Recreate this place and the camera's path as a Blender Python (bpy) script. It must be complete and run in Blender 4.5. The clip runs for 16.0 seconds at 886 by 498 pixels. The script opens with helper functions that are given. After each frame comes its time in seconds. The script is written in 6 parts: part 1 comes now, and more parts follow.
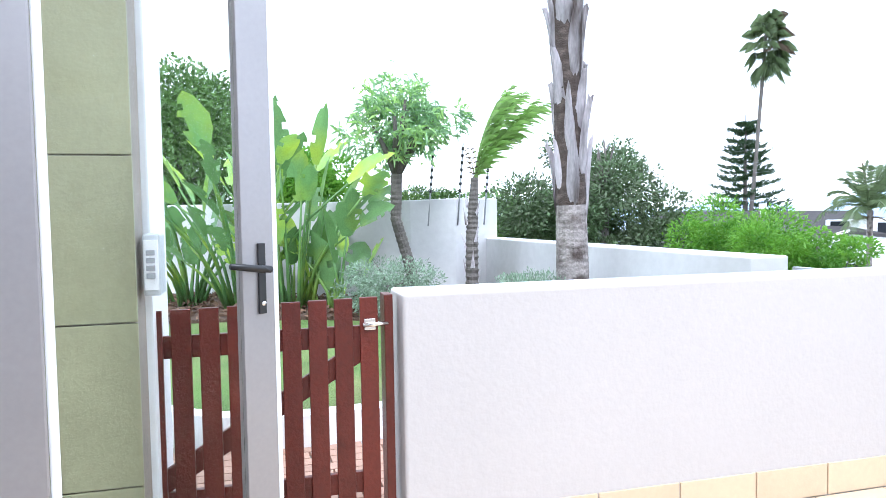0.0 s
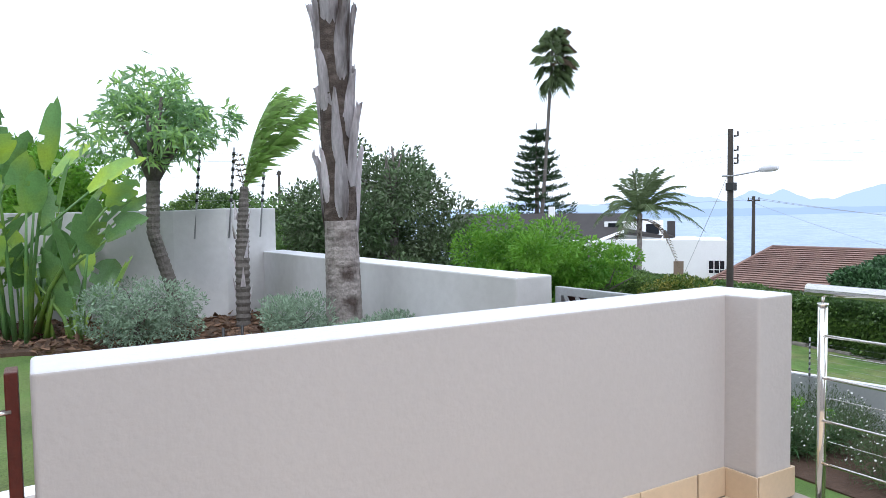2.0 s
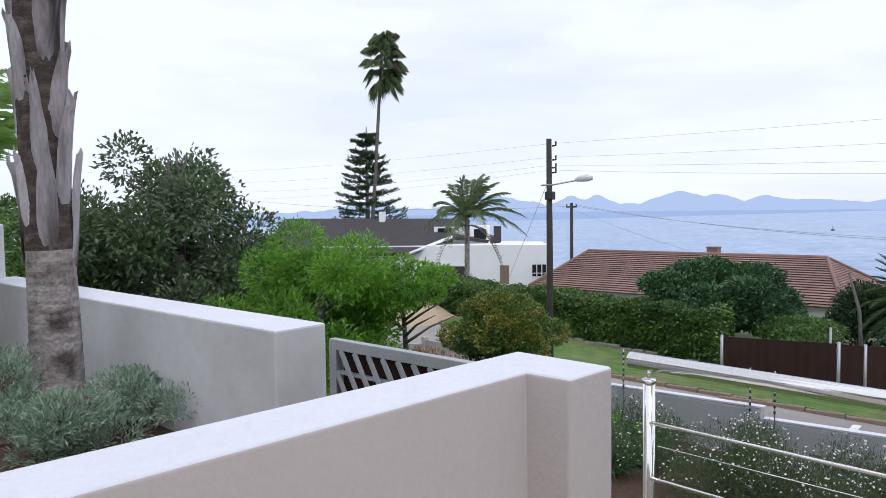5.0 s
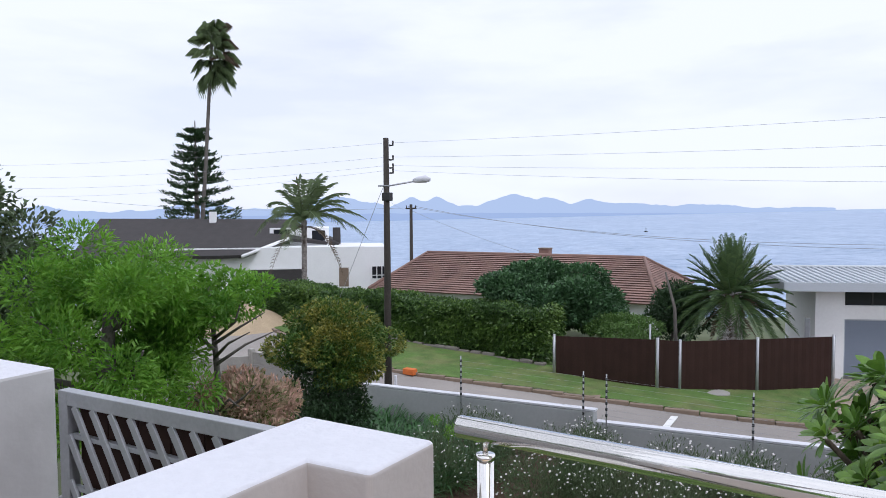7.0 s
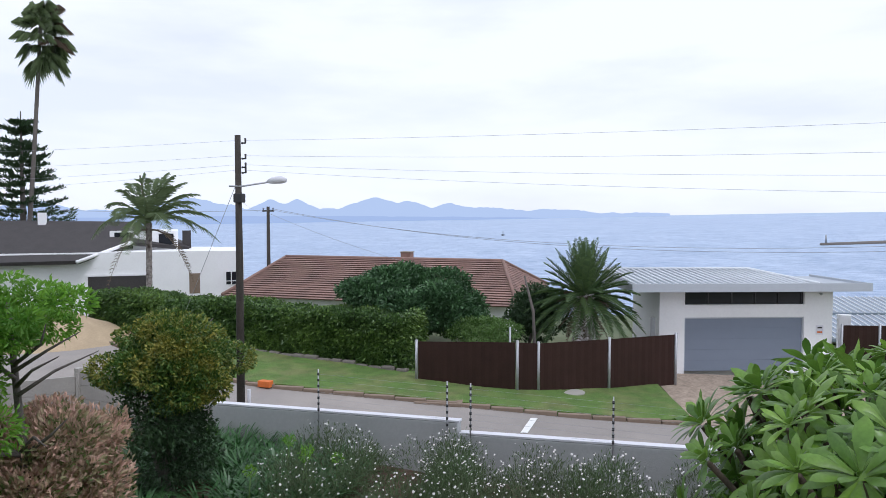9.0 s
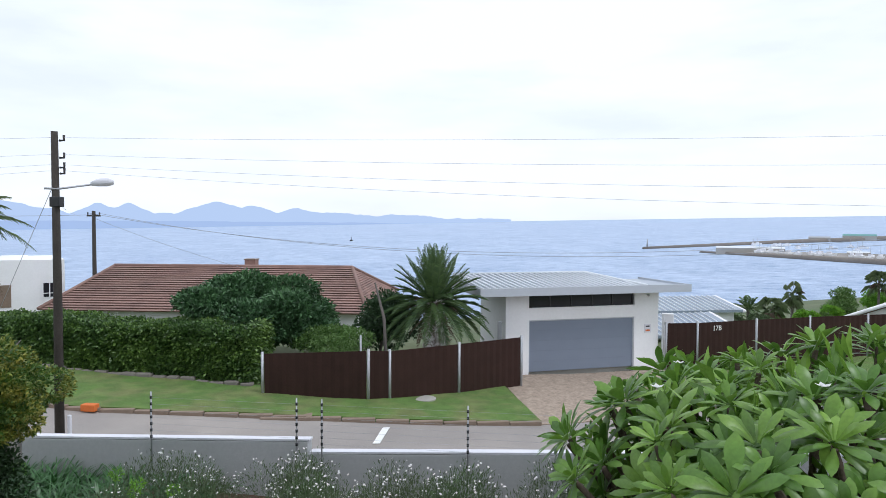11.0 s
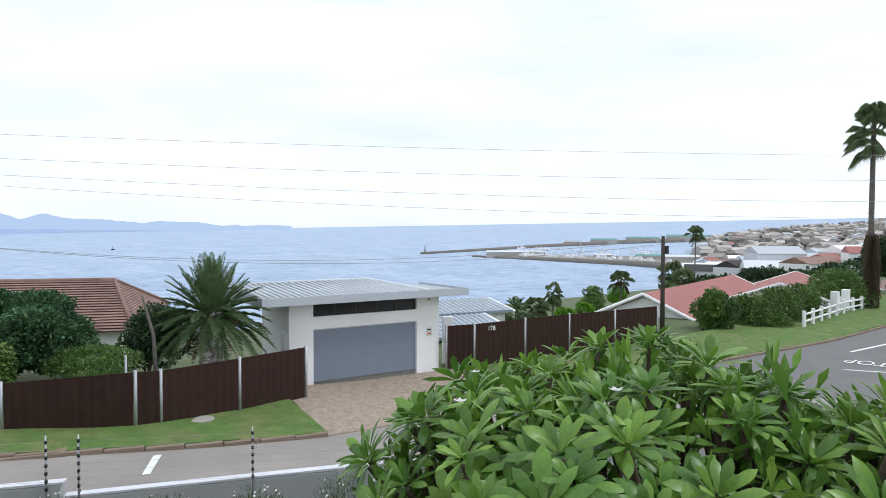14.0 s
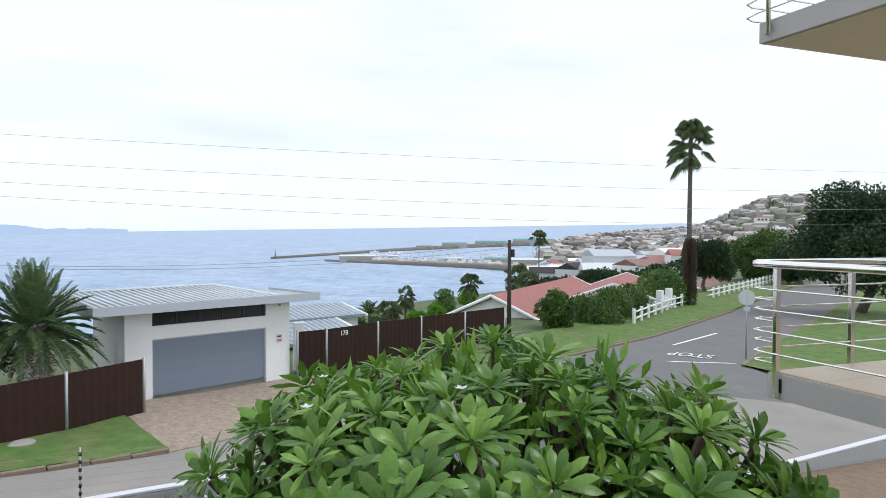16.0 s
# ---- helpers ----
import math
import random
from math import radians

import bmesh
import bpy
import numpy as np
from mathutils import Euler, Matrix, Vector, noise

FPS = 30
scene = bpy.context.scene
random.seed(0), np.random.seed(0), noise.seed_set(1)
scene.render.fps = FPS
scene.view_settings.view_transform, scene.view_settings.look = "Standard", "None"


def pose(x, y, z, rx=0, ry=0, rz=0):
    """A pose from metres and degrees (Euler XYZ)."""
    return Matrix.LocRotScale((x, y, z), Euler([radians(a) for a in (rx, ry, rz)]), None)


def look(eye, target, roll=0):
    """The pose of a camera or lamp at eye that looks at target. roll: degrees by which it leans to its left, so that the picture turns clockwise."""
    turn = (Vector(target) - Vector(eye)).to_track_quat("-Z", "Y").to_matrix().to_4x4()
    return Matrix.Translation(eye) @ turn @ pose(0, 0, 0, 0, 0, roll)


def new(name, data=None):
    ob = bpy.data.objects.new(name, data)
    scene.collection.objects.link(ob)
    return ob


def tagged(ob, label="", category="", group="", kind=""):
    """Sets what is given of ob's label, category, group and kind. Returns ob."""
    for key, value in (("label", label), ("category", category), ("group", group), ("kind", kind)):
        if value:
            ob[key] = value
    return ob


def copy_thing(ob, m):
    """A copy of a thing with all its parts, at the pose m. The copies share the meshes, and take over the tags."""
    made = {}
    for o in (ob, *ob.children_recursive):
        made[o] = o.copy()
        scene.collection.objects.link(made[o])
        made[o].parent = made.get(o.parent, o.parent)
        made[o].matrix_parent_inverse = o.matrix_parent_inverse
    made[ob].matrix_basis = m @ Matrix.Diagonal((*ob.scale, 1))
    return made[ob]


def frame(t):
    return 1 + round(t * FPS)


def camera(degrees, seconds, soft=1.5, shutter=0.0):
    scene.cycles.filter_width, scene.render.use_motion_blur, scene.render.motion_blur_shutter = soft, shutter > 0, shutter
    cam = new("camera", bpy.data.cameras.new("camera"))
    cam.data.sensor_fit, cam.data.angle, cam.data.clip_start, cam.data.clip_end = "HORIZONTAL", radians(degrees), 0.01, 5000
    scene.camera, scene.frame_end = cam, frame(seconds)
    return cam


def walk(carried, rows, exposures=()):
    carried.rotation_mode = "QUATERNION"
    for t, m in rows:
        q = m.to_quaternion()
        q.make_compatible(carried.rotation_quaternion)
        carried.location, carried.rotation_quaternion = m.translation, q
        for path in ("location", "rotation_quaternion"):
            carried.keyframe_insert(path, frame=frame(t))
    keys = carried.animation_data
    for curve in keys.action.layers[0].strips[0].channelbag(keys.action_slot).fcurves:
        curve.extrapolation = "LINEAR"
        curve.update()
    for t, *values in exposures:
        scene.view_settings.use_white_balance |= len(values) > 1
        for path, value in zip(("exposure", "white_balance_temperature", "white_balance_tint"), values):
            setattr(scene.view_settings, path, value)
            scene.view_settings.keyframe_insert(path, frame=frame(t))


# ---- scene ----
cam = camera(65.4, 16.0, 0.8)
PATH = [
    (0, (-3.602, -2.654, 1.361), (-3.086, -0.724, 1.26), -0.9),
    (0.5, (-3.5, -2.582, 1.385), (-2.838, -0.698, 1.278), -0.9),
    (1, (-3.339, -2.496, 1.414), (-2.572, -0.651, 1.31), -1.1),
    (1.5, (-3.184, -2.392, 1.462), (-2.296, -0.603, 1.356), -1.0),
    (2, (-3.033, -2.29, 1.49), (-2.015, -0.572, 1.383), -0.9),
    (2.5, (-2.875, -2.165, 1.507), (-1.777, -0.497, 1.398), -0.9),
    (3, (-2.697, -2.019, 1.55), (-1.488, -0.43, 1.439), -0.8),
    (3.5, (-2.542, -1.901, 1.574), (-1.243, -0.385, 1.462), -0.7),
    (6, (-1.574, -1.374, 1.663), (-0.083, -0.045, 1.558), -0.6),
    (6.5, (-1.386, -1.256, 1.66), (0.2, -0.043, 1.552), -0.4),
    (7, (-1.212, -1.173, 1.651), (0.47, -0.096, 1.545), -0.3),
    (7.5, (-1.033, -1.096, 1.647), (0.718, -0.134, 1.543), -0.1),
    (8, (-0.88, -1.045, 1.663), (0.921, -0.181, 1.56), -0.0),
    (8.5, (-0.753, -0.961, 1.663), (1.074, -0.154, 1.562), 0.1),
    (9, (-0.621, -0.898, 1.651), (1.241, -0.176, 1.554), 0.1),
    (9.5, (-0.509, -0.829, 1.669), (1.389, -0.205, 1.574), 0.1),
    (10, (-0.425, -0.8, 1.67), (1.509, -0.3, 1.58), 0.2),
    (12.5, (-0.092, -0.674, 1.698), (1.907, -0.63, 1.628), 0.1),
    (13, (-0.04, -0.672, 1.695), (1.958, -0.742, 1.628), 0.1),
    (13.5, (-0.025, -0.655, 1.695), (1.965, -0.855, 1.633), 0.2),
    (14, (-0.009, -0.658, 1.7), (1.964, -0.983, 1.641), 0.1),
    (14.5, (0.007, -0.666, 1.706), (1.96, -1.097, 1.648), 0.1),
    (15, (0.024, -0.69, 1.704), (1.95, -1.227, 1.65), 0.05),
    (15.5, (0.015, -0.695, 1.695), (1.912, -1.326, 1.645), 0.1),
    (16, (-0.008, -0.69, 1.69), (1.852, -1.423, 1.644), 0.2),
]
walk(cam, [(t, look(e, g, r)) for t, e, g, r in PATH],
     [(t, ev, kelvin, tint) for t, ev, kelvin, tint in ((0.0, 1.27, 5500, 11), (0.7, 1.03, 5550, 11), (1.5, 0.5, 5700, 11), (2.5, 0.14, 5900, 12), (3.5, -0.04, 5950, 14), (6.0, -0.22, 5950, 16), (7.5, -0.22, 5950, 16), (9.5, -0.15, 5950, 15), (12.5, -0.09, 6050, 10), (16.0, -0.1, 6100, 9))])

# ---- light: a bright, thinly overcast sky ----
SUN_EL, SUN_AZ = radians(58), radians(200)
world = bpy.data.worlds.new("sky")
scene.world = world
world.use_nodes = True
wn, wl = world.node_tree.nodes, world.node_tree.links
wn.clear()
w_out = wn.new("ShaderNodeOutputWorld")
w_bg = wn.new("ShaderNodeBackground")
w_sky = wn.new("ShaderNodeTexSky")
w_sky.sky_type = "NISHITA"
w_sky.sun_disc = False
w_sky.sun_elevation, w_sky.sun_rotation = SUN_EL, SUN_AZ
w_co = wn.new("ShaderNodeTexCoord")
w_map = wn.new("ShaderNodeMapping")
w_map.inputs["Scale"].default_value = (1.0, 1.0, 4.5)
w_noise = wn.new("ShaderNodeTexNoise")
w_noise.inputs["Scale"].default_value = 2.3
w_noise.inputs["Detail"].default_value = 6
w_noise.inputs["Roughness"].default_value = 0.55
w_ramp = wn.new("ShaderNodeValToRGB")
w_ramp.color_ramp.elements[0].position, w_ramp.color_ramp.elements[0].color = 0.32, (0.80, 0.80, 0.80, 1)
w_ramp.color_ramp.elements[1].position, w_ramp.color_ramp.elements[1].color = 0.54, (0.99, 0.99, 0.99, 1)
w_mix = wn.new("ShaderNodeMix")
w_mix.data_type = "RGBA"
w_mix.inputs["B"].default_value = (11.2, 11.6, 11.9, 1)
w_bg.inputs["Strength"].default_value = 0.1
wl.new(w_co.outputs["Generated"], w_map.inputs["Vector"])
wl.new(w_map.outputs["Vector"], w_noise.inputs["Vector"])
wl.new(w_noise.outputs["Fac"], w_ramp.inputs["Fac"])
wl.new(w_ramp.outputs["Color"], w_mix.inputs["Factor"])
wl.new(w_sky.outputs["Color"], w_mix.inputs["A"])
wl.new(w_mix.outputs["Result"], w_bg.inputs["Color"])
wl.new(w_bg.outputs["Background"], w_out.inputs["Surface"])

sun = new("sun", bpy.data.lights.new("sun", "SUN"))
sun.data.energy, sun.data.angle, sun.data.color = 1.25, radians(10), (1.0, 0.975, 0.94)
sun.matrix_world = look((0, 0, 50), Vector((0, 0, 50)) - Vector((math.sin(SUN_AZ) * math.cos(SUN_EL), math.cos(SUN_AZ) * math.cos(SUN_EL), math.sin(SUN_EL))))


# ---- materials ----
def mat(name, base, rough=0.7, metal=0.0, vary=0.15, scale=6.0, fine=60.0, bump=0.0, bump_scale=80.0, island=0.0, obj=0.0,
        translucent=0.0, alt=None, alt_scale=1.5, spec=0.5, stretch=1.0):
    """A surface with colour variation at two scales, optional relief, and optional variation by piece."""
    m = bpy.data.materials.new(name)
    m.use_nodes = True
    n, l = m.node_tree.nodes, m.node_tree.links
    bs = n["Principled BSDF"]
    bs.inputs["Roughness"].default_value, bs.inputs["Metallic"].default_value = rough, metal
    bs.inputs["Specular IOR Level"].default_value = spec
    co = n.new("ShaderNodeTexCoord")
    geo = n.new("ShaderNodeNewGeometry")
    vec = geo.outputs["Position"]
    if stretch != 1.0:
        grain = n.new("ShaderNodeMapping")
        grain.inputs["Scale"].default_value = (1, 1, stretch)
        l.new(vec, grain.inputs["Vector"])
        vec = grain.outputs[0]
    n1, n2 = n.new("ShaderNodeTexNoise"), n.new("ShaderNodeTexNoise")
    n1.inputs["Scale"].default_value, n2.inputs["Scale"].default_value = scale, fine
    n1.inputs["Detail"].default_value, n2.inputs["Detail"].default_value = 4, 3
    l.new(vec, n1.inputs["Vector"]), l.new(vec, n2.inputs["Vector"])
    add = n.new("ShaderNodeMath")
    add.operation = "ADD"
    l.new(n1.outputs["Fac"], add.inputs[0]), l.new(n2.outputs["Fac"], add.inputs[1])
    last = add.outputs[0]
    if island or obj:
        src = geo.outputs["Random Per Island"] if island else n.new("ShaderNodeObjectInfo").outputs["Random"]
        k = n.new("ShaderNodeMath")
        k.operation = "MULTIPLY_ADD"
        l.new(src, k.inputs[0])
        k.inputs[1].default_value = island or obj
        l.new(last, k.inputs[2])
        last = k.outputs[0]
        hi = 1.5 + (island or obj)
    else:
        hi = 1.5
    rng = n.new("ShaderNodeMapRange")
    rng.inputs["From Min"].default_value, rng.inputs["From Max"].default_value = 0.5, hi
    rng.inputs["To Min"].default_value, rng.inputs["To Max"].default_value = 1 - vary, 1 + vary
    l.new(last, rng.inputs["Value"])
    mul = n.new("ShaderNodeVectorMath")
    mul.operation = "SCALE"
    mul.inputs[0].default_value = base
    l.new(rng.outputs[0], mul.inputs["Scale"])
    colour = mul.outputs[0]
    if alt:
        n3 = n.new("ShaderNodeTexNoise")
        n3.inputs["Scale"].default_value, n3.inputs["Detail"].default_value = alt_scale, 5
        l.new(vec, n3.inputs["Vector"])
        r3 = n.new("ShaderNodeMapRange")
        r3.inputs["From Min"].default_value, r3.inputs["From Max"].default_value = 0.45, 0.68
        if island:
            a3 = n.new("ShaderNodeMath")
            a3.operation = "MULTIPLY_ADD"
            l.new(geo.outputs["Random Per Island"], a3.inputs[0])
            a3.inputs[1].default_value = 0.3
            l.new(n3.outputs["Fac"], a3.inputs[2])
            r3.inputs["From Min"].default_value, r3.inputs["From Max"].default_value = 0.55, 0.85
            l.new(a3.outputs[0], r3.inputs["Value"])
        else:
            l.new(n3.outputs["Fac"], r3.inputs["Value"])
        mx = n.new("ShaderNodeMix")
        mx.data_type = "RGBA"
        l.new(r3.outputs[0], mx.inputs["Factor"])
        l.new(colour, mx.inputs["A"])
        sc = n.new("ShaderNodeVectorMath")
        sc.operation = "SCALE"
        sc.inputs[0].default_value = alt
        l.new(rng.outputs[0], sc.inputs["Scale"])
        l.new(sc.outputs[0], mx.inputs["B"])
        colour = mx.outputs["Result"]
    l.new(colour, bs.inputs["Base Color"])
    if bump:
        nb = n.new("ShaderNodeTexNoise")
        nb.inputs["Scale"].default_value, nb.inputs["Detail"].default_value = bump_scale, 5
        l.new(vec, nb.inputs["Vector"])
        b = n.new("ShaderNodeBump")
        b.inputs["Strength"].default_value, b.inputs["Distance"].default_value = min(1.0, bump), 0.02
        l.new(nb.outputs["Fac"], b.inputs["Height"])
        l.new(b.outputs["Normal"], bs.inputs["Normal"])
    if translucent:
        tr = n.new("ShaderNodeBsdfTranslucent")
        l.new(colour, tr.inputs["Color"])
        ms = n.new("ShaderNodeMixShader")
        ms.inputs["Fac"].default_value = translucent
        l.new(bs.outputs[0], ms.inputs[1]), l.new(tr.outputs[0], ms.inputs[2])
        l.new(ms.outputs[0], n["Material Output"].inputs["Surface"])
    return m


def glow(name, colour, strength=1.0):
    """Self-lit distance beyond the bay; its haze is painted into the emission colour."""
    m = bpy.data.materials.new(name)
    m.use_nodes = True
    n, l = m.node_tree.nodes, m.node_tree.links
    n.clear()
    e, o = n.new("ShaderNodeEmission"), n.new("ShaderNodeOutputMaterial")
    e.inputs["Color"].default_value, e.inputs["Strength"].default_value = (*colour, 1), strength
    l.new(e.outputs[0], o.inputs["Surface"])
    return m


def glass(name, tint=(0.95, 0.98, 0.97)):
    m = bpy.data.materials.new(name)
    m.use_nodes = True
    bs = m.node_tree.nodes["Principled BSDF"]
    bs.inputs["Base Color"].default_value = (*tint, 1)
    bs.inputs["Roughness"].default_value, bs.inputs["Transmission Weight"].default_value = 0.02, 1.0
    bs.inputs["IOR"].default_value = 1.13
    return m


M = dict(
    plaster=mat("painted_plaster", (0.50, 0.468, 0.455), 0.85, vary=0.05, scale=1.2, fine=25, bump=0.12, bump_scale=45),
    # White with the pale blue light of the sky mixed into its colour.
    cap=mat("sky_tinted_paint", (0.69, 0.69, 0.73), 0.8, vary=0.06, scale=2, fine=30, bump=0.3, bump_scale=40),
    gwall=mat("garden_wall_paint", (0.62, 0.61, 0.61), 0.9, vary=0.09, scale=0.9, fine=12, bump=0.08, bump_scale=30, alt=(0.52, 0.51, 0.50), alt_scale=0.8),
    tile=mat("beige_floor_tile", (0.62, 0.48, 0.33), 0.35, vary=0.12, scale=3, fine=40, obj=0.5, bump=0.05),
    grout=mat("grey_grout", (0.33, 0.29, 0.25), 0.9, vary=0.15),
    stone=mat("olive_stone_tile", (0.33, 0.325, 0.20), 0.5, vary=0.16, scale=5, fine=35, obj=0.4, bump=0.1),
    white=mat("white_paint", (0.86, 0.86, 0.87), 0.75, vary=0.05, scale=1.0, fine=10),
    alu=mat("anodised_aluminium", (0.34, 0.325, 0.33), 0.42, 0.55, vary=0.06, scale=3),
    steel=mat("brushed_steel", (0.93, 0.90, 0.86), 0.1, 1.0, vary=0.04, scale=8, fine=120),
    black=mat("black_metal", (0.02, 0.02, 0.022), 0.4, vary=0.2),
    redwood=mat("red_stained_wood", (0.10, 0.014, 0.008), 0.4, vary=0.4, scale=10, fine=50, obj=0.6, bump=0.2, bump_scale=60),
    brickpav=mat("clay_paver", (0.42, 0.26, 0.19), 0.85, vary=0.25, obj=0.8, bump=0.3),
    lawn=mat("lawn_grass", (0.10, 0.18, 0.036), 0.9, vary=0.5, scale=2.0, fine=45, bump=1.0, bump_scale=70, alt=(0.165, 0.19, 0.065), alt_scale=0.9),
    soil=mat("bark_mulch", (0.085, 0.05, 0.033), 0.95, vary=0.5, scale=12, fine=60, bump=1.0, bump_scale=40),
    earth=mat("dry_slope", (0.10, 0.12, 0.055), 0.95, vary=0.4, scale=0.08, fine=1.5, alt=(0.07, 0.11, 0.035), alt_scale=0.03, bump=0.4, bump_scale=3),
    asphalt=mat("worn_asphalt", (0.29, 0.265, 0.245), 0.9, vary=0.14, scale=0.8, fine=30, bump=0.5, bump_scale=60, alt=(0.35, 0.315, 0.285), alt_scale=0.35),
    tar=mat("dark_asphalt", (0.17, 0.165, 0.165), 0.9, vary=0.15, scale=0.7, fine=30, bump=0.5, bump_scale=60),
    kerb=mat("brown_kerb", (0.24, 0.18, 0.135), 0.9, vary=0.25, scale=4, fine=30, obj=0.5, bump=0.4),
    concrete=mat("bare_concrete", (0.40, 0.38, 0.35), 0.9, vary=0.15, scale=2, fine=30, bump=0.4, obj=0.2),
    bwall=mat("grey_boundary_plaster", (0.43, 0.44, 0.44), 0.9, vary=0.10, scale=1.0, fine=20, bump=0.3),
    roadwhite=mat("road_paint", (0.78, 0.78, 0.76), 0.8, vary=0.1, fine=40),
    cobble=mat("cobble_drive", (0.34, 0.27, 0.21), 0.9, vary=0.45, scale=3.5, fine=9, bump=1.0, bump_scale=9),
    brown=mat("brown_fence_sheet", (0.036, 0.017, 0.013), 0.8, vary=0.35, scale=2, fine=25, obj=0.3, spec=0.25),
    galv=mat("galvanised_steel", (0.42, 0.43, 0.45), 0.5, 0.6, vary=0.15, scale=6),
    gardoor=mat("blue_grey_door", (0.20, 0.235, 0.30), 0.55, vary=0.05, scale=2),
    zinc=mat("pale_metal_roof", (0.66, 0.69, 0.72), 0.4, 0.1, vary=0.08, scale=1.5),
    bluezinc=mat("blue_grey_metal_roof", (0.26, 0.31, 0.37), 0.4, 0.1, vary=0.1, scale=1.5),
    pan=mat("grey_roof_pan", (0.36, 0.40, 0.45), 0.45, 0.1, vary=0.08, scale=1.5),
    fascia=mat("grey_fascia", (0.47, 0.50, 0.55), 0.5, vary=0.05),
    dark=mat("dark_window_glass", (0.02, 0.022, 0.028), 0.08, vary=0.1),
    roofred=mat("terracotta_tile", (0.27, 0.165, 0.135), 0.8, vary=0.28, scale=0.9, fine=8, obj=0.5, bump=0.4, bump_scale=6, alt=(0.20, 0.12, 0.10), alt_scale=0.7),
    roofpink=mat("red_sheet_roof", (0.34, 0.125, 0.11), 0.7, vary=0.15, scale=0.6, fine=5),
    slate=mat("dark_shingle", (0.05, 0.045, 0.045), 0.85, vary=0.3, scale=1.5, fine=9, obj=0.3),
    bark=mat("palm_bark", (0.30, 0.265, 0.25), 0.95, vary=0.5, scale=7, fine=40, bump=0.9, bump_scale=30, alt=(0.075, 0.055, 0.048), alt_scale=6),
    boot=mat("palm_boot", (0.66, 0.61, 0.63), 0.85, vary=0.55, scale=14, fine=60, bump=0.6, bump_scale=40, obj=0.5, alt=(0.10, 0.066, 0.055), alt_scale=6.0, stretch=0.22),
    fibre=mat("palm_fibre", (0.06, 0.042, 0.034), 0.95, vary=0.6, scale=12, fine=70, bump=1.0, bump_scale=60, alt=(0.13, 0.10, 0.085), alt_scale=9, stretch=1.6),
    trunk=mat("grey_bark", (0.135, 0.12, 0.108), 0.95, vary=0.4, scale=5, fine=30, bump=0.8, bump_scale=25),
    pole=mat("creosote_pole", (0.05, 0.043, 0.036), 0.9, vary=0.4, scale=2, fine=25, bump=0.5),
    leaf=mat("leaf_mid", (0.12, 0.22, 0.055), 0.55, vary=0.45, island=1.0, scale=0.8, translucent=0.12),
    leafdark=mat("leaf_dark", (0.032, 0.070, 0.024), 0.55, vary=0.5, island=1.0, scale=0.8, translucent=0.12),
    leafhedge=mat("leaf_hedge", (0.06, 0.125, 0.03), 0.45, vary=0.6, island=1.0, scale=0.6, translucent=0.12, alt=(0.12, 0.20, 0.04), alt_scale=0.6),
    leafround=mat("leaf_blue_green", (0.05, 0.115, 0.045), 0.5, vary=0.6, island=1.0, scale=0.6, translucent=0.12, alt=(0.075, 0.16, 0.06), alt_scale=0.8),
    leafgrey=mat("leaf_grey_green", (0.25, 0.34, 0.24), 0.6, vary=0.45, island=1.0, translucent=0.12),
    leafmint=mat("leaf_mint", (0.28, 0.46, 0.23), 0.5, vary=0.45, island=1.0, translucent=0.35, alt=(0.32, 0.50, 0.14), alt_scale=3.0),
    leafolive=mat("leaf_olive", (0.105, 0.14, 0.07), 0.6, vary=0.5, island=1.0, translucent=0.12, alt=(0.09, 0.15, 0.06), alt_scale=1.0),
    leafbright=mat("leaf_bright", (0.21, 0.43, 0.045), 0.5, vary=0.45, island=1.0, translucent=0.4, alt=(0.09, 0.23, 0.025), alt_scale=2.2),
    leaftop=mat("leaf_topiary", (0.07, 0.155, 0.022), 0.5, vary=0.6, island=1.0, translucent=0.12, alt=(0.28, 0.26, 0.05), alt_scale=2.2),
    leafpink=mat("leaf_pinkish", (0.66, 0.43, 0.34), 0.6, vary=0.55, island=1.2, translucent=0.25, alt=(0.10, 0.15, 0.04), alt_scale=5.0),
    frond=mat("palm_frond", (0.16, 0.22, 0.10), 0.5, vary=0.4, island=0.8, translucent=0.12),
    datefrond=mat("date_palm_frond", (0.075, 0.135, 0.05), 0.45, vary=0.5, island=0.8, translucent=0.12, alt=(0.12, 0.19, 0.06), alt_scale=1.2),
    frondlit=mat("young_frond", (0.34, 0.52, 0.15), 0.45, vary=0.45, island=0.8, translucent=0.35),
    deadfrond=mat("dead_frond", (0.13, 0.095, 0.065), 0.9, vary=0.4, island=0.8),
    banana=mat("strelitzia_leaf", (0.20, 0.38, 0.13), 0.33, vary=0.6, island=1.4, translucent=0.35, alt=(0.36, 0.50, 0.06), alt_scale=2.2),
    frangi=mat("frangipani_leaf", (0.105, 0.225, 0.034), 0.36, vary=0.55, island=1.0, translucent=0.3, alt=(0.20, 0.34, 0.05), alt_scale=2.0),
    strap=mat("strap_leaf", (0.04, 0.125, 0.03), 0.4, vary=0.4, island=1.0, translucent=0.12),
    petal=mat("white_petal", (0.80, 0.78, 0.78), 0.7, vary=0.1, island=0.5, translucent=0.3),
    stem=mat("frangipani_stem", (0.10, 0.075, 0.055), 0.85, vary=0.35, scale=10, bump=0.3),
    sand=mat("builders_sand", (0.44, 0.34, 0.22), 0.95, vary=0.2, scale=2, fine=20, bump=0.6),
    orange=mat("orange_paint", (0.65, 0.16, 0.03), 0.7, vary=0.15),
    signgrey=mat("sign_back", (0.62, 0.64, 0.66), 0.5, 0.3, vary=0.08),
    # Far shore: haze given as a flat pale-blue glow.
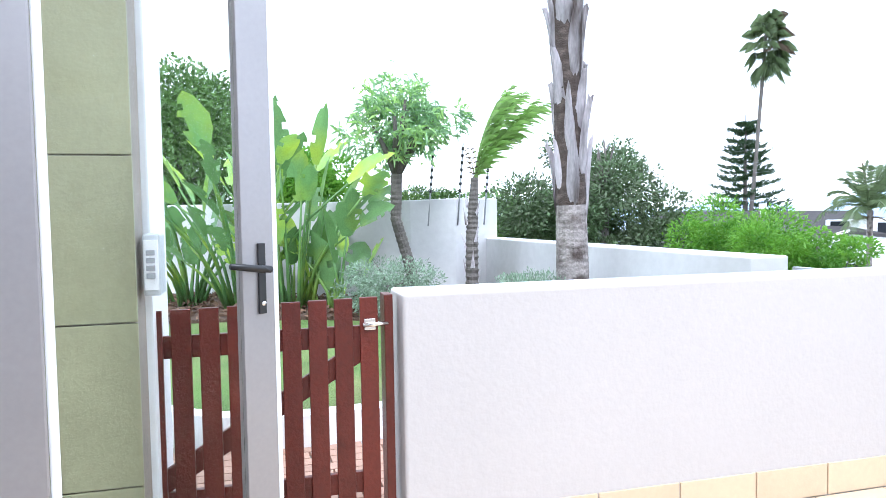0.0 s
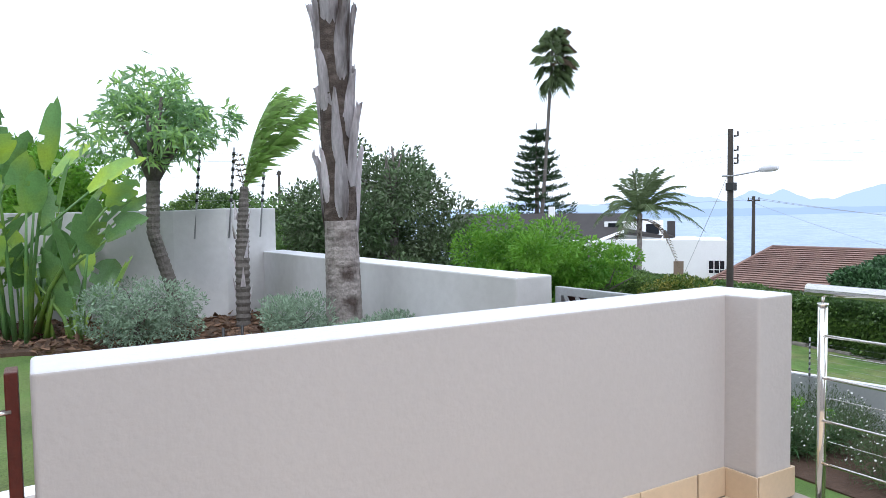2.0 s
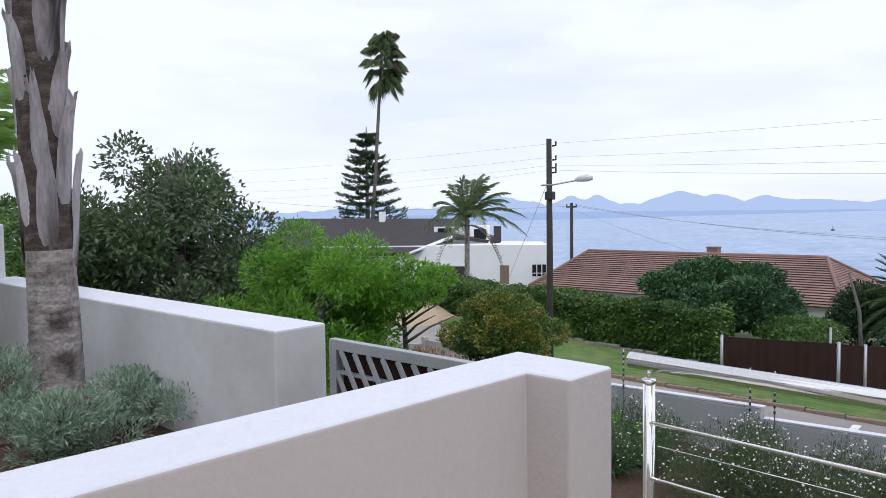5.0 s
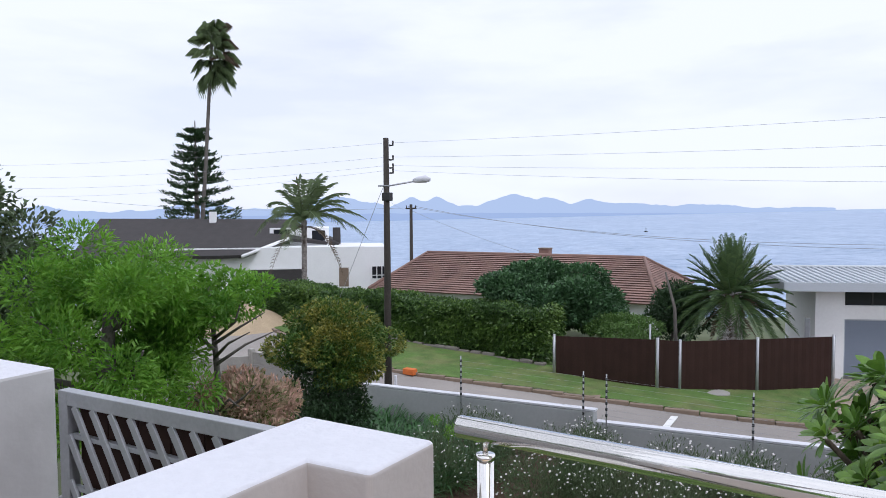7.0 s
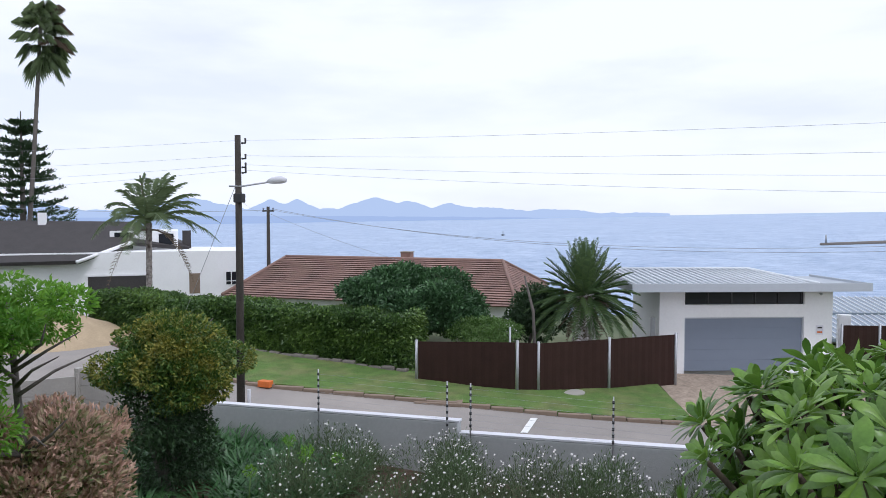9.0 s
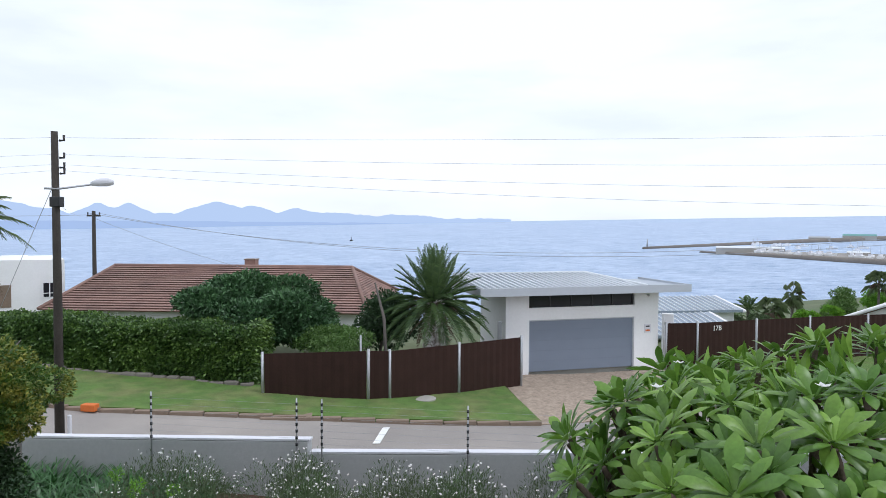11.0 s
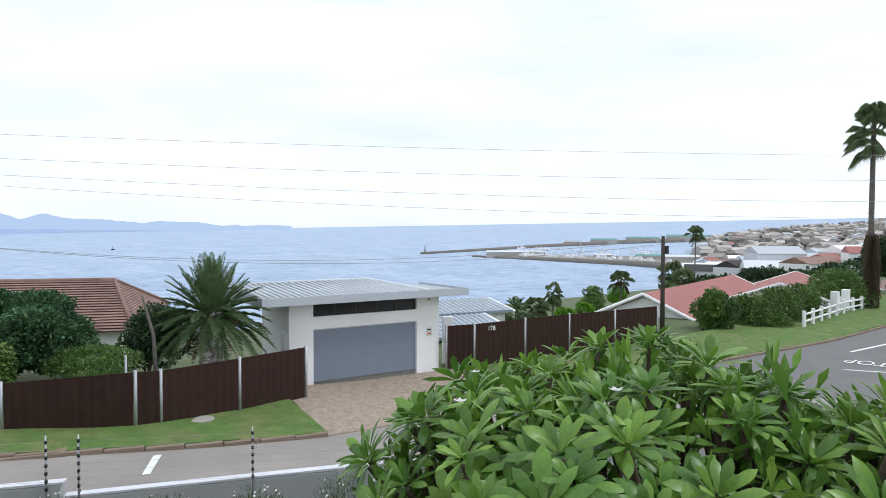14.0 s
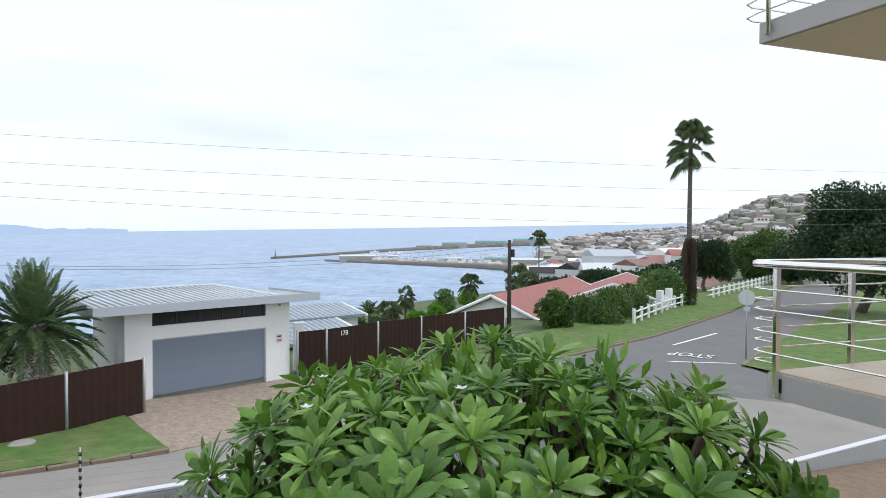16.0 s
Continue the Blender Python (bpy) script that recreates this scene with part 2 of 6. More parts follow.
    ridge=glow("mountain_haze_glow", (0.56, 0.70, 0.93), 0.97),
    coast=glow("coast_haze_glow", (0.46, 0.60, 0.86), 0.97),
    pane=glass("door_glass"),
    soffit=mat("soffit_paint", (0.78, 0.70, 0.54), 0.85, vary=0.06),
    cable=mat("grey_cable", (0.32, 0.34, 0.37), 0.6, vary=0.05),
    apron=mat("harbour_concrete", (0.25, 0.235, 0.215), 0.9, vary=0.4, scale=0.03, fine=0.3),
    teal=mat("teal_sheet", (0.12, 0.30, 0.28), 0.6, vary=0.1),
    quay=mat("quay_stone", (0.19, 0.17, 0.15), 0.9, vary=0.25, scale=0.05, fine=0.6),
    chips=mat("bark_chips", (0.16, 0.095, 0.06), 0.9, vary=0.7, island=1.5),
    gravel=mat("brown_gravel", (0.25, 0.18, 0.125), 0.95, vary=0.35, scale=6, fine=60, bump=1.0, bump_scale=70),
)


# ---- mesh helpers ----
def link(name, verts, faces, material, parent=None, label="", smooth=False):
    me = bpy.data.meshes.new(name)
    me.from_pydata(verts, [], faces)
    me.materials.append(material)
    if smooth:
        me.shade_smooth()
    ob = new(name, me)
    ob.parent = parent
    if label:
        tagged(ob, label)
    return ob


def part(name, bm, material, parent=None, label="", smooth=False):
    me = bpy.data.meshes.new(name)
    bm.to_mesh(me)
    bm.free()
    me.materials.append(material)
    if smooth:
        me.shade_smooth()
    ob = new(name, me)
    ob.parent = parent
    if label:
        tagged(ob, label)
    return ob


def share(name, ob, m, parent=None):
    """Another object on the same mesh, at the pose m."""
    c = new(name, ob.data)
    c.parent = parent
    c.matrix_basis = m
    return c


def empty(name, label, category, group="", at=(0, 0, 0), kind="", rz=0.0):
    e = new(name)
    e.matrix_basis = pose(*at, 0, 0, rz)
    return tagged(e, label, category, group, kind)


def box(bm, a, b, bevel=0.0, m=None):
    r = bmesh.ops.create_cube(bm, size=1)
    for v in r["verts"]:
        v.co = Vector([a[i] + (b[i] - a[i]) * (v.co[i] + 0.5) for i in range(3)])
    if bevel:
        es = list({e for v in r["verts"] for e in v.link_edges})
        out = bmesh.ops.bevel(bm, geom=es, offset=bevel, segments=2, affect="EDGES", profile=0.6)
        vs = {v for f in out["faces"] for v in f.verts} | {v for v in r["verts"] if v.is_valid}
    else:
        vs = set(r["verts"])
    if m is not None:
        bmesh.ops.transform(bm, matrix=m, verts=list(vs))
    return bm


def boxpart(name, a, b, material, parent=None, bevel=0.0, label="", m=None):
    return part(name, box(bmesh.new(), a, b, bevel, m), material, parent, label)


def tube(bm, pts, radii, seg=10, caps=True):
    """A tapered tube through points."""
    pts = [Vector(p) for p in pts]
    if not hasattr(radii, "__len__"):
        radii = [radii] * len(pts)
    rings, ref = [], Vector((0.31, 0.95, 0.05))
    for i, p in enumerate(pts):
        d = (pts[min(i + 1, len(pts) - 1)] - pts[max(i - 1, 0)]).normalized()
        if abs(d.dot(ref)) > 0.95:
            ref = Vector((1, 0, 0.1))
        u = d.cross(ref).normalized()
        w = d.cross(u)
        rings.append([bm.verts.new(p + radii[i] * (math.cos(a) * u + math.sin(a) * w)) for a in np.linspace(0, 2 * math.pi, seg, endpoint=False)])
    for r0, r1 in zip(rings, rings[1:]):
        for k in range(seg):
            bm.faces.new((r0[k], r0[(k + 1) % seg], r1[(k + 1) % seg], r1[k]))
    if caps:
        bm.faces.new(rings[0][::-1]), bm.faces.new(rings[-1])
    return bm


def tubepart(name, pts, radii, material, parent=None, seg=10, label=""):
    return part(name, tube(bmesh.new(), pts, radii, seg), material, parent, label, smooth=True)


def prism(outline, z0, z1):
    """Vertices and faces of an upright prism over a plan outline."""
    n = len(outline)
    v = [(x, y, z0) for x, y in outline] + [(x, y, z1) for x, y in outline]
    f = [tuple(range(n))[::-1], tuple(range(n, 2 * n))] + [(i, (i + 1) % n, n + (i + 1) % n, n + i) for i in range(n)]
    return v, f


def rand_dirs(rng, n):
    d = rng.normal(size=(n, 3))
    return d / np.linalg.norm(d, axis=1)[:, None]


def leaves(rng, pos, dirs, length, width, droop=0.0, fold=0.25):
    """Kite-shaped folded leaves: a base, two sides, a tip, from positions and directions."""
    n = len(pos)
    side = np.cross(dirs, rand_dirs(rng, n))
    side /= np.linalg.norm(side, axis=1)[:, None] + 1e-9
    nor = np.cross(side, dirs)
    ln = length * rng.uniform(0.7, 1.25, n)[:, None]
    wd = width * rng.uniform(0.7, 1.25, n)[:, None]
    mid = pos + dirs * ln * 0.5
    tip = pos + dirs * ln + np.array([0, 0, -1]) * ln * droop
    v = np.stack([pos, mid + side * wd * 0.5 + nor * wd * fold, tip, mid - side * wd * 0.5 + nor * wd * fold], 1).reshape(-1, 3)
    i = np.arange(n) * 4
    f = np.concatenate([np.stack([i, i + 1, i + 2], 1), np.stack([i, i + 2, i + 3], 1)])
    return v, f


def cloud(seed, clumps, n, length, width, shell=0.55, up=0.3, droop=0.1):
    """Leaves on uneven clumps; each clump is a centre and three radii."""
    rng = np.random.default_rng(seed)
    vol = np.array([r[0] * r[1] + r[1] * r[2] + r[0] * r[2] for _, r in clumps])
    which = rng.choice(len(clumps), n, p=vol / vol.sum())
    c = np.array([c for c, _ in clumps])[which]
    r = np.array([r for _, r in clumps])[which]
    d = rand_dirs(rng, n)
    k = rng.uniform(shell ** 3, 1, n) ** (1 / 3) * (1 + 0.16 * np.sin(d[:, 0] * 9 + which * 2.1) * np.cos(d[:, 1] * 8 + which) + rng.normal(0, 0.05, n))
    pos = c + r * d * k[:, None]
    dirs = d + rand_dirs(rng, n) * 0.9 + np.array([0, 0, up])
    dirs /= np.linalg.norm(dirs, axis=1)[:, None]
    return leaves(rng, pos, dirs, length, width, droop)


def clumped(seed, centre, radii, n, size=0.38):
    """Uneven clump centres within an ellipsoid, pushed to its outside."""
    rng = np.random.default_rng(seed)
    out = []
    for d in rand_dirs(rng, n):
        k = rng.uniform(0.45, 0.85)
        s = size * rng.uniform(0.7, 1.3)
        out.append((tuple(np.array(centre) + np.array(radii) * d * k), tuple(np.array(radii) * s)))
    return out


def limbs(name, seed, base, top, r0, spread, parent, material, n=6):
    """A tapered trunk and crooked limbs in one part."""
    rng = np.random.default_rng(seed)
    bm = bmesh.new()
    b, t = Vector(base), Vector(top)
    bend = Vector((*rng.normal(0, 0.06, 2), 0)) * (t - b).length
    tube(bm, [b, b.lerp(t, 0.35) + bend, b.lerp(t, 0.7) + bend * 0.4, t], [r0, r0 * 0.8, r0 * 0.6, r0 * 0.35], 9)
    for i in range(n):
        s = b.lerp(t, rng.uniform(0.45, 0.95))
        d = Vector(rand_dirs(rng, 1)[0])
        d.z = abs(d.z) * 0.7 + 0.25
        e = s + d * spread * rng.uniform(0.6, 1.0)
        tube(bm, [s, s.lerp(e, 0.5) + Vector(rng.normal(0, 0.06, 3)) * spread, e], [r0 * 0.4, r0 * 0.25, r0 * 0.08], 6)
    return part(name, bm, material, parent, smooth=True)


def plant(name, label, category, base, top, r0, clumps, n, ln, wd, leafmat, barkmat, seed, spread=0.8, shell=0.55, up=0.3, limb=6, group="", droop=0.1):
    e = empty(name, label, category, group, base)
    o = Vector(base)
    limbs("trunk", seed, (0, 0, 0), Vector(top) - o, r0, spread, e, barkmat, limb)
    v, f = cloud(seed, [(tuple(Vector(c) - o), r) for c, r in clumps], n, ln, wd, shell, up, droop)
    link("crown", v.tolist(), f.tolist(), leafmat, e)
    return e


def feather(rng, origin, yaw, rise, length, arch, n, leaf_len, leaf_w, vee=0.5, sweep=0.5, wind=(0, 0, 0)):
    """One palm frond: an arching rib with leaflets on both sides."""
    d = np.array([math.cos(yaw), math.sin(yaw), 0.0])
    s = np.linspace(0, 1, n)
    wind = np.array(wind)
    rib = np.array([np.array(origin) + d * length * (t * math.cos(rise) * (1 - 0.15 * t)) + np.array([0, 0, 1]) * length * (t * math.sin(rise) - arch * t * t) + wind * length * t * t for t in s])
    tan = np.gradient(rib, axis=0)
    tan /= np.linalg.norm(tan, axis=1)[:, None]
    side = np.cross(tan, np.array([0, 0, 1.0]))
    side /= np.linalg.norm(side, axis=1)[:, None] + 1e-9
    nor = np.cross(side, tan)
    vs, fs = [], []
    prof = np.sin(np.pi * np.clip(s * 0.92 + 0.08, 0, 1)) ** 0.6
    for sg in (1, -1):
        for i in range(1, n):
            ll = leaf_len * prof[i] * rng.uniform(0.8, 1.15)
            dr = side[i] * sg + tan[i] * sweep + nor[i] * vee + rng.normal(0, 0.1, 3) + wind * 1.5
            dr /= np.linalg.norm(dr)
            p = rib[i]
            q = p + dr * ll + np.array([0, 0, -0.25 * ll])
            m = p + dr * ll * 0.45
            w = tan[i] * leaf_w
            k = len(vs)
            vs += [p, m + w, q, m - w]
            fs += [(k, k + 1, k + 2), (k, k + 2, k + 3)]
    for i in range(n - 1):
        k = len(vs)
        w = 0.012 * length * (1 - s[i] * 0.85)
        vs += [rib[i] - side[i] * w, rib[i] + side[i] * w, rib[i + 1] + side[i + 1] * w * 0.8, rib[i + 1] - side[i + 1] * w * 0.8,
               rib[i] - nor[i] * w * 1.2, rib[i + 1] - nor[i + 1] * w * 1.2]
        fs += [(k, k + 1, k + 2, k + 3), (k, k + 3, k + 5, k + 4), (k + 1, k + 4, k + 5, k + 2)]
    return [tuple(map(float, v)) for v in vs], fs


def ringed_trunk(name, pts, radii, parent, material, rings, rough=0.12, seed=0, label=""):
    """A palm trunk with leaf-scar rings."""
    rng = np.random.default_rng(seed)
    P = [Vector(p) for p in pts]
    path, rad = [], []
    n = rings * 2
    for i in range(n + 1):
        u = i / n * (len(P) - 1)
        k = min(int(u), len(P) - 2)
        path.append(P[k].lerp(P[k + 1], u - k))
        r = radii[k] + (radii[k + 1] - radii[k]) * (u - k)
        rad.append(r * (1 + (rough if i % 2 else -rough * 0.4) * rng.uniform(0.6, 1.3)))
    return part(name, tube(bmesh.new(), path, rad, 12), material, parent, label, smooth=False)


# ---- ground, sea, distance ----
def smooth(a, b, x):
    t = min(1.0, max(0.0, (x - a) / (b - a)))
    return t * t * (3 - 2 * t)


SEA = -40.0


def sea_level(x, y):
    """Far water stands a little high, since the bay is cut off short of the true horizon; the sheet leans by one degree."""
    return SEA + 41.6 * (math.hypot(x, y) / 4880) ** 2 + 0.0192 * (0.087 * x - 0.996 * y)


def ground_height(x, y):
    """The hillside: garden shelf, sloping street, the fall to the bay, the headland with the town."""
    s = -4.55 + 0.045 * min(22, max(-2, y))
    d = (x - 27.6) * 0.91 + y * 0.41
    d2 = (x - 34.5) * 0.84 + (y + 28.3) * 0.54
    z = s - 0.15 * max(0.0, min(d - 7, d2 - 9))
    if x < 11.2:
        k = smooth(10.1, 11.2, x)
        z = z * k + (-2.45 - 0.02 * max(0, min(x, 10)) - 0.65 * smooth(-5, -9, y)) * (1 - k)
    r, az = math.hypot(x, y), math.degrees(math.atan2(y, x))
    bed = sea_level(x, y) - 7.0
    z = max(z, bed)
    if -100 < az < -24 and r > 150:
        w = smooth(-25.5 - 9 * smooth(900, 2400, r), -31 - 9 * smooth(900, 2400, r), az) * smooth(150, 420, r) * (1 - smooth(2300, 2900, r))
        town = sea_level(x, y) + 2 + 10 * smooth(560, 2300, r) + 78 * smooth(-39.5, -48, az) * smooth(900, 1700, r) * (1 - smooth(1900, 3200, r)) + 3 * math.sin(x * 0.013) * math.cos(y * 0.011) * smooth(500, 900, r)
        z = max(z, bed + (town - bed) * w)
    return z


def polar_ground():
    rings = [0.0] + list(np.arange(1.0, 45, 0.7)) + list(np.geomspace(46, 4850, 75))
    na = 288
    v = [(0, 0, ground_height(0, 0))]
    f = []
    for r in rings[1:]:
        for k in range(na):
            a = 2 * math.pi * k / na
            x, y = r * math.cos(a), r * math.sin(a)
            v.append((x, y, ground_height(x, y)))
    for k in range(na):
        f.append((0, 1 + k, 1 + (k + 1) % na))
    for i in range(len(rings) - 2):
        a0, b0 = 1 + i * na, 1 + (i + 1) * na
        for k in range(na):
            f.append((a0 + k, b0 + k, b0 + (k + 1) % na, a0 + (k + 1) % na))
    return link("ground", v, f, M["earth"], smooth=True)


tagged(polar_ground(), "green and dry hillside falling to a wide bay", "ground", kind="structure")


def along(line, n):
    """n + 1 points evenly along a plan polyline."""
    P = [Vector((*p, 0)) for p in line]
    L = [0]
    for a, b in zip(P, P[1:]):
        L.append(L[-1] + (b - a).length)
    out = []
    for i in range(n + 1):
        s = L[-1] * i / n
        k = min(max(j for j in range(len(L)) if L[j] <= s + 1e-9), len(P) - 2)
        out.append(P[k].lerp(P[k + 1], (s - L[k]) / (L[k + 1] - L[k])))
    return out


def strip(name, a, b, nu, nv, dz, material, label, category, kind="structure", wob=0.0):
    """A sheet laid on the ground between two plan lines, with a turned-down edge."""
    A, B = along(a, nu), along(b, nu)
    v, f = [], []
    for p, q in zip(A, B):
        for j in range(nv + 1):
            c = p.lerp(q, j / nv)
            v.append((c.x, c.y, ground_height(c.x, c.y) + dz + wob * math.sin(c.x * 2.1) * math.sin(c.y * 1.7)))
    for i in range(nu):
        for j in range(nv):
            k = i * (nv + 1) + j
            f.append((k, k + nv + 1, k + nv + 2, k + 1))
    for side in (0, nv):
        base = len(v)
        for i in range(nu + 1):
            x, y, z = v[i * (nv + 1) + side]
            v.append((x, y, z - 0.25))
        for i in range(nu):
            f.append((i * (nv + 1) + side, base + i, base + i + 1, (i + 1) * (nv + 1) + side))
    return tagged(link(name, v, f, material), label, category, kind=kind)


def sea_material():
    """Choppy water: fine ripples over broad wind lanes."""
    m = bpy.data.materials.new("sea_water")
    m.use_nodes = True
    n, l = m.node_tree.nodes, m.node_tree.links
    bs = n["Principled BSDF"]
    bs.inputs["Roughness"].default_value, bs.inputs["Specular IOR Level"].default_value = 0.5, 0.2
    geo = n.new("ShaderNodeNewGeometry")
    fields = []
    for sc, detail, rough in (((0.14, 0.07, 1), 8, 0.75), ((0.012, 0.004, 1), 4, 0.55)):
        mp = n.new("ShaderNodeMapping")
        mp.inputs["Scale"].default_value, mp.inputs["Rotation"].default_value = sc, (0, 0, 0.15)
        t = n.new("ShaderNodeTexNoise")
        t.inputs["Scale"].default_value, t.inputs["Detail"].default_value, t.inputs["Roughness"].default_value = 1.0, detail, rough
        l.new(geo.outputs["Position"], mp.inputs["Vector"]), l.new(mp.outputs[0], t.inputs["Vector"])
        fields.append(t.outputs["Fac"])
    mix = n.new("ShaderNodeMath")
    mix.operation = "MULTIPLY_ADD"
    mix.inputs[1].default_value = 0.3
    l.new(fields[1], mix.inputs[0]), l.new(fields[0], mix.inputs[2])
    rp = n.new("ShaderNodeValToRGB")
    e = rp.color_ramp.elements
    e[0].position, e[0].color = 0.47, (0.20, 0.285, 0.44, 1)
    e[1].position, e[1].color = 0.84, (0.51, 0.605, 0.745, 1)
    l.new(mix.outputs[0], rp.inputs["Fac"]), l.new(rp.outputs[0], bs.inputs["Base Color"])
    b = n.new("ShaderNodeBump")
    b.inputs["Strength"].default_value, b.inputs["Distance"].default_value = 1.0, 1.2
    l.new(fields[0], b.inputs["Height"]), l.new(b.outputs[0], bs.inputs["Normal"])
    return m


def sea():
    n, rings = 144, [60, 200, 400, 600, 800, 1000, 1300, 1700, 2100, 2500, 2900, 3300, 3700, 4100, 4500, 4880]
    v, f = [], []
    for r in rings:
        for k in range(n):
            a = 2 * math.pi * k / n
            v.append((r * math.cos(a), r * math.sin(a), sea_level(r * math.cos(a), r * math.sin(a))))
    for i in range(len(rings) - 1):
        for k in range(n):
            f.append((i * n + k, (i + 1) * n + k, (i + 1) * n + (k + 1) % n, i * n + (k + 1) % n))
    return tagged(link("water", v, f, sea_material(), smooth=True), "pale blue rippled sea of the bay", "water", kind="structure")


sea()


def mountains(name, label, material, r, a0, a1, peaks, base, rough, seed):
    """A hazy range on the far shore: a thick ridge whose crest runs over sharp peaks; heights and widths in degrees."""
    n = 300
    v, f = [], []
    for i in range(n + 1):
        az = a0 + (a1 - a0) * i / n
        a = radians(az)
        x, y = r * math.cos(a), r * math.sin(a)
        h = base(az)
        for pa, ph, pw in peaks:
            h = max(h, ph * (1 - 0.45 * (abs(az - pa) / pw) ** 1.15))
        h += rough * (0.16 * noise.noise((az * 0.9 + seed, seed, 0.3)) + 0.08 * noise.noise((az * 2.7 + seed, seed, 1.3)))
        foot = sea_level(x, y) - 5
        top = foot + 5 + max(-0.06, h) * r * math.tan(radians(1))
        for rr, zz in ((r, foot), (r + 60, top), (r + 160, foot)):
            v.append((rr * math.cos(a), rr * math.sin(a), zz))
    for i in range(n):
        k = i * 3
        f += [(k, k + 1, k + 4, k + 3), (k + 1, k + 2, k + 5, k + 4)]
    return tagged(link(name, v, f, material), label, "mountains", kind="structure")


PEAKS = [(63, 1.6, 4), (52, 1.85, 4), (41.6, 2.15, 4.5), (35.2, 1.9, 2.2), (33.2, 1.86, 2.2), (28.4, 1.5, 2), (26.8, 2.05, 2.4), (24.2, 1.62, 2.4), (20.5, 1.42, 2.4), (17.6, 1.05, 4), (13, 0.75, 5), (9, 0.42, 5)]
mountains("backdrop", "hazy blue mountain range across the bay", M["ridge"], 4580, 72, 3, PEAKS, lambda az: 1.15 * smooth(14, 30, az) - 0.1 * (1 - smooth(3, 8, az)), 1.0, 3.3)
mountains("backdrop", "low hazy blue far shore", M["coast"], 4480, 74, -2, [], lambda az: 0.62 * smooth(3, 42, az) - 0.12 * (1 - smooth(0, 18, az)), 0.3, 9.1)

# ---- street ----
KERB = [(20.5, 22), (18.6, 17.5), (18.0, 13), (19.0, 7.7), (19.9, 2.7), (20.9, -0.6)]
FAR_KERB = [(23.6, -5.8), (28, -14.5), (34.5, -28.3), (43.8, -43.7), (64.6, -75), (92, -116)]
NEAR_B = [(25.2, -26.0), (28.3, -30.5), (36.5, -44), (57.5, -77.5), (84, -119)]
strip("road", KERB + FAR_KERB[:2], [(11.6, 30), (11.6, 20), (11.6, 8), (11.6, 0), (11.6, -10), (17, -24)], 60, 10, 0.02, M["asphalt"], "worn pale grey street below the garden wall", "road")
strip("road", [FAR_KERB[1], *FAR_KERB[2:]], [(17, -24), *NEAR_B], 40, 8, 0.024, M["tar"], "dark grey tarred side road with white markings", "road")
strip("road", [(17, -24), (18.5, -40), (20, -70), (24, -110)], [(11.6, -10), (11.6, -40), (12, -70), (15, -110)], 30, 6, 0.02, M["asphalt"], "worn pale street continuing past the corner", "road")
strip("road", KERB[:2] + [(18.6, 17.4)], [(15, 34), (12, 26), (11.7, 20)], 10, 8, 0.028, M["asphalt"], "paved turning beside the sand heap", "road")
strip("pavement", [(20.9, -0.6), (23.6, -5.8)], [(27.1, 1.25), (30.6, -6.6)], 8, 8, 0.05, M["cobble"], "cobbled driveway in front of the garage", "driveway")
strip("grass_verge", [(x + 0.14, y) for x, y in KERB], [(22.2, 22), (22.3, 17.5), (22.4, 13), (22.2, 9.5), (22.7, 5), (24.1, 2.4), (26.3, 1.2)], 40, 10, 0.12, M["lawn"], "mown green grass verge along the street", "grass", wob=0.02)
strip("grass_verge", [(x + 0.2, y) for x, y in FAR_KERB], [(30.6, -7.0), (33.5, -14), (40, -25), (51, -42.0), (73, -76), (101, -117)], 50, 8, 0.12, M["lawn"], "green grass verge beside the side road", "grass", wob=0.03)
strip("grass_verge", NEAR_B, [(17.6, -26), (18.8, -40), (20.3, -70), (24.3, -110), (60, -124)], 40, 10, 0.12, M["lawn"], "green grass corner between two streets", "grass", wob=0.03)


def kerb_run(line, step, label):
    pts = along(line, max(2, int(sum((Vector((*b, 0)) - Vector((*a, 0))).length for a, b in zip(line, line[1:])) / step)))
    e = empty("kerb", label, "kerb", "street kerbs", (pts[0].x, pts[0].y, ground_height(pts[0].x, pts[0].y)))
    proto = None
    for a, b in zip(pts, pts[1:]):
        c = (a + b) / 2
        m = pose(c.x - pts[0].x, c.y - pts[0].y, ground_height(c.x, c.y) - ground_height(pts[0].x, pts[0].y), 0, 0, math.degrees(math.atan2(b.y - a.y, b.x - a.x)))
        if proto is None:
            proto = boxpart("kerbstone", (-step * 0.49, -0.09, -0.15), (step * 0.495, 0.09, 0.13), M["kerb"], e, 0.02)
            proto.matrix_basis = m
        else:
            share("kerbstone", proto, m, e)


kerb_run(KERB, 1.0, "brown brick kerb along the street")
kerb_run(FAR_KERB[:4], 1.5, "brown kerb along the side road")
kerb_run(NEAR_B[:4], 1.5, "pale kerb round the grass corner")


def paint(corners, label, name="road_marking"):
    v = [(x, y, ground_height(x, y) + 0.045) for x, y in corners]
    v += [(x, y, z - 0.012) for x, y, z in v]
    f = [(0, 1, 2, 3), (0, 4, 5, 1), (1, 5, 6, 2), (2, 6, 7, 3), (3, 7, 4, 0)]
    return tagged(link(name, v, f, M["roadwhite"]), label, "road marking", "road markings")


paint([(17.67, 3.89), (17.74, 3.71), (19.2, 3.77), (19.13, 3.96)], "short white painted line across the street")
paint([(31.4, -27.2), (31.55, -27.12), (34.3, -32.8), (34.15, -32.9)], "white painted centre line of the side road")
paint([(27.3, -23.6), (27.6, -23.4), (26.1, -26.0), (25.8, -26.2)], "white painted stop line")


def stop_word():
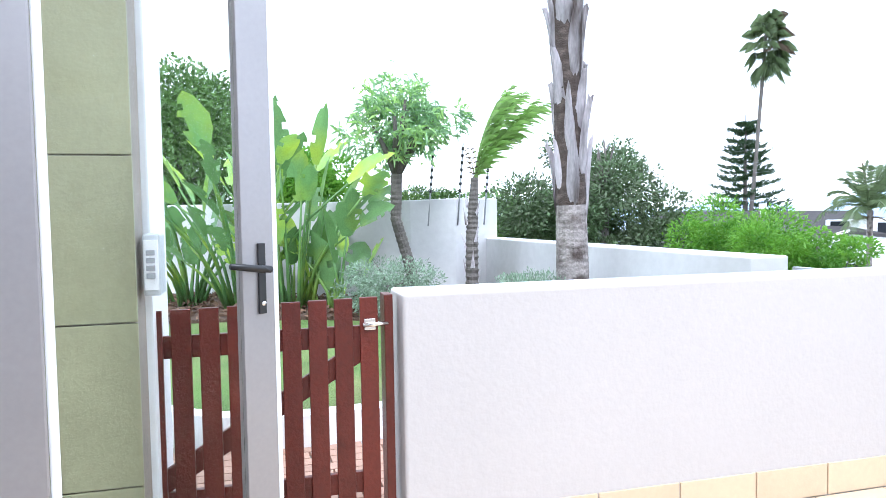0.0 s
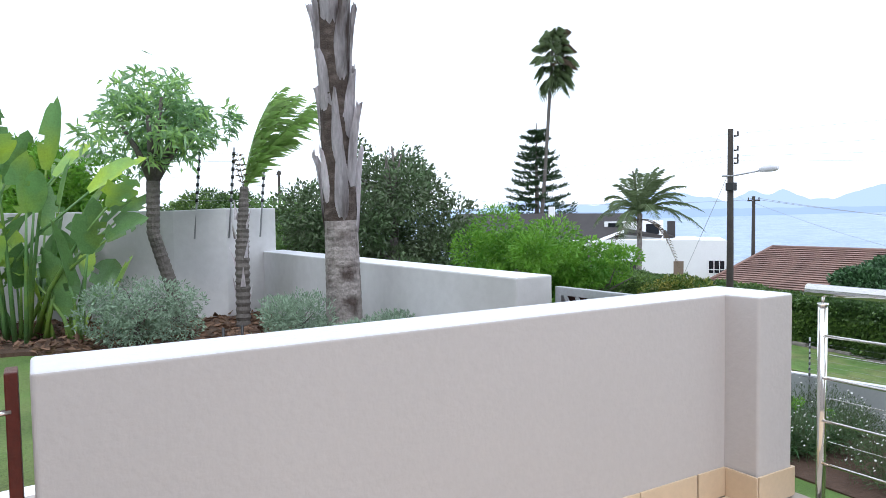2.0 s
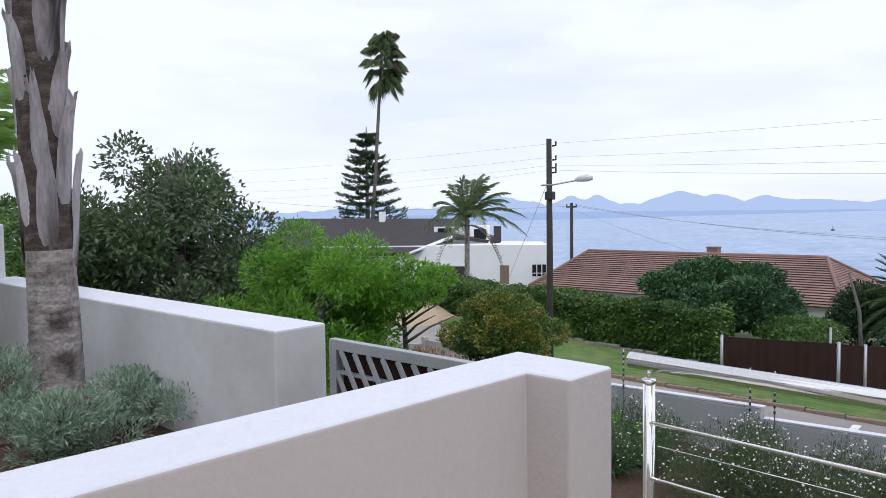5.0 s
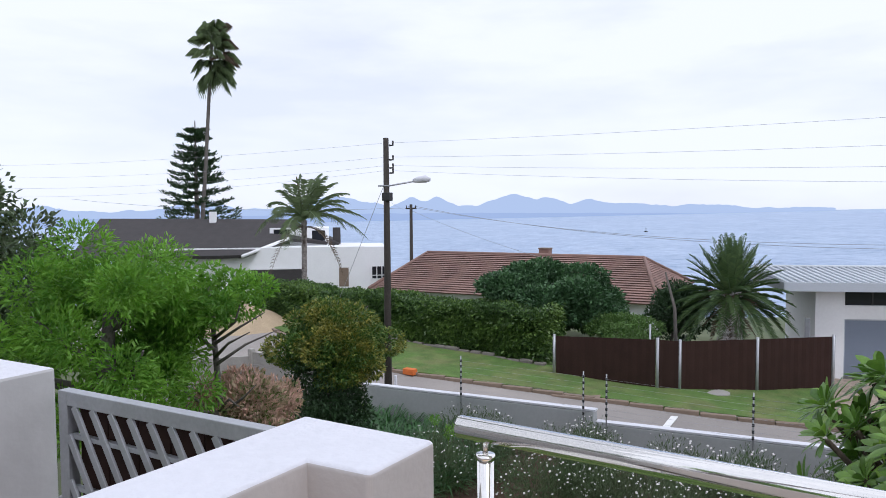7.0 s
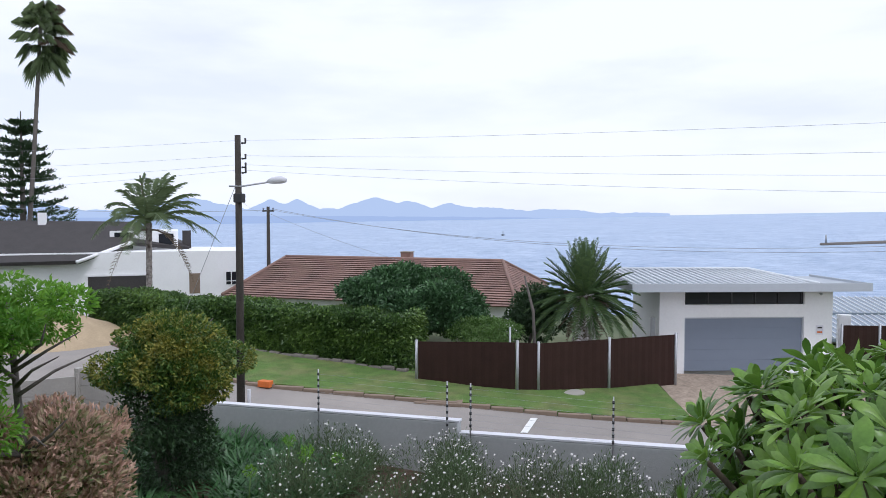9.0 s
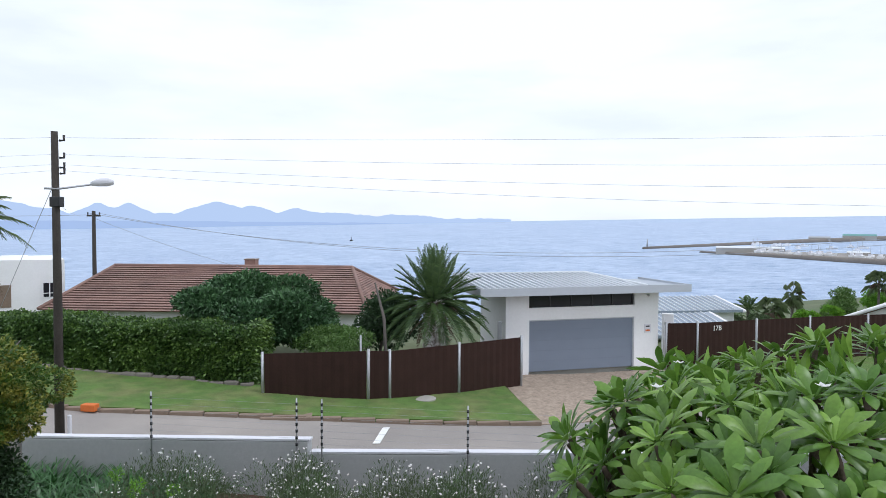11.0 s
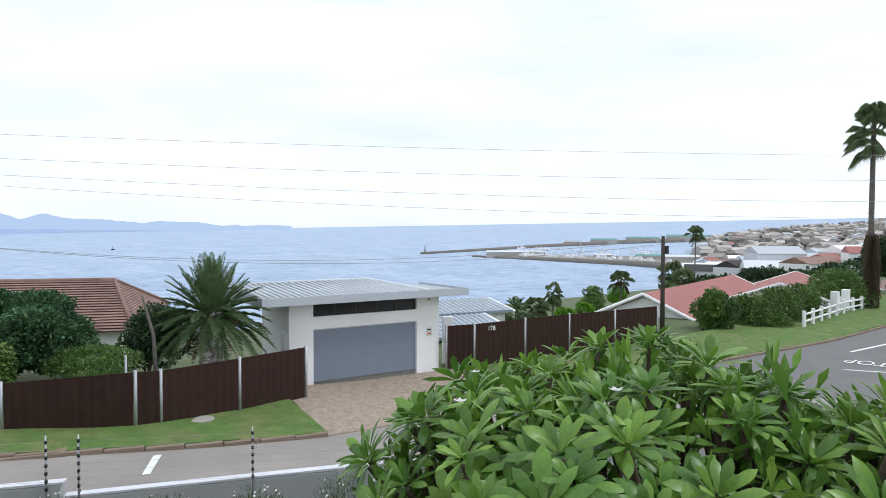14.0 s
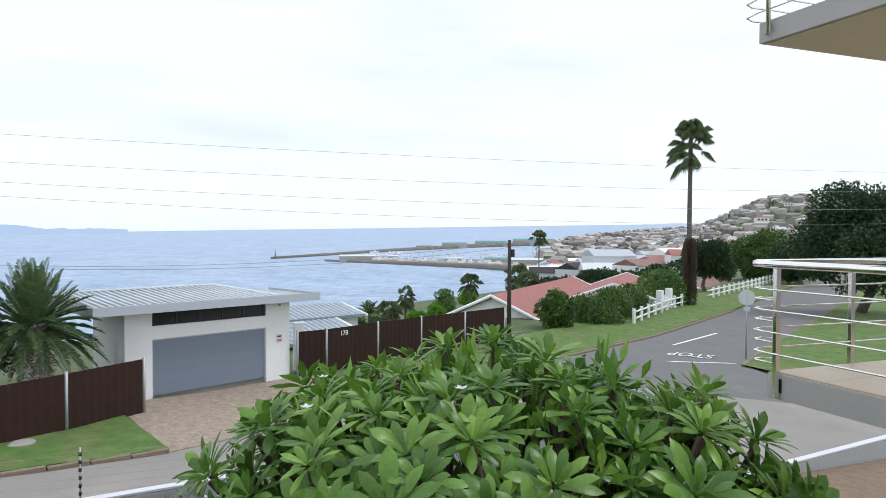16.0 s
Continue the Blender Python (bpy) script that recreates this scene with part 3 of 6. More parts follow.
    fc = bpy.data.curves.new("stop", "FONT")
    fc.body, fc.size, fc.extrude, fc.align_x = "STOP", 1.0, 0.004, "CENTER"
    fo = new("text_source", fc)
    me = bpy.data.meshes.new_from_object(fo.evaluated_get(bpy.context.evaluated_depsgraph_get()))
    bpy.data.objects.remove(fo)
    me.materials.append(M["roadwhite"])
    ob = new("road_marking", me)
    ob.matrix_world = pose(28.8, -26.2, ground_height(28.8, -26.6) + 0.05, 0, 0, 37) @ Matrix.Diagonal((0.95, 1.6, 1, 1))
    return tagged(ob, "large white painted word STOP on the tar", "road marking", "road markings")


stop_word()

# ---- terrace ----
boxpart("floor", (-6, -9, -0.25), (0.36, 0.02, -0.012), M["grout"])
tagged(bpy.data.objects["floor"], "beige tiled terrace floor with grey joints", "floor", kind="structure")
boxpart("wall_retaining", (-6, -9, -2.6), (0.34, 0.27, -0.25), M["plaster"])
tagged(bpy.data.objects["wall_retaining"], "plastered retaining wall under the terrace", "wall", kind="structure")


def terrace_wall():
    """The low wall, with a thicker end pier."""
    out = [(-3.06, 0.0), (0.0, 0.0), (0.015, -0.185), (0.29, -0.185), (0.275, 0.27), (-3.06, 0.27)]
    bm = bmesh.new()
    v, f = prism(out, -0.02, 1.05)
    vs = [bm.verts.new(p) for p in v]
    for q in f:
        bm.faces.new([vs[i] for i in q])
    bmesh.ops.recalc_face_normals(bm, faces=bm.faces[:])
    es = [e for e in bm.edges if e.verts[0].co.z > 0.5 and e.verts[1].co.z > 0.5 or (abs(e.verts[0].co.z - e.verts[1].co.z) > 0.5)]
    es = [e for e in es if e.is_convex]
    bmesh.ops.bevel(bm, geom=es, offset=0.016, segments=6, affect="EDGES", profile=0.5)
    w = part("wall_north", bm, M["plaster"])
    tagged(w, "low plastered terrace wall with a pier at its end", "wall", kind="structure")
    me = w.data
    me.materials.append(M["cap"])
    # Upward faces take the paler material: sky light put into the colour.
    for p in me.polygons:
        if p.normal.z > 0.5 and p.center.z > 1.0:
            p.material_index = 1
    proto = boxpart("skirting_tile", (0.004, -0.012, 0.0), (0.396, -0.001, 0.15), M["tile"], w, 0.002)
    proto.matrix_basis = pose(-3.02, 0, 0)
    for i in range(1, 7):
        share("skirting_tile", proto, pose(-3.02 + 0.4 * i, 0, 0), w)
    boxpart("skirting_tile", (-0.21, -0.012, 0.0), (-0.003, -0.001, 0.15), M["tile"], w, 0.002)
    boxpart("skirting_tile", (0.0015, -0.196, 0.0), (0.013, -0.014, 0.15), M["tile"], w, 0.002, m=pose(-0.012, 0, 0, 0, 0, 0))
    boxpart("skirting_tile", (0.006, -0.199, 0.0), (0.292, -0.187, 0.15), M["tile"], w, 0.002)
    boxpart("skirting_tile", (0.291, -0.197, 0.0), (0.303, 0.1, 0.15), M["tile"], w, 0.002)


terrace_wall()


def floor_tiles():
    fl = bpy.data.objects["floor"]
    proto = None
    for i in range(15):
        for j in range(10):
            x, y = -5.9 + 0.4 * i + 0.2, -0.215 - 0.4 * j
            m = pose(x, y, 0)
            if proto is None:
                proto = boxpart("tile", (-0.196, -0.196, -0.012), (0.196, 0.196, 0.0), M["tile"], fl, 0.002)
                proto.matrix_basis = m
            else:
                share("tile", proto, m, fl)


def rail():
    """Steel balustrade along the open side of the terrace."""
    x = 0.39
    e = empty("balustrade", "brushed steel balustrade with round handrail and thin rods", "railing", at=(x, -0.2, 0))
    tubepart("handrail", [(0, 0, 1.062), (0.002, -3, 1.062), (0, -5.2, 1.062)], 0.031, M["steel"], e, 18)
    for y in (-0.08, -1.6, -3.1, -4.6):
        p = tubepart("post", [(0, y, -0.2), (0, y, 0.985)], 0.023, M["steel"], e, 14)
        tubepart("cap", [(0, y, 0.985), (0, y, 0.999)], 0.026, M["steel"], p, 14)
        tubepart("pin", [(0, y, 0.99), (0, y, 1.04)], 0.008, M["steel"], p, 8)
    for z in (0.835, 0.62, 0.40, 0.18):
        tubepart("rod", [(-0.012, -0.08, z), (-0.012, -5.2, z)], 0.008, M["steel"], e, 8)
    for z in (0.735, 0.51, 0.285):
        tubepart("wire", [(0.03, -0.10, z), (0.03, -5.2, z)], 0.0025, M["steel"], e, 6)


rail()


def house():
    h = boxpart("wall_south", (-6, -9.3, -0.25), (4.4, -9, 3.24), M["plaster"])
    tagged(h, "plain plastered house wall behind the terrace", "wall", kind="structure")
    w = boxpart("wall_west", (-4.4, -9, -0.01), (-4.1, -1.98, 3.24), M["plaster"])
    tagged(w, "plastered house wall beside the terrace door", "wall", kind="structure")
    w = boxpart("wall_west", (-5.2, -9, -0.01), (-4.9, 0.6, 3.24), M["plaster"])
    tagged(w, "plastered wall inside the doorway recess", "wall", kind="structure")
    s = boxpart("stone_wall", (-4.9, -0.208, -0.01), (-4.0, 0.0, 3.24), M["grout"])
    tagged(s, "wall clad in olive stone tiles with thin joints", "wall", kind="structure")
    for i in range(6):
        for x0, x1 in ((-4.888, -4.45), (-4.444, -3.992)):
            z = -0.07 + 0.5466 * i
            boxpart("tile", (x0, -0.222, max(0, z)), (x1, -0.206, z + 0.542), M["stone"], s, 0.003)
    p = boxpart("wall_pier", (-4.3, 0.002, -0.01), (-3.975, 0.42, 3.24), M["white"], None, 0.008)
    tagged(p, "white plastered pier beside the garden gate", "wall", kind="structure")
    k = empty("keypad_box", "grey plastic gate keypad box on the pier", "keypad", at=(-3.98, -0.06, 1.10))
    boxpart("case", (0, -0.1, 0), (0.055, 0.03, 0.21), M["signgrey"], k, 0.008)
    boxpart("panel", (0.004, -0.105, 0.02), (0.05, -0.099, 0.19), M["white"], k, 0.002)
    for i in range(4):
        boxpart("button", (0.012, -0.109, 0.06 + 0.026 * i), (0.04, -0.104, 0.078 + 0.026 * i), M["galv"], k, 0.001)


house()


def door():
    """Glazed aluminium door, standing open, and its jamb."""
    f = empty("door_frame", "aluminium door jamb fixed to the house wall", "door frame", at=(-4.075, -0.803, 0), rz=15)
    boxpart("jamb", (-0.26, -0.06, 0), (-0.034, 0.0, 2.3), M["alu"], f, 0.006)
    boxpart("stop_bead", (-0.033, -0.045, 0), (-0.01, -0.004, 2.3), M["white"], f, 0.003)
    d = empty("door_1", "open glazed door in an aluminium frame with black handle", "door", at=(-4.193, -0.686, 0), rz=35)
    W, T, S = 0.765, 0.02, 0.122
    boxpart("stile", (0, -T, 0.02), (0.03, T, 2.25), M["alu"], d, 0.004)
    boxpart("stile", (W - S, -T, 0.02), (W, T, 2.25), M["alu"], d, 0.004)
    boxpart("edge_strip", (W, -0.019, 0.02), (W + 0.018, 0.012, 2.25), M["white"], d, 0.002)
    boxpart("rail", (0.03, -T, 0.02), (W - S, T, 0.13), M["alu"], d, 0.004)
    boxpart("rail", (0.03, -T, 2.15), (W - S, T, 2.25), M["alu"], d, 0.004)
    g = boxpart("pane", (0.03, -0.003, 0.13), (W - S, 0.003, 2.15), M["pane"], d)
    g.visible_shadow = False
    x = W - 0.052
    pl = boxpart("plate", (x - 0.014, -T - 0.01, 1.04), (x + 0.014, -T - 0.001, 1.275), M["black"], d, 0.003, "black handle plate")
    bm = bmesh.new()
    tube(bm, [(x, -T - 0.008, 1.19), (x, -T - 0.05, 1.19), (x - 0.03, -T - 0.055, 1.192), (x - 0.145, -T - 0.05, 1.208)], [0.012, 0.012, 0.013, 0.01], 10)
    part("lever", bm, M["black"], pl, "black lever handle", True)
    tubepart("lock", [(x, -T - 0.008, 1.075), (x, -T - 0.016, 1.075)], 0.008, M["steel"], pl, 12)


door()


def picket_gate():
    e = empty("picket_gate", "red-stained wooden picket gate with diagonal brace, closed", "gate", at=(-3.13, 0.10, 0))
    for i in range(9):
        x = -0.055 - 0.101 * i
        boxpart("picket", (x - 0.036, -0.034, 0.06), (x + 0.036, -0.014, 1.035 - 0.002 * i), M["redwood"], e, 0.003)
    for z in (0.24, 0.835):
        boxpart("crossrail", (-0.92, -0.013, z), (-0.02, 0.013, z + 0.085), M["redwood"], e, 0.003)
    L = math.hypot(0.84, 0.51)
    boxpart("brace", (0, -0.0125, -0.04), (L, 0.0125, 0.04), M["redwood"], e, 0.003, m=pose(-0.90, 0, 0.325) @ Matrix.Rotation(-math.atan2(0.51, 0.84), 4, "Y"))
    boxpart("post", (0.005, -0.05, 0), (0.04, 0.05, 1.045), M["redwood"], e, 0.004)
    tubepart("latch", [(-0.08, -0.045, 0.925), (0.02, -0.045, 0.93)], 0.009, M["steel"], e, 8, "small steel bolt latch")
    boxpart("latch_plate", (-0.075, -0.042, 0.905), (-0.03, -0.035, 0.95), M["steel"], e, 0.002)


picket_gate()

# ---- upper garden ----
garden = link("garden_lawn", *prism([(-13, 0.44), (-4.3, 0.44), (-4.3, 1.95), (-3.9, 1.62), (-3.4, 1.5), (-2.7, 1.55), (-2.3, 1.9), (-2.2, 0.27), (0.3, 0.27), (0.33, 1.8), (-0.2, 7.2), (0.1, 9.2), (-13, 14)], -2.6, 0.16), M["lawn"])
tagged(garden, "mown green lawn of the upper garden", "lawn", kind="structure")
bed = link("garden_bed", *prism([(-6.5, 5.9), (-3.2, 5.5), (-2.2, 5.0), (-1.9, 3.9), (-1.2, 3.2), (-1.0, 0.3), (0.28, 0.3), (0.3, 1.8), (-0.25, 7.2), (0, 9), (-9, 12), (-9, 7)], 0.0, 0.2), M["soil"])
tagged(bed, "brown bark-mulched planting bed", "flower bed", kind="structure")
paving = boxpart("paving", (-4.3, 0.28, -0.3), (-2.0, 2.0, -0.03), M["grout"])
tagged(paving, "clay brick path behind the gate", "paving", kind="structure")


def curb():
    """A white plastered curb curving round the end of the path."""
    P = [(-4.3, 1.98), (-3.9, 1.64), (-3.4, 1.5), (-2.7, 1.55), (-2.3, 1.9)]
    n = along(P, 16)
    v, f = [], []
    for i, p in enumerate(n):
        for off, z in ((-0.08, -0.03), (-0.08, 0.19), (0.06, 0.19), (0.06, 0.1)):
            v.append((p.x, p.y + off, z))
    for i in range(len(n) - 1):
        for j in range(3):
            k = i * 4 + j
            f.append((k, k + 4, k + 5, k + 1))
    return tagged(link("curb", v, f, M["white"]), "white curved curb round the brick path", "curb", kind="structure")


curb()


def mulch():
    """Bark chips and dead leaves over the planting bed."""
    rng = np.random.default_rng(77)
    n = 5200
    x, y = rng.uniform(-6.3, -0.5, n), rng.uniform(3.3, 8.2, n)
    ok = (y > 5.6 + 0.12 * (-3.2 - x)) | (x > -1.9) | ((x > -3.1) & (y > 5.2))
    x, y = x[ok], y[ok]
    pos = np.stack([x, y, 0.205 + rng.uniform(0, 0.03, len(x))], 1)
    d = rng.normal(size=(len(x), 3)) * np.array([1, 1, 0.25])
    d /= np.linalg.norm(d, axis=1)[:, None]
    v, f = leaves(rng, pos, d, 0.11, 0.05, 0.0)
    tagged(link("mulch", v.tolist(), f.tolist(), M["chips"]), "loose bark chips and dead leaves on the bed", "mulch", kind="stuff")


mulch()


def wall_run(name, label, pts, thick, z0, tops, material, capmat=None):
    """A straight-sided wall following a plan line, top height given at each point."""
    P = [Vector((*p, 0)) for p in pts]
    v, f = [], []
    for i, p in enumerate(P):
        d = (P[min(i + 1, len(P) - 1)] - P[max(i - 1, 0)]).normalized()
        s = Vector((-d.y, d.x, 0)) * thick / 2
        v += [(*(p + s).xy, z0), (*(p + s).xy, tops[i]), (*(p - s).xy, tops[i]), (*(p - s).xy, z0)]
    for i in range(len(P) - 1):
        k = i * 4
        for j in range(4):
            f.append((k + j, k + (j + 1) % 4, k + 4 + (j + 1) % 4, k + 4 + j))
    f += [(0, 3, 2, 1), tuple(len(v) - 4 + j for j in range(4))]
    w = link(name, v, f, material)
    me = w.data
    bm = bmesh.new()
    bm.from_mesh(me)
    bmesh.ops.recalc_face_normals(bm, faces=bm.faces[:])
    es = [e for e in bm.edges if len(e.link_faces) == 2 and e.calc_face_angle(0) > 0.5 and max(q.co.z for q in e.verts) > z0 + 0.1]
    bmesh.ops.bevel(bm, geom=es, offset=0.014, segments=2, affect="EDGES", profile=0.5)
    bm.to_mesh(me)
    bm.free()
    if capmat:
        # The top's brighter, bluer tone paints in light from the sky.
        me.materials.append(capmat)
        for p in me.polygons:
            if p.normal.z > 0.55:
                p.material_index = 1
    return tagged(w, label, "wall", kind="structure")


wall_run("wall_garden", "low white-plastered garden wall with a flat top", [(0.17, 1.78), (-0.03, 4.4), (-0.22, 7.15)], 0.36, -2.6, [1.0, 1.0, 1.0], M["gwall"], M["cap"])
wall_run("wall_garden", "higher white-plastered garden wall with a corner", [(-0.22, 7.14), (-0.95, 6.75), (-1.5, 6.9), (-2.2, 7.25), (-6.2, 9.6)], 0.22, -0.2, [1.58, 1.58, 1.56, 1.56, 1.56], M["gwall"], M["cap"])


def precast(name, a, b, z0, z1, label, n):
    A, B = Vector((*a, 0)), Vector((*b, 0))
    e = empty(name, label, "wall", at=(a[0], a[1], z0), rz=math.degrees(math.atan2(B.y - A.y, B.x - A.x)))
    L = (B - A).length
    H = z1 - z0
    for i in range(n + 1):
        boxpart("post", (L * i / n - 0.06, -0.06, -0.4), (L * i / n + 0.06, 0.06, H + 0.06), M["concrete"], e, 0.01)
    k = max(2, round(H / 0.3))
    for i in range(n):
        for j in range(k):
            boxpart("panel", (L * i / n + 0.061, -0.022, H * j / k + 0.004), (L * (i + 1) / n - 0.061, 0.022, H * (j + 1) / k - 0.004), M["concrete"], e, 0.006)
    return e


precast("panel_wall", (-8.6, 11.0), (-6.25, 9.65), 0.1, 1.85, "grey precast concrete panel wall behind the lawn", 2)


def electric_posts(pts, z0, z1, lean=0.0):
    """Slim electric-fence standards with insulators, and the wires between them."""
    e = empty("electric_fence", "slim black-and-white electric fence standards with fine wires", "fence", "electric fences", (pts[0][0], pts[0][1], z0))
    o = Vector((pts[0][0], pts[0][1], z0))
    tops = []
    for x, y in pts:
        b = Vector((x, y, z0)) - o
        t = Vector((x + lean, y, z1)) - o
        p = tubepart("standard", [b, t], 0.011, M["galv"], e, 8)
        for i in range(7):
            c = b.lerp(t, 0.42 + 0.085 * i)
            d = (t - b).normalized() * 0.022
            tubepart("insulator", [c - d, c + d], 0.02, M["black"], p, 8)
        tops.append((b, t))
    for i in range(0, 7, 1):
        for (b0, t0), (b1, t1) in zip(tops, tops[1:]):
            s = Vector((-0.02, 0, 0))
            tubepart("wire", [b0.lerp(t0, 0.42 + 0.085 * i) + s, b1.lerp(t1, 0.42 + 0.085 * i) + s], 0.0015, M["galv"], e, 4)


electric_posts([(-0.45, 6.82), (-0.9, 6.64), (-1.3, 6.74), (-1.75, 6.92)], 1.2, 2.35, 0.1)


def slat_gate():
    """Steel gate with slanting slats between the terrace wall and the garden wall."""
    e = empty("slat_gate", "grey steel gate with slanting slats over brown boards", "gate", at=(0.34, 1.72, -0.9), rz=-86)
    L, H = 1.42, 1.82
    for a, b in (((0, -0.025, 0), (0.06, 0.025, H)), ((L - 0.06, -0.025, 0), (L, 0.025, H))):
        boxpart("upright", a, b, M["galv"], e, 0.004)
    for z in (0, H - 0.06):
        boxpart("bar", (0.06, -0.025, z), (L - 0.06, 0.025, z + 0.06), M["galv"], e, 0.004)
    for i in range(21):
        x0, slope = -1.05 + 0.115 * i, 0.60
        z_hi = H - 0.06 if x0 >= 0.06 else H - 0.06 - (0.06 - x0) / slope
        x_hi = max(x0, 0.06)
        x_lo = min(L - 0.06, x0 + slope * (H - 0.12))
        z_lo = H - 0.06 - (x_lo - x0) / slope
        if z_hi - z_lo < 0.1:
            continue
        ln = math.hypot(x_lo - x_hi, z_hi - z_lo)
        ob = boxpart("slat", (-0.016, -0.006, 0), (0.016, 0.006, ln), M["galv"], e, 0.002, m=Matrix.Rotation(-math.atan2(x_lo - x_hi, z_hi - z_lo), 4, "Y"))
        ob.matrix_basis = pose(x_lo, -0.02, z_lo)
    for z in (0.5, 0.95, 1.4, 1.62):
        boxpart("crossbar", (0.06, -0.012, z), (L - 0.06, 0.012, z + 0.02), M["galv"], e, 0.002)
    for i in range(7):
        boxpart("board", (0.062 + 0.185 * i, 0.03, 0.05), (0.062 + 0.185 * i + 0.178, 0.045, H - 0.07), M["brown"], e, 0.003)
    boxpart("hinge", (-0.03, -0.02, 1.3), (0.0, 0.02, 1.36), M["galv"], e, 0.004)


slat_gate()

# ---- lower garden ----
strip("lower_lawn", [(0.6, 9), (0.6, -8.5)], [(6.9, 9), (6.9, -8.5)], 30, 12, 0.03, M["lawn"], "green lawn of the lower garden", "lawn", wob=0.02)
strip("flower_bed", [(6.6, 12), (6.6, -8.5)], [(9.75, 12), (9.75, -8.5)], 20, 6, 0.06, M["soil"], "dark soil of the flower bed by the wall", "flower bed", wob=0.03)
wall_run("wall_boundary", "grey boundary wall with a white coping along the street", [(9.82, 7.75), (9.82, 2.86)], 0.2, -4.6, [-1.90, -1.70], M["bwall"])
wall_run("wall_boundary", "grey boundary wall with a white coping, one step lower", [(9.82, 2.86), (9.82, -6.5)], 0.2, -4.6, [-1.89, -1.42], M["bwall"])
for a, b, za, zb in ((7.8, 2.83, -1.86, -1.66), (2.83, -6.5, -1.85, -1.38), (-6.5, -22, -3.07, -1.89)):
    w = wall_run("coping", "white plastered wall coping", [(9.82, a), (9.82, b)], 0.28, min(za, zb) - 0.9, [za, zb], M["cap"])
    me = w.data
    cv = []
    for y, z in ((a, za), (b, zb)):
        cv += [(9.72, y, z - 0.03), (9.72, y, z), (9.87, y, z), (9.87, y, z - 0.03)]
    me.clear_geometry()
    me.from_pydata(cv, [], [(0, 1, 5, 4), (1, 2, 6, 5), (2, 3, 7, 6), (3, 0, 4, 7), (0, 3, 2, 1), (4, 5, 6, 7)])
wall_run("wall_boundary", "grey boundary wall, lower at the south end", [(9.82, -6.5), (9.82, -22)], 0.2, -4.7, [-3.11, -1.93], M["bwall"])
precast("panel_wall", (9.8, 7.9), (9.8, 11.2), -3.0, -1.56, "grey precast concrete wall stepping beside the street", 2)
precast("panel_wall", (9.8, 11.2), (7.6, 13.0), -3.0, -1.66, "grey precast concrete wall round the garden corner", 2)
electric_posts([(9.68, 5.42), (9.68, 3.02)], -2.25, -1.02)
electric_posts([(9.68, 2.62), (9.68, 0.39), (9.68, -4.5)], -2.2, -1.02)

# ---- garage across the street ----
GU, GV = Vector((0.414, -0.910, 0)), Vector((0.910, 0.414, 0))
GARAGE = Matrix(((GU.x, GV.x, 0, 27.64), (GU.y, GV.y, 0, -0.02), (0, 0, 1, -4.42), (0, 0, 0, 1)))


def garage():
    """Local frame: x along the front, y inwards, z up; the doorway runs from 0 to 4.8."""
    e = empty("garage", "white garage with blue-grey door and flat metal roof", "garage")
    e.matrix_basis = GARAGE
    for a, b in (((-1.0, 0, -0.6), (0, 0.22, 3.35)), ((4.8, 0, -0.6), (5.95, 0.22, 3.35)), ((0, 0, 2.12), (4.8, 0.22, 2.62)), ((0, 0, 3.12), (4.8, 0.22, 3.35)),
                 ((-1.0, 0.22, -0.8), (-0.8, 3.1, 3.35)), ((5.75, 0.22, -0.8), (5.95, 3.1, 3.35)), ((-0.8, 2.9, -0.8), (5.75, 3.1, 3.35))):
        boxpart("wall", a, b, M["white"], e)
    boxpart("floor_slab", (-0.8, 0.22, -0.4), (5.75, 2.9, 0.0), M["concrete"], e)
    d = boxpart("garage_door", (0.0, 0.09, 0.0), (4.8, 0.13, 2.12), M["gardoor"], e, 0, "blue-grey sectional garage door")
    for i in range(5):
        boxpart("section", (0.01, 0.084, 0.004 + 0.422 * i), (4.79, 0.089, 0.422 * (i + 1) - 0.001), M["gardoor"], d, 0.004)
    fr = M["fascia"]
    for a, b in (((0, 0.05, 0), (0.05, 0.088, 2.12)), ((4.75, 0.05, 0), (4.8, 0.088, 2.12)), ((0.05, 0.05, 2.07), (4.75, 0.088, 2.12))):
        boxpart("door_frame", a, b, fr, e)
    w = boxpart("window", (0, 0.1, 2.62), (4.8, 0.12, 3.12), M["dark"], e, 0, "long dark clerestory window")
    for i in range(6):
        boxpart("mullion", (0.94 * i, 0.07, 2.62), (0.94 * i + 0.05, 0.099, 3.12), M["black"], w)
    r = boxpart("roof", (-2.3, -0.75, 3.352), (6.9, 3.2, 3.43), M["pan"], e)
    link("roof_pitch", [(-2.25, -0.7, 3.44), (4.9, -0.7, 3.44), (4.1, 3.15, 3.74), (-2.25, 3.15, 3.74), (4.1, 3.15, 3.44), (-2.25, 3.15, 3.44)], [(0, 1, 2, 3), (1, 4, 2), (0, 3, 5), (2, 4, 5, 3)], M["pan"], r)
    for i in range(26):
        x = -2.15 + 0.27 * i
        top = min(1.0, (4.9 - x) / 0.8)
        if top > 0.1:
            tubepart("roof_rib", [(x, -0.7, 3.47), (x, -0.7 + 3.85 * top, 3.47 + 0.3 * top)], 0.05, M["zinc"], r, 6)
    tubepart("verge_trim", [(4.92, -0.7, 3.5), (4.1, 3.15, 3.78), (-2.27, 3.15, 3.78)], 0.07, M["zinc"], r, 6)
    boxpart("fascia", (-2.35, -0.8, 3.2), (7.0, -0.752, 3.52), fr, e, 0.004)
    boxpart("fascia", (-2.35, -0.751, 3.2), (-2.302, 3.2, 3.52), fr, e, 0.004)
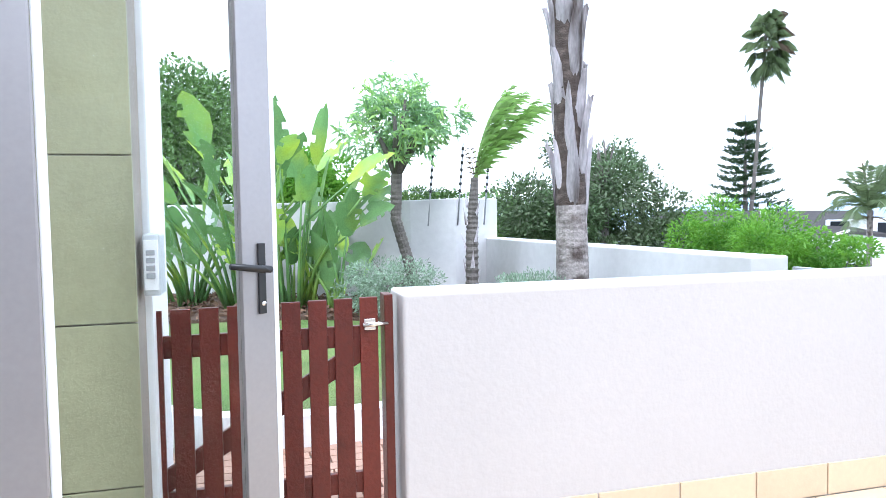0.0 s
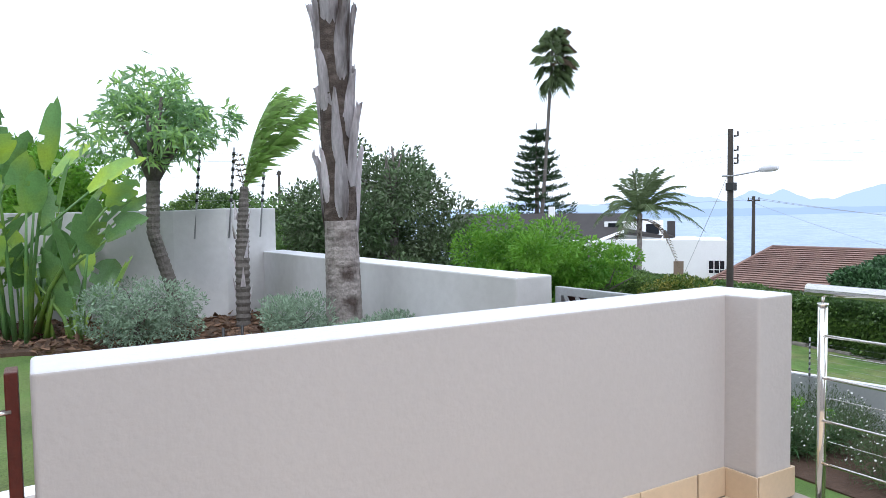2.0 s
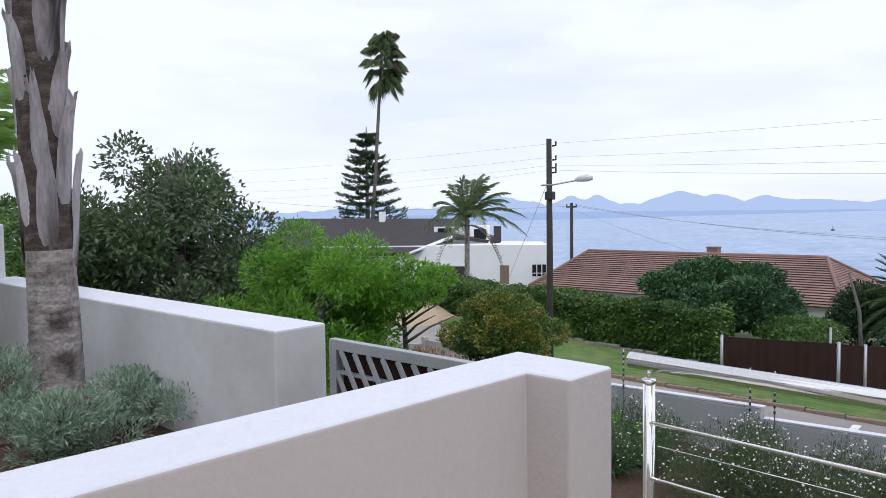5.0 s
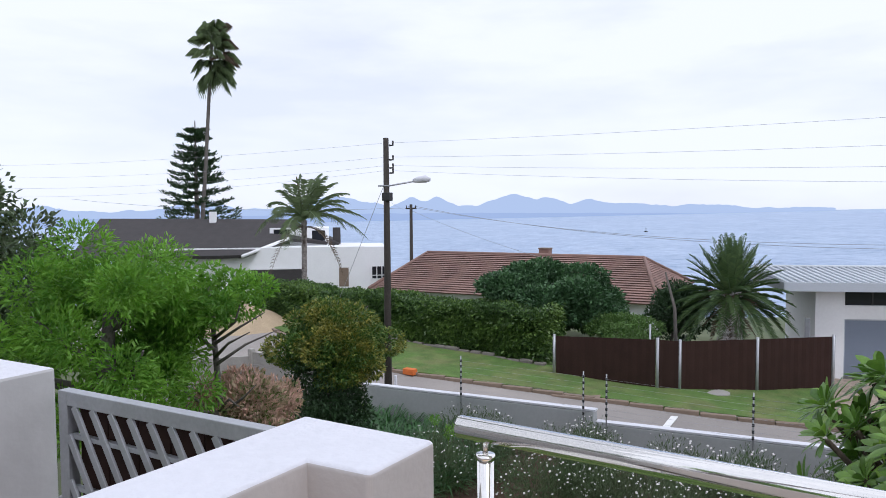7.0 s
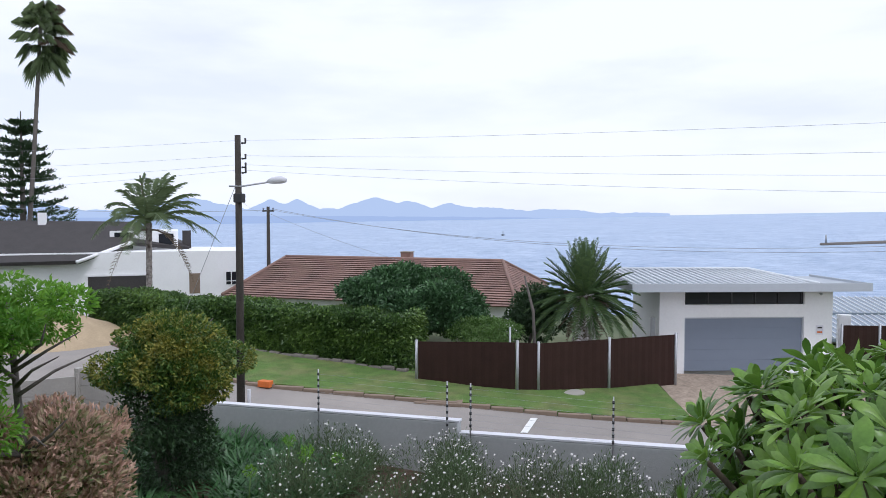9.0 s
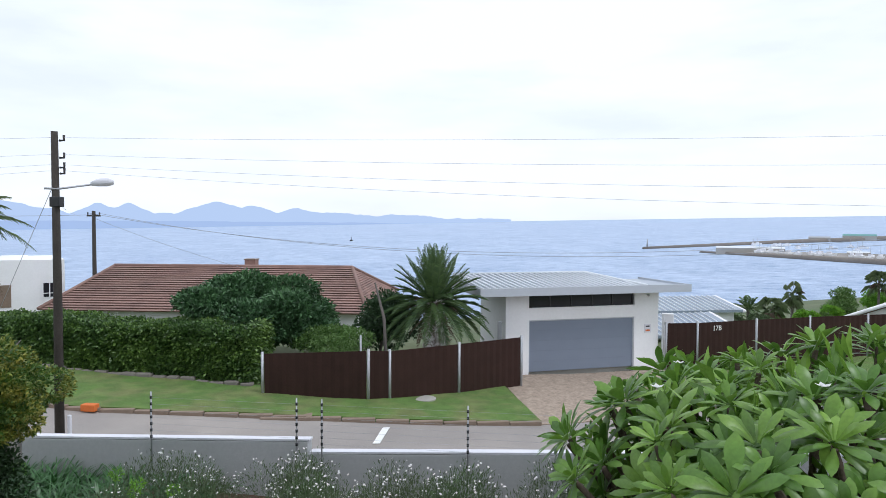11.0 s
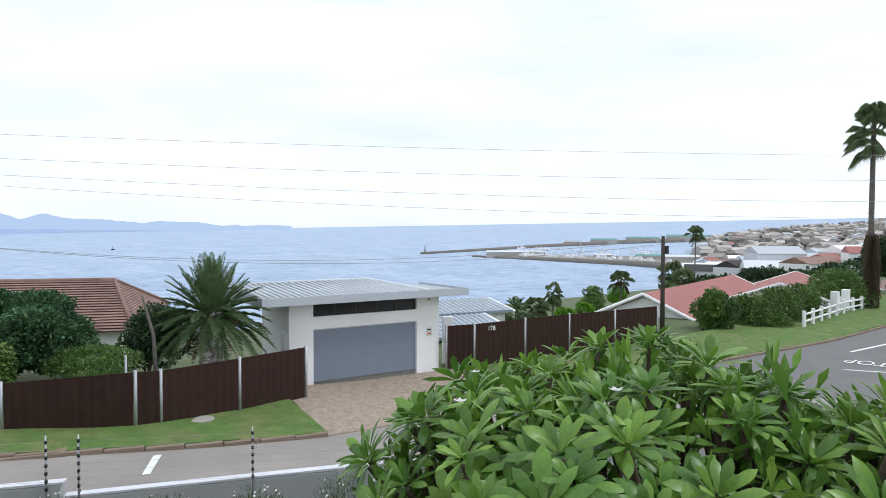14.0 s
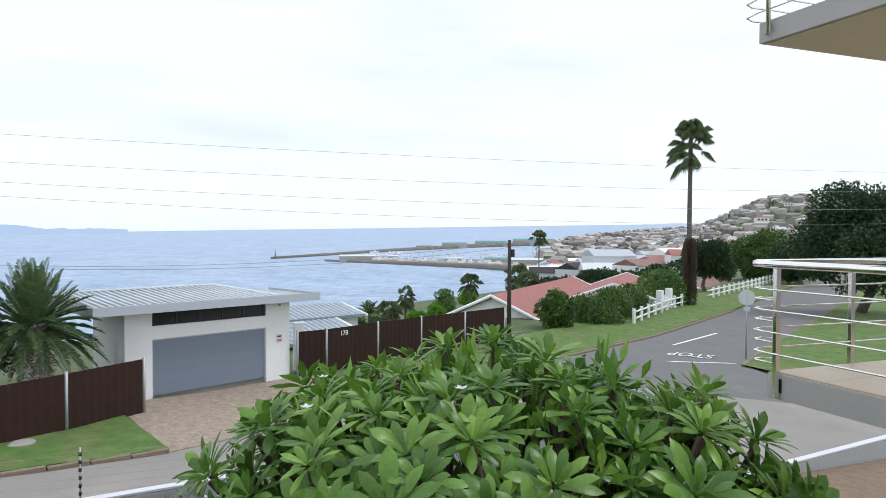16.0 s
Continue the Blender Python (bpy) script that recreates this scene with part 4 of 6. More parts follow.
    boxpart("fascia", (6.902, -0.751, 3.2), (6.95, 3.2, 3.52), fr, e, 0.004)
    for x in (0.6, 1.9, 3.3, 4.6):
        boxpart("rafter_end", (x, -0.7, 3.22), (x + 0.08, -0.01, 3.35), M["fascia"], e)
    s = boxpart("sign_plate", (5.28, -0.02, 1.42), (5.58, -0.001, 1.78), M["cap"], e, 0.004, "small cream wall plaque")
    boxpart("mark", (5.34, -0.025, 1.66), (5.52, -0.0205, 1.72), M["black"], s)
    boxpart("mark", (5.33, -0.025, 1.48), (5.53, -0.0205, 1.55), M["orange"], s)
    tubepart("wall_lamp", [(5.4, -0.12, 3.02), (5.4, -0.002, 3.05)], [0.05, 0.03], M["galv"], e, 10)


garage()


def panel_fence(name, tops, heights, label, gate=False):
    """Brown sheet panels between galvanised posts."""
    o = Vector(tops[0])
    e = empty(name, label, "fence", "brown panel fences", (o.x, o.y, o.z - heights[0]))
    b = Vector((o.x, o.y, o.z - heights[0]))
    for i, (p, h) in enumerate(zip(tops, heights)):
        p = Vector(p) - b
        tubepart("post", [p - Vector((0, 0, h + 0.3)), p + Vector((0, 0, 0.06))], 0.05, M["galv"], e, 10)
    for i in range(len(tops) - 1):
        p, q = Vector(tops[i]) - b, Vector(tops[i + 1]) - b
        h0, h1 = heights[i], heights[i + 1]
        n = max(2, int((q - p).length / 0.15))
        d = (q - p).normalized()
        s = Vector((-d.y, d.x, 0)).normalized()
        v, f = [], []
        for k in range(n + 1):
            u = 0.02 + 0.96 * k / n
            c = p.lerp(q, u) + s * (0.012 if k % 2 else -0.012)
            t = s * 0.006
            hh = h0 + (h1 - h0) * u
            v += [c - t, c + t, c + t - Vector((0, 0, hh)), c - t - Vector((0, 0, hh))]
        for k in range(n):
            for j in range(4):
                f.append((4 * k + j, 4 * k + (j + 1) % 4, 4 * k + 4 + (j + 1) % 4, 4 * k + 4 + j))
        f += [(0, 3, 2, 1), (4 * n, 4 * n + 1, 4 * n + 2, 4 * n + 3)]
        link("panel", [tuple(x) for x in v], f, M["brown"], e)


panel_fence("panel_fence", [(21.28, 8.58, -2.73), (21.66, 5.06, -2.59), (22.0, 4.42, -2.64), (23.55, 2.29, -2.61), (25.65, 0.2, -2.65)], [1.3900000000000001, 1.73, 1.7000000000000002, 1.8599999999999999, 1.8900000000000001], "dark brown sheet fence panels between galvanised posts")
panel_fence("panel_fence", [(29.95, -5.75, -2.6), (30.35, -7.1, -2.6), (31.8, -9.9, -2.6), (33.2, -12.6, -2.6), (34.5, -15.6, -2.6), (35.9, -18.7, -2.6)], [1.9, 2.0, 2.0, 2.0, 2.0, 2.1], "long dark brown sheet fence with house number")
n_mark = empty("house_number", "pale house number on the brown fence", "number", at=(30.62, -7.75, -2.95), rz=-62.6)
digits = bpy.data.curves.new("number", "FONT")
digits.body, digits.size, digits.extrude = "17B", 0.3, 0.006
source = new("text_source", digits)
number_mesh = bpy.data.meshes.new_from_object(source.evaluated_get(bpy.context.evaluated_depsgraph_get()))
bpy.data.objects.remove(source)
number_mesh.materials.append(M["roadwhite"])
plate = new("digits", number_mesh)
plate.parent = n_mark
plate.matrix_basis = pose(0, -0.05, 0, 90, 0, 0)
boxpart("gate_pillar", (31.1, -6.25, -4.5), (31.5, -5.8, -2.35), M["white"], None, 0.02)
tagged(bpy.data.objects["gate_pillar"], "white plastered pillar between garage and brown gate", "pillar")
boxpart("gate_post", (26.45, 1.0, -4.5), (26.62, 1.16, -2.2), M["galv"], None, 0.01)
tagged(bpy.data.objects["gate_post"], "galvanised sliding gate post beside the garage", "post")
# ---- neighbouring houses ----
def hip_roof(name, parent, a, b, eave, ridge_z, inset, courses, material, far_inset):
    """A hipped roof in overlapping tile courses over the rectangle a-b; the ridge runs along y."""
    (x0, y0), (x1, y1) = a, b
    xm = (x0 + x1) / 2
    for i in range(courses):
        u0, u1 = i / courses, (i + 1) / courses
        v, f = [], []

        def ring(u, z):
            return [(x0 + (xm - x0) * u, y0 + inset * u, z), (x1 + (xm - x1) * u, y0 + inset * u, z), (x1 + (xm - x1) * u, y1 - far_inset * u, z), (x0 + (xm - x0) * u, y1 - far_inset * u, z)]
        zb, zt = eave + (ridge_z - eave) * u0, eave + (ridge_z - eave) * u1
        v = ring(u0 + 0.02, zb - 0.02) + ring(max(0, u0 - 0.006), zb + 0.07) + ring(min(1, u1 + 0.01), zt + 0.02)
        for lo, hi in ((0, 4), (4, 8)):
            for k in range(4):
                f.append((lo + k, lo + (k + 1) % 4, hi + (k + 1) % 4, hi + k))
        link("tile_course", v, f, material, parent)


def tiled_house():
    e = empty("tiled_house", "house with a red-brown hipped tile roof and chimney", "house", "neighbouring houses", (40.5, 18.5, -8))
    e.rotation_euler = (0, 0, radians(6))
    e.matrix_basis = pose(41.5, 18.7, -8, 0, 0, 5)
    boxpart("wall", (-5.6, -8.6, 0), (5.6, 8.6, 4.75), M["white"], e)
    hip_roof("roof", e, (-6.4, -9.3), (6.4, 9.3), 4.6, 6.7, 2.1, 20, M["roofred"], 0.9)
    tubepart("ridge_tiles", [(0, -7.2, 6.73), (0, 8.4, 6.73)], 0.13, M["roofred"], e, 8)
    for y, y0 in ((-7.2, -9.3), (8.4, 9.3)):
        for x in (-6.4, 6.4):
            tubepart("hip_tiles", [(0, y, 6.73), (x, y0, 4.7)], 0.11, M["roofred"], e, 8)
    c = boxpart("chimney", (1.0, -0.55, 5.9), (1.7, 0.15, 7.1), M["roofred"], e)
    boxpart("chimney_cap", (0.95, -0.6, 7.101), (1.75, 0.2, 7.16), M["kerb"], c)
    boxpart("window", (-5.62, -8, 2.5), (-5.58, -6.6, 3.9), M["dark"], e)


tiled_house()


def white_house():
    e = empty("white_house", "large white house with dark shingle roof and garage", "house", "neighbouring houses", at=(36.0, 34.5, -6), rz=-48)
    boxpart("wall", (-12, 0, 0), (4.2, 7, 5.15), M["white"], e)
    boxpart("wall", (4.2, 0.6, 0), (6.0, 7, 5.1), M["white"], e)
    boxpart("wall", (-2.9, 3.0, 5.15), (1.6, 9, 6.5), M["white"], e)
    d = boxpart("garage_door", (-4.0, -0.02, 1.6), (-0.1, 0.0, 3.55), M["slate"], e, 0, "dark grey garage door")
    boxpart("recess_lintel", (-4.1, -0.05, 3.56), (0.0, -0.001, 3.7), M["white"], e)
    boxpart("door", (2.3, -0.03, 2.2), (3.0, 0.0, 3.6), M["kerb"], e)
    w = boxpart("window", (4.75, 0.56, 2.7), (5.85, 0.6, 3.6), M["dark"], e)
    for x in (4.72, 5.1, 5.48, 5.84):
        boxpart("frame", (x, 0.53, 2.66), (x + 0.06, 0.559, 3.64), M["white"], w)
    boxpart("frame", (4.78, 0.53, 2.92), (5.84, 0.558, 2.97), M["white"], w)
    boxpart("window", (-2.6, 2.97, 5.25), (-1.4, 3.0, 6.4), M["dark"], e)
    boxpart("window", (0.3, 2.97, 5.5), (1.3, 3.0, 6.3), M["dark"], e)
    v = [(-16, -1.0, 4.6), (-16, 6, 7.3), (-16, 12, 4.8), (-1.5, 2.2, 5.75), (-1.5, 6, 7.15), (-1.5, 10, 5.6), (-4.4, -1.0, 4.7), (2.4, 3.2, 5.3), (2.4, 7.5, 5.4)]
    r = link("roof", v, [(0, 6, 3, 4, 1), (1, 4, 5, 2), (3, 7, 4), (4, 7, 8, 5)], M["slate"], e)
    so = r.modifiers.new("thick", "SOLIDIFY")
    so.thickness = 0.25
    tubepart("gable_board", [(-4.5, -1.05, 4.6), (-1.4, 2.1, 5.75)], 0.12, M["white"], e, 6)
    boxpart("chimney", (1.9, 3.6, 5.2), (2.5, 4.2, 6.5), M["slate"], e)
    boxpart("chimney", (-7.7, 5.2, 6.6), (-7.2, 5.7, 7.8), M["white"], e)
    wall_run("wall_yard", "white yard wall in front of the white house", [(24.0, 25.5), (22.4, 27.8), (20, 31)], 0.25, -5, [-1.95, -1.95, -1.95], M["white"])


white_house()


def gable_house(name, label, at, rz, L, W, H, rise, roof, group="neighbouring houses", skylights=(), ribs=0):
    e = empty(name, label, "house", group, at, rz=rz)
    boxpart("wall", (-L / 2, -W / 2, 0), (L / 2, W / 2, H), M["white"], e)
    v = [(-L / 2 - 0.4, -W / 2 - 0.5, H - 0.15), (-L / 2 - 0.4, 0, H + rise), (-L / 2 - 0.4, W / 2 + 0.5, H - 0.15), (L / 2 + 0.4, -W / 2 - 0.5, H - 0.15), (L / 2 + 0.4, 0, H + rise), (L / 2 + 0.4, W / 2 + 0.5, H - 0.15)]
    f = [(0, 3, 4, 1), (1, 4, 5, 2)]
    t = [(x, y, z + 0.16) for x, y, z in v]
    link("roof", v + t, [(0, 1, 4, 3), (1, 2, 5, 4), (6, 9, 10, 7), (7, 10, 11, 8), (0, 3, 9, 6), (2, 8, 11, 5), (0, 6, 7, 1), (1, 7, 8, 2), (3, 4, 10, 9), (4, 5, 11, 10)], roof, e)
    for sx in (-1, 1):
        x = sx * (L / 2 + 0.42)
        for sy in (-1, 1):
            tubepart("barge_board", [(x, sy * (W / 2 + 0.55), H - 0.1), (x, 0, H + rise + 0.08)], 0.13, M["white"], e, 6)
        link("gable", [(sx * L / 2, -W / 2, H), (sx * L / 2, W / 2, H), (sx * L / 2, 0, H + rise - 0.1), (sx * (L / 2 - 0.1), -W / 2, H), (sx * (L / 2 - 0.1), W / 2, H), (sx * (L / 2 - 0.1), 0, H + rise - 0.1)], [(0, 1, 2), (3, 5, 4), (0, 3, 4, 1), (1, 4, 5, 2), (2, 5, 3, 0)], M["white"], e)
    for x, y in skylights:
        z = H + 0.15 + rise * (1 - abs(y) / (W / 2))
        boxpart("skylight", (x - 0.9, y - 0.6, z - 0.35), (x + 0.9, y + 0.6, z + 0.32), M["white"], e, 0.05)
    for i in range(ribs):
        x = -L / 2 + L * (i + 0.5) / ribs
        tubepart("roof_rib", [(x, -W / 2 - 0.5, H + 0.03), (x, 0, H + rise + 0.18)], 0.05, M["zinc"], e, 5)
    for i in range(max(1, int(L / 3))):
        boxpart("window", (-L / 2 + 1 + 3 * i, -W / 2 - 0.03, H * 0.35), (-L / 2 + 2.3 + 3 * i, -W / 2 - 0.005, H * 0.75), M["dark"], e)
    return e


gable_house("red_roof_house", "white house with a red sheet roof and white barge boards", (55.7, -32.2, -10.3), -46, 24.5, 13, 4.2, 3.0, M["roofpink"], skylights=((-4.0, -4.2), (5.5, -3.0)))
gable_house("red_roof_house", "white house with a red sheet roof behind the garden hedge", (57.5, -42.5, -9.0), -40, 17, 11, 4.2, 2.0, M["roofpink"])
gable_house("grey_roof_house", "white house with pale grey metal roof beyond the garage", (40.7, -7.0, -10.2), -66, 6.2, 5, 5.9, 0.55, M["bluezinc"], ribs=16)
gable_house("grey_roof_house", "low house with pale grey metal roof", (49.6, -9.0, -10.6), -72, 6.5, 6, 6.55, 0.4, M["bluezinc"], ribs=16)
gable_house("brown_house", "brown-walled house behind the white rail fence", (70, -64, -9.0), -55, 16, 9, 3.2, 1.6, M["roofred"])
gable_house("hill_house", "house with a grey roof above the far garden wall", (-1.6, 42.5, -1.0), 20, 2.2, 3.0, 6.2, 0.8, M["zinc"])


# ---- the town on the headland and the harbour ----
def town():
    rng = np.random.default_rng(5)
    roofs = [M["roofpink"], M["slate"], M["zinc"], M["roofred"], M["fascia"], M["white"]]
    protos = []
    for i, rf in enumerate(roofs):
        L, W, H = rng.uniform(9, 22), rng.uniform(8, 12), rng.uniform(3.5, 9)
        e = empty("town_house", "distant town house on the headland", "house", "town houses")
        boxpart("wall", (-L / 2, -W / 2, -6), (L / 2, W / 2, H), (M["white"], M["cap"], M["plaster"])[i % 3], e)
        v = [(-L / 2, -W / 2 - 0.4, H), (-L / 2, 0, H + 2.2), (-L / 2, W / 2 + 0.4, H), (L / 2, -W / 2 - 0.4, H), (L / 2, 0, H + 2.2), (L / 2, W / 2 + 0.4, H)]
        link("roof", v, [(0, 3, 4, 1), (1, 4, 5, 2), (0, 1, 2), (3, 5, 4)], rf, e)
        for k in range(3):
            boxpart("window", (-L / 2 + 1.5 + k * L / 3.4, -W / 2 - 0.06, H * 0.3), (-L / 2 + 1.5 + k * L / 3.4 + L / 6, -W / 2 - 0.01, H * 0.75), M["dark"], e)
        protos.append(e)
    n = 0
    placed = []
    while n < 240:
        az, r = rng.uniform(-60, -28.5), 270 * (1650 / 270) ** rng.uniform(0.0, 1)
        x, y = r * math.cos(radians(az)), r * math.sin(radians(az))
        z = ground_height(x, y)
        if z < sea_level(x, y) + 1 or any(abs(x - a) + abs(y - b) < 15 for a, b in placed):
            continue
        placed.append((x, y))
        m = pose(x, y, z, 0, 0, rng.uniform(-30, 70) - 90) @ Matrix.Diagonal((*([rng.uniform(0.8, 1.3)] * 3), 1))
        if n < len(protos):
            protos[n].matrix_basis = m
        else:
            k = protos[int(rng.integers(0, len(protos)))]
            c = copy_thing(k, Matrix.Identity(4))
            c.matrix_basis = m
        n += 1
    v, f = [], []
    cols = []
    for _ in range(1500):
        az, r = rng.uniform(-64, -30), rng.uniform(600, 2300)
        x, y = r * math.cos(radians(az)), r * math.sin(radians(az))
        z = ground_height(x, y)
        if z < sea_level(x, y) + 1:
            continue
        a, L, W, H = rng.uniform(0, 3.1), rng.uniform(5, 12), rng.uniform(4, 7), rng.uniform(4, 9)
        k = len(v)
        for zz in (z - 5, z + H):
            for sx, sy in ((-1, -1), (1, -1), (1, 1), (-1, 1)):
                v.append((x + math.cos(a) * L * sx - math.sin(a) * W * sy, y + math.sin(a) * L * sx + math.cos(a) * W * sy, zz))
        v += [(x - math.cos(a) * L, y - math.sin(a) * L, z + H + 3), (x + math.cos(a) * L, y + math.sin(a) * L, z + H + 3)]
        f += [(k, k + 1, k + 5, k + 4), (k + 1, k + 2, k + 6, k + 5), (k + 2, k + 3, k + 7, k + 6), (k + 3, k, k + 4, k + 7), (k + 4, k + 5, k + 9, k + 8), (k + 6, k + 7, k + 8, k + 9), (k + 5, k + 6, k + 9), (k + 7, k + 4, k + 8)]
    mt = mat("far_town", (0.36, 0.33, 0.31), 0.9, vary=0.75, island=3.0, scale=0.02, fine=0.2)
    tagged(link("far_town", v, f, mt), "many small pale houses over the far headland", "town", kind="stuff")
    pos = []
    for _ in range(2000):
        az, r = rng.uniform(-64, -27.5), 200 * (2200 / 200) ** rng.uniform(0, 1)
        x, y = r * math.cos(radians(az)), r * math.sin(radians(az))
        z = ground_height(x, y)
        d2 = (x - 34.5) * 0.84 + (y + 28.3) * 0.54
        if z < sea_level(x, y) + 1 or (r < 200 and d2 < 22):
            continue
        s = rng.uniform(1.0, 3.2) * (0.6 + r / 1500)
        pos.append(((x, y, z + s * 0.5), (s, s, s * 0.9)))
    vv, ff = cloud(8, pos, 110000, 1.7, 1.3, 0.8)
    tagged(link("town_trees", vv.tolist(), ff.tolist(), M["leafdark"]), "dark green trees scattered through the town", "trees", kind="stuff")


town()


def polar(az, r, z=0.0):
    return Vector((r * math.cos(radians(az)), r * math.sin(radians(az)), z))


def afloat(az, r, dz=0.0):
    p = polar(az, r)
    return Vector((p.x, p.y, sea_level(p.x, p.y) + dz))


def harbour():
    a = empty("breakwater", "long stone breakwater with a small beacon", "breakwater", "harbour walls")
    tubepart("mole", [afloat(-7.6, 968, 0.5), afloat(-12.8, 1053, 0.8), afloat(-17.5, 1160, 1), afloat(-24, 1290, 1), afloat(-33, 1420, 1)], [2.6, 3.2, 4.0, 6, 8], M["quay"], a, 8)
    tubepart("beacon", [afloat(-7.9, 972, 3), afloat(-7.9, 972, 13)], [1.3, 0.8], M["galv"], a, 8)
    b = empty("breakwater", "inner harbour quay with parked boats and sheds", "breakwater", "harbour walls")
    tubepart("quay_wall", [afloat(-11.9, 870, 0.3), afloat(-17.5, 771, 0.5), afloat(-24.5, 678, 0.8), afloat(-33, 570, 1)], [1.8, 3.0, 4.0, 6], M["quay"], b, 8)
    n = 24
    v, f = [], []
    for i in range(n + 1):
        u = i / n
        az = -13.5 - 20 * u
        r = 842 - 272 * u
        for rr, dz in ((r, -2), (r, 2.6), (r + 25 + 150 * u, 2.8), (r + 25 + 150 * u, -2)):
            v.append(tuple(afloat(az, rr, dz)))
    for i in range(n):
        for j in range(3):
            k = i * 4 + j
            f.append((k, k + 4, k + 5, k + 1))
    link("apron", v, f, M["apron"], b)
    for az, r, L, W, H, mt in ((-15.4, 838, 70, 12, 6, "zinc"), (-20.0, 1215, 30, 9, 6, "galv"), (-22.5, 1262, 46, 10, 8, "teal"), (-25.5, 1320, 60, 12, 9, "teal"),
                               (-29.0, 1350, 80, 14, 11, "teal"), (-26.0, 740, 26, 9, 5, "teal"), (-22.5, 775, 20, 8, 4, "zinc"), (-28.6, 700, 34, 10, 6, "zinc"), (-31.5, 690, 40, 14, 8, "slate")):
        e = empty("harbour_shed", "long low harbour shed with pitched roof", "shed", "harbour sheds", afloat(az, r, 2.7), rz=az + 90)
        boxpart("wall", (-L / 2, -W / 2, -3), (L / 2, W / 2, H * 0.7), M["concrete"], e)
        link("roof", [(-L / 2, -W / 2, H * 0.7), (-L / 2, 0, H), (-L / 2, W / 2, H * 0.7), (L / 2, -W / 2, H * 0.7), (L / 2, 0, H), (L / 2, W / 2, H * 0.7)], [(0, 3, 4, 1), (1, 4, 5, 2), (0, 1, 2), (3, 5, 4)], M[mt], e)
    rng = np.random.default_rng(3)
    boat = empty("boat", "small white moored boat", "boat", "moored boats", afloat(-18, 800, 2.6))
    link("hull", [(-5, -1.6, 0), (4, -1.6, 0), (7, 0, 0.2), (4, 1.6, 0), (-5, 1.6, 0), (-5, -2, 2), (4, -2, 2.1), (8, 0, 2.6), (4, 2, 2.1), (-5, 2, 2)], [(0, 4, 3, 2, 1), (5, 6, 7, 8, 9), (0, 1, 6, 5), (1, 2, 7, 6), (2, 3, 8, 7), (3, 4, 9, 8), (4, 0, 5, 9)], M["white"], boat)
    boxpart("cabin", (-2, -1.2, 2), (2, 1.2, 4), M["cap"], boat)
    tubepart("mast", [(0, 0, 4), (0, 0, 11)], 0.12, M["galv"], boat, 6)
    for i in range(54):
        az = rng.uniform(-32, -15)
        quay = 842 - 13.6 * (-13.5 - az)
        p = afloat(az, quay + rng.uniform(6, 30), 2.7) if rng.random() < 0.6 else afloat(az, quay + rng.uniform(190, 330))
        copy_thing(boat, pose(*p, 0, 0, rng.uniform(0, 360)))
    b = empty("boat", "tiny dark boat far out on the bay", "boat", at=afloat(16.2, 1500))
    boxpart("hull", (-5, -2, 0), (5, 2, 2.5), M["slate"], b)
    boxpart("mast", (-0.4, -0.4, 2.5), (0.4, 0.4, 9), M["slate"], b)


harbour()

# ---- poles, wires, signs ----
def utility_pole():
    e = empty("utility_pole", "dark timber utility pole with street lamp arm", "utility pole", "utility poles", (15.3, 11.4, -3.75))
    tubepart("mast", [(0, 0, -0.3), (0.02, 0, 3.8), (0, 0, 7.62)], [0.115, 0.1, 0.08], M["pole"], e, 12)
    for z in (7.45, 7.02, 6.78, 6.63):
        p = tubepart("insulator", [(0.05, -0.1, z - 0.05), (0.05, -0.22, z - 0.05), (0.05, -0.22, z + 0.08)], 0.03, M["slate"], e, 8)
    a = tubepart("lamp_arm", [(-0.2, 0.15, 6.2), (0, -0.1, 6.2), (0.2, -0.9, 6.32)], 0.025, M["galv"], e, 8)
    bm = bmesh.new()
    tube(bm, [(0.19, -0.85, 6.33), (0.22, -1.0, 6.36), (0.26, -1.25, 6.38), (0.28, -1.38, 6.36)], [0.05, 0.1, 0.11, 0.06], 10)
    part("lamp_head", bm, M["cap"], a, "pale grey street lamp head", True)
    boxpart("bracket", (-0.1, -0.17, 5.75), (0.1, 0.1, 6.0), M["black"], e, 0.02)
    tubepart("stay_wire", [(0, 0.1, 6.2), (4.2, 6.3, 0.6)], 0.008, M["galv"], e, 5)
    boxpart("base_sleeve", (0.02, -0.28, -0.2), (0.09, -0.2, 0.5), M["cap"], e, 0.01)


utility_pole()


def simple_pole(label, at, top, r=0.1, arm=True):
    e = empty("utility_pole", label, "utility pole", "utility poles", at)
    h = top - at[2]
    tubepart("mast", [(0, 0, 0), (0, 0, h)], [r * 1.2, r * 0.8], M["pole"], e, 10)
    if arm:
        boxpart("crossarm", (-0.06, -0.45, h - 0.35), (0.06, 0.45, h - 0.25), M["pole"], e, 0.01)
        for y in (-0.4, 0, 0.4):
            tubepart("insulator", [(0, y, h - 0.25), (0, y, h - 0.08)], 0.04, M["slate"], e, 6)


simple_pole("distant timber pole with a crossarm by the tiled house", (39.2, 27.4, -7.5), 2.24, 0.13)
simple_pole("dark timber pole at the end of the brown fence", (36.3, -19.2, -5.2), 1.3, 0.12, False)
boxpart("transformer_box", (36.2, -19.5, 0.3), (36.45, -19.3, 0.75), M["black"], None, 0.02)
tagged(bpy.data.objects["transformer_box"], "small black box fixed to the pole", "box")
simple_pole("timber pole standing beyond the far end of the wires", (12.3, -36, -5), 4.0, 0.12)
simple_pole("timber pole up the street carrying the wires", (14, 52, -4), 5.0, 0.12)


def wire(a, b, sag, label="thin overhead power line between the poles", r=0.0032):
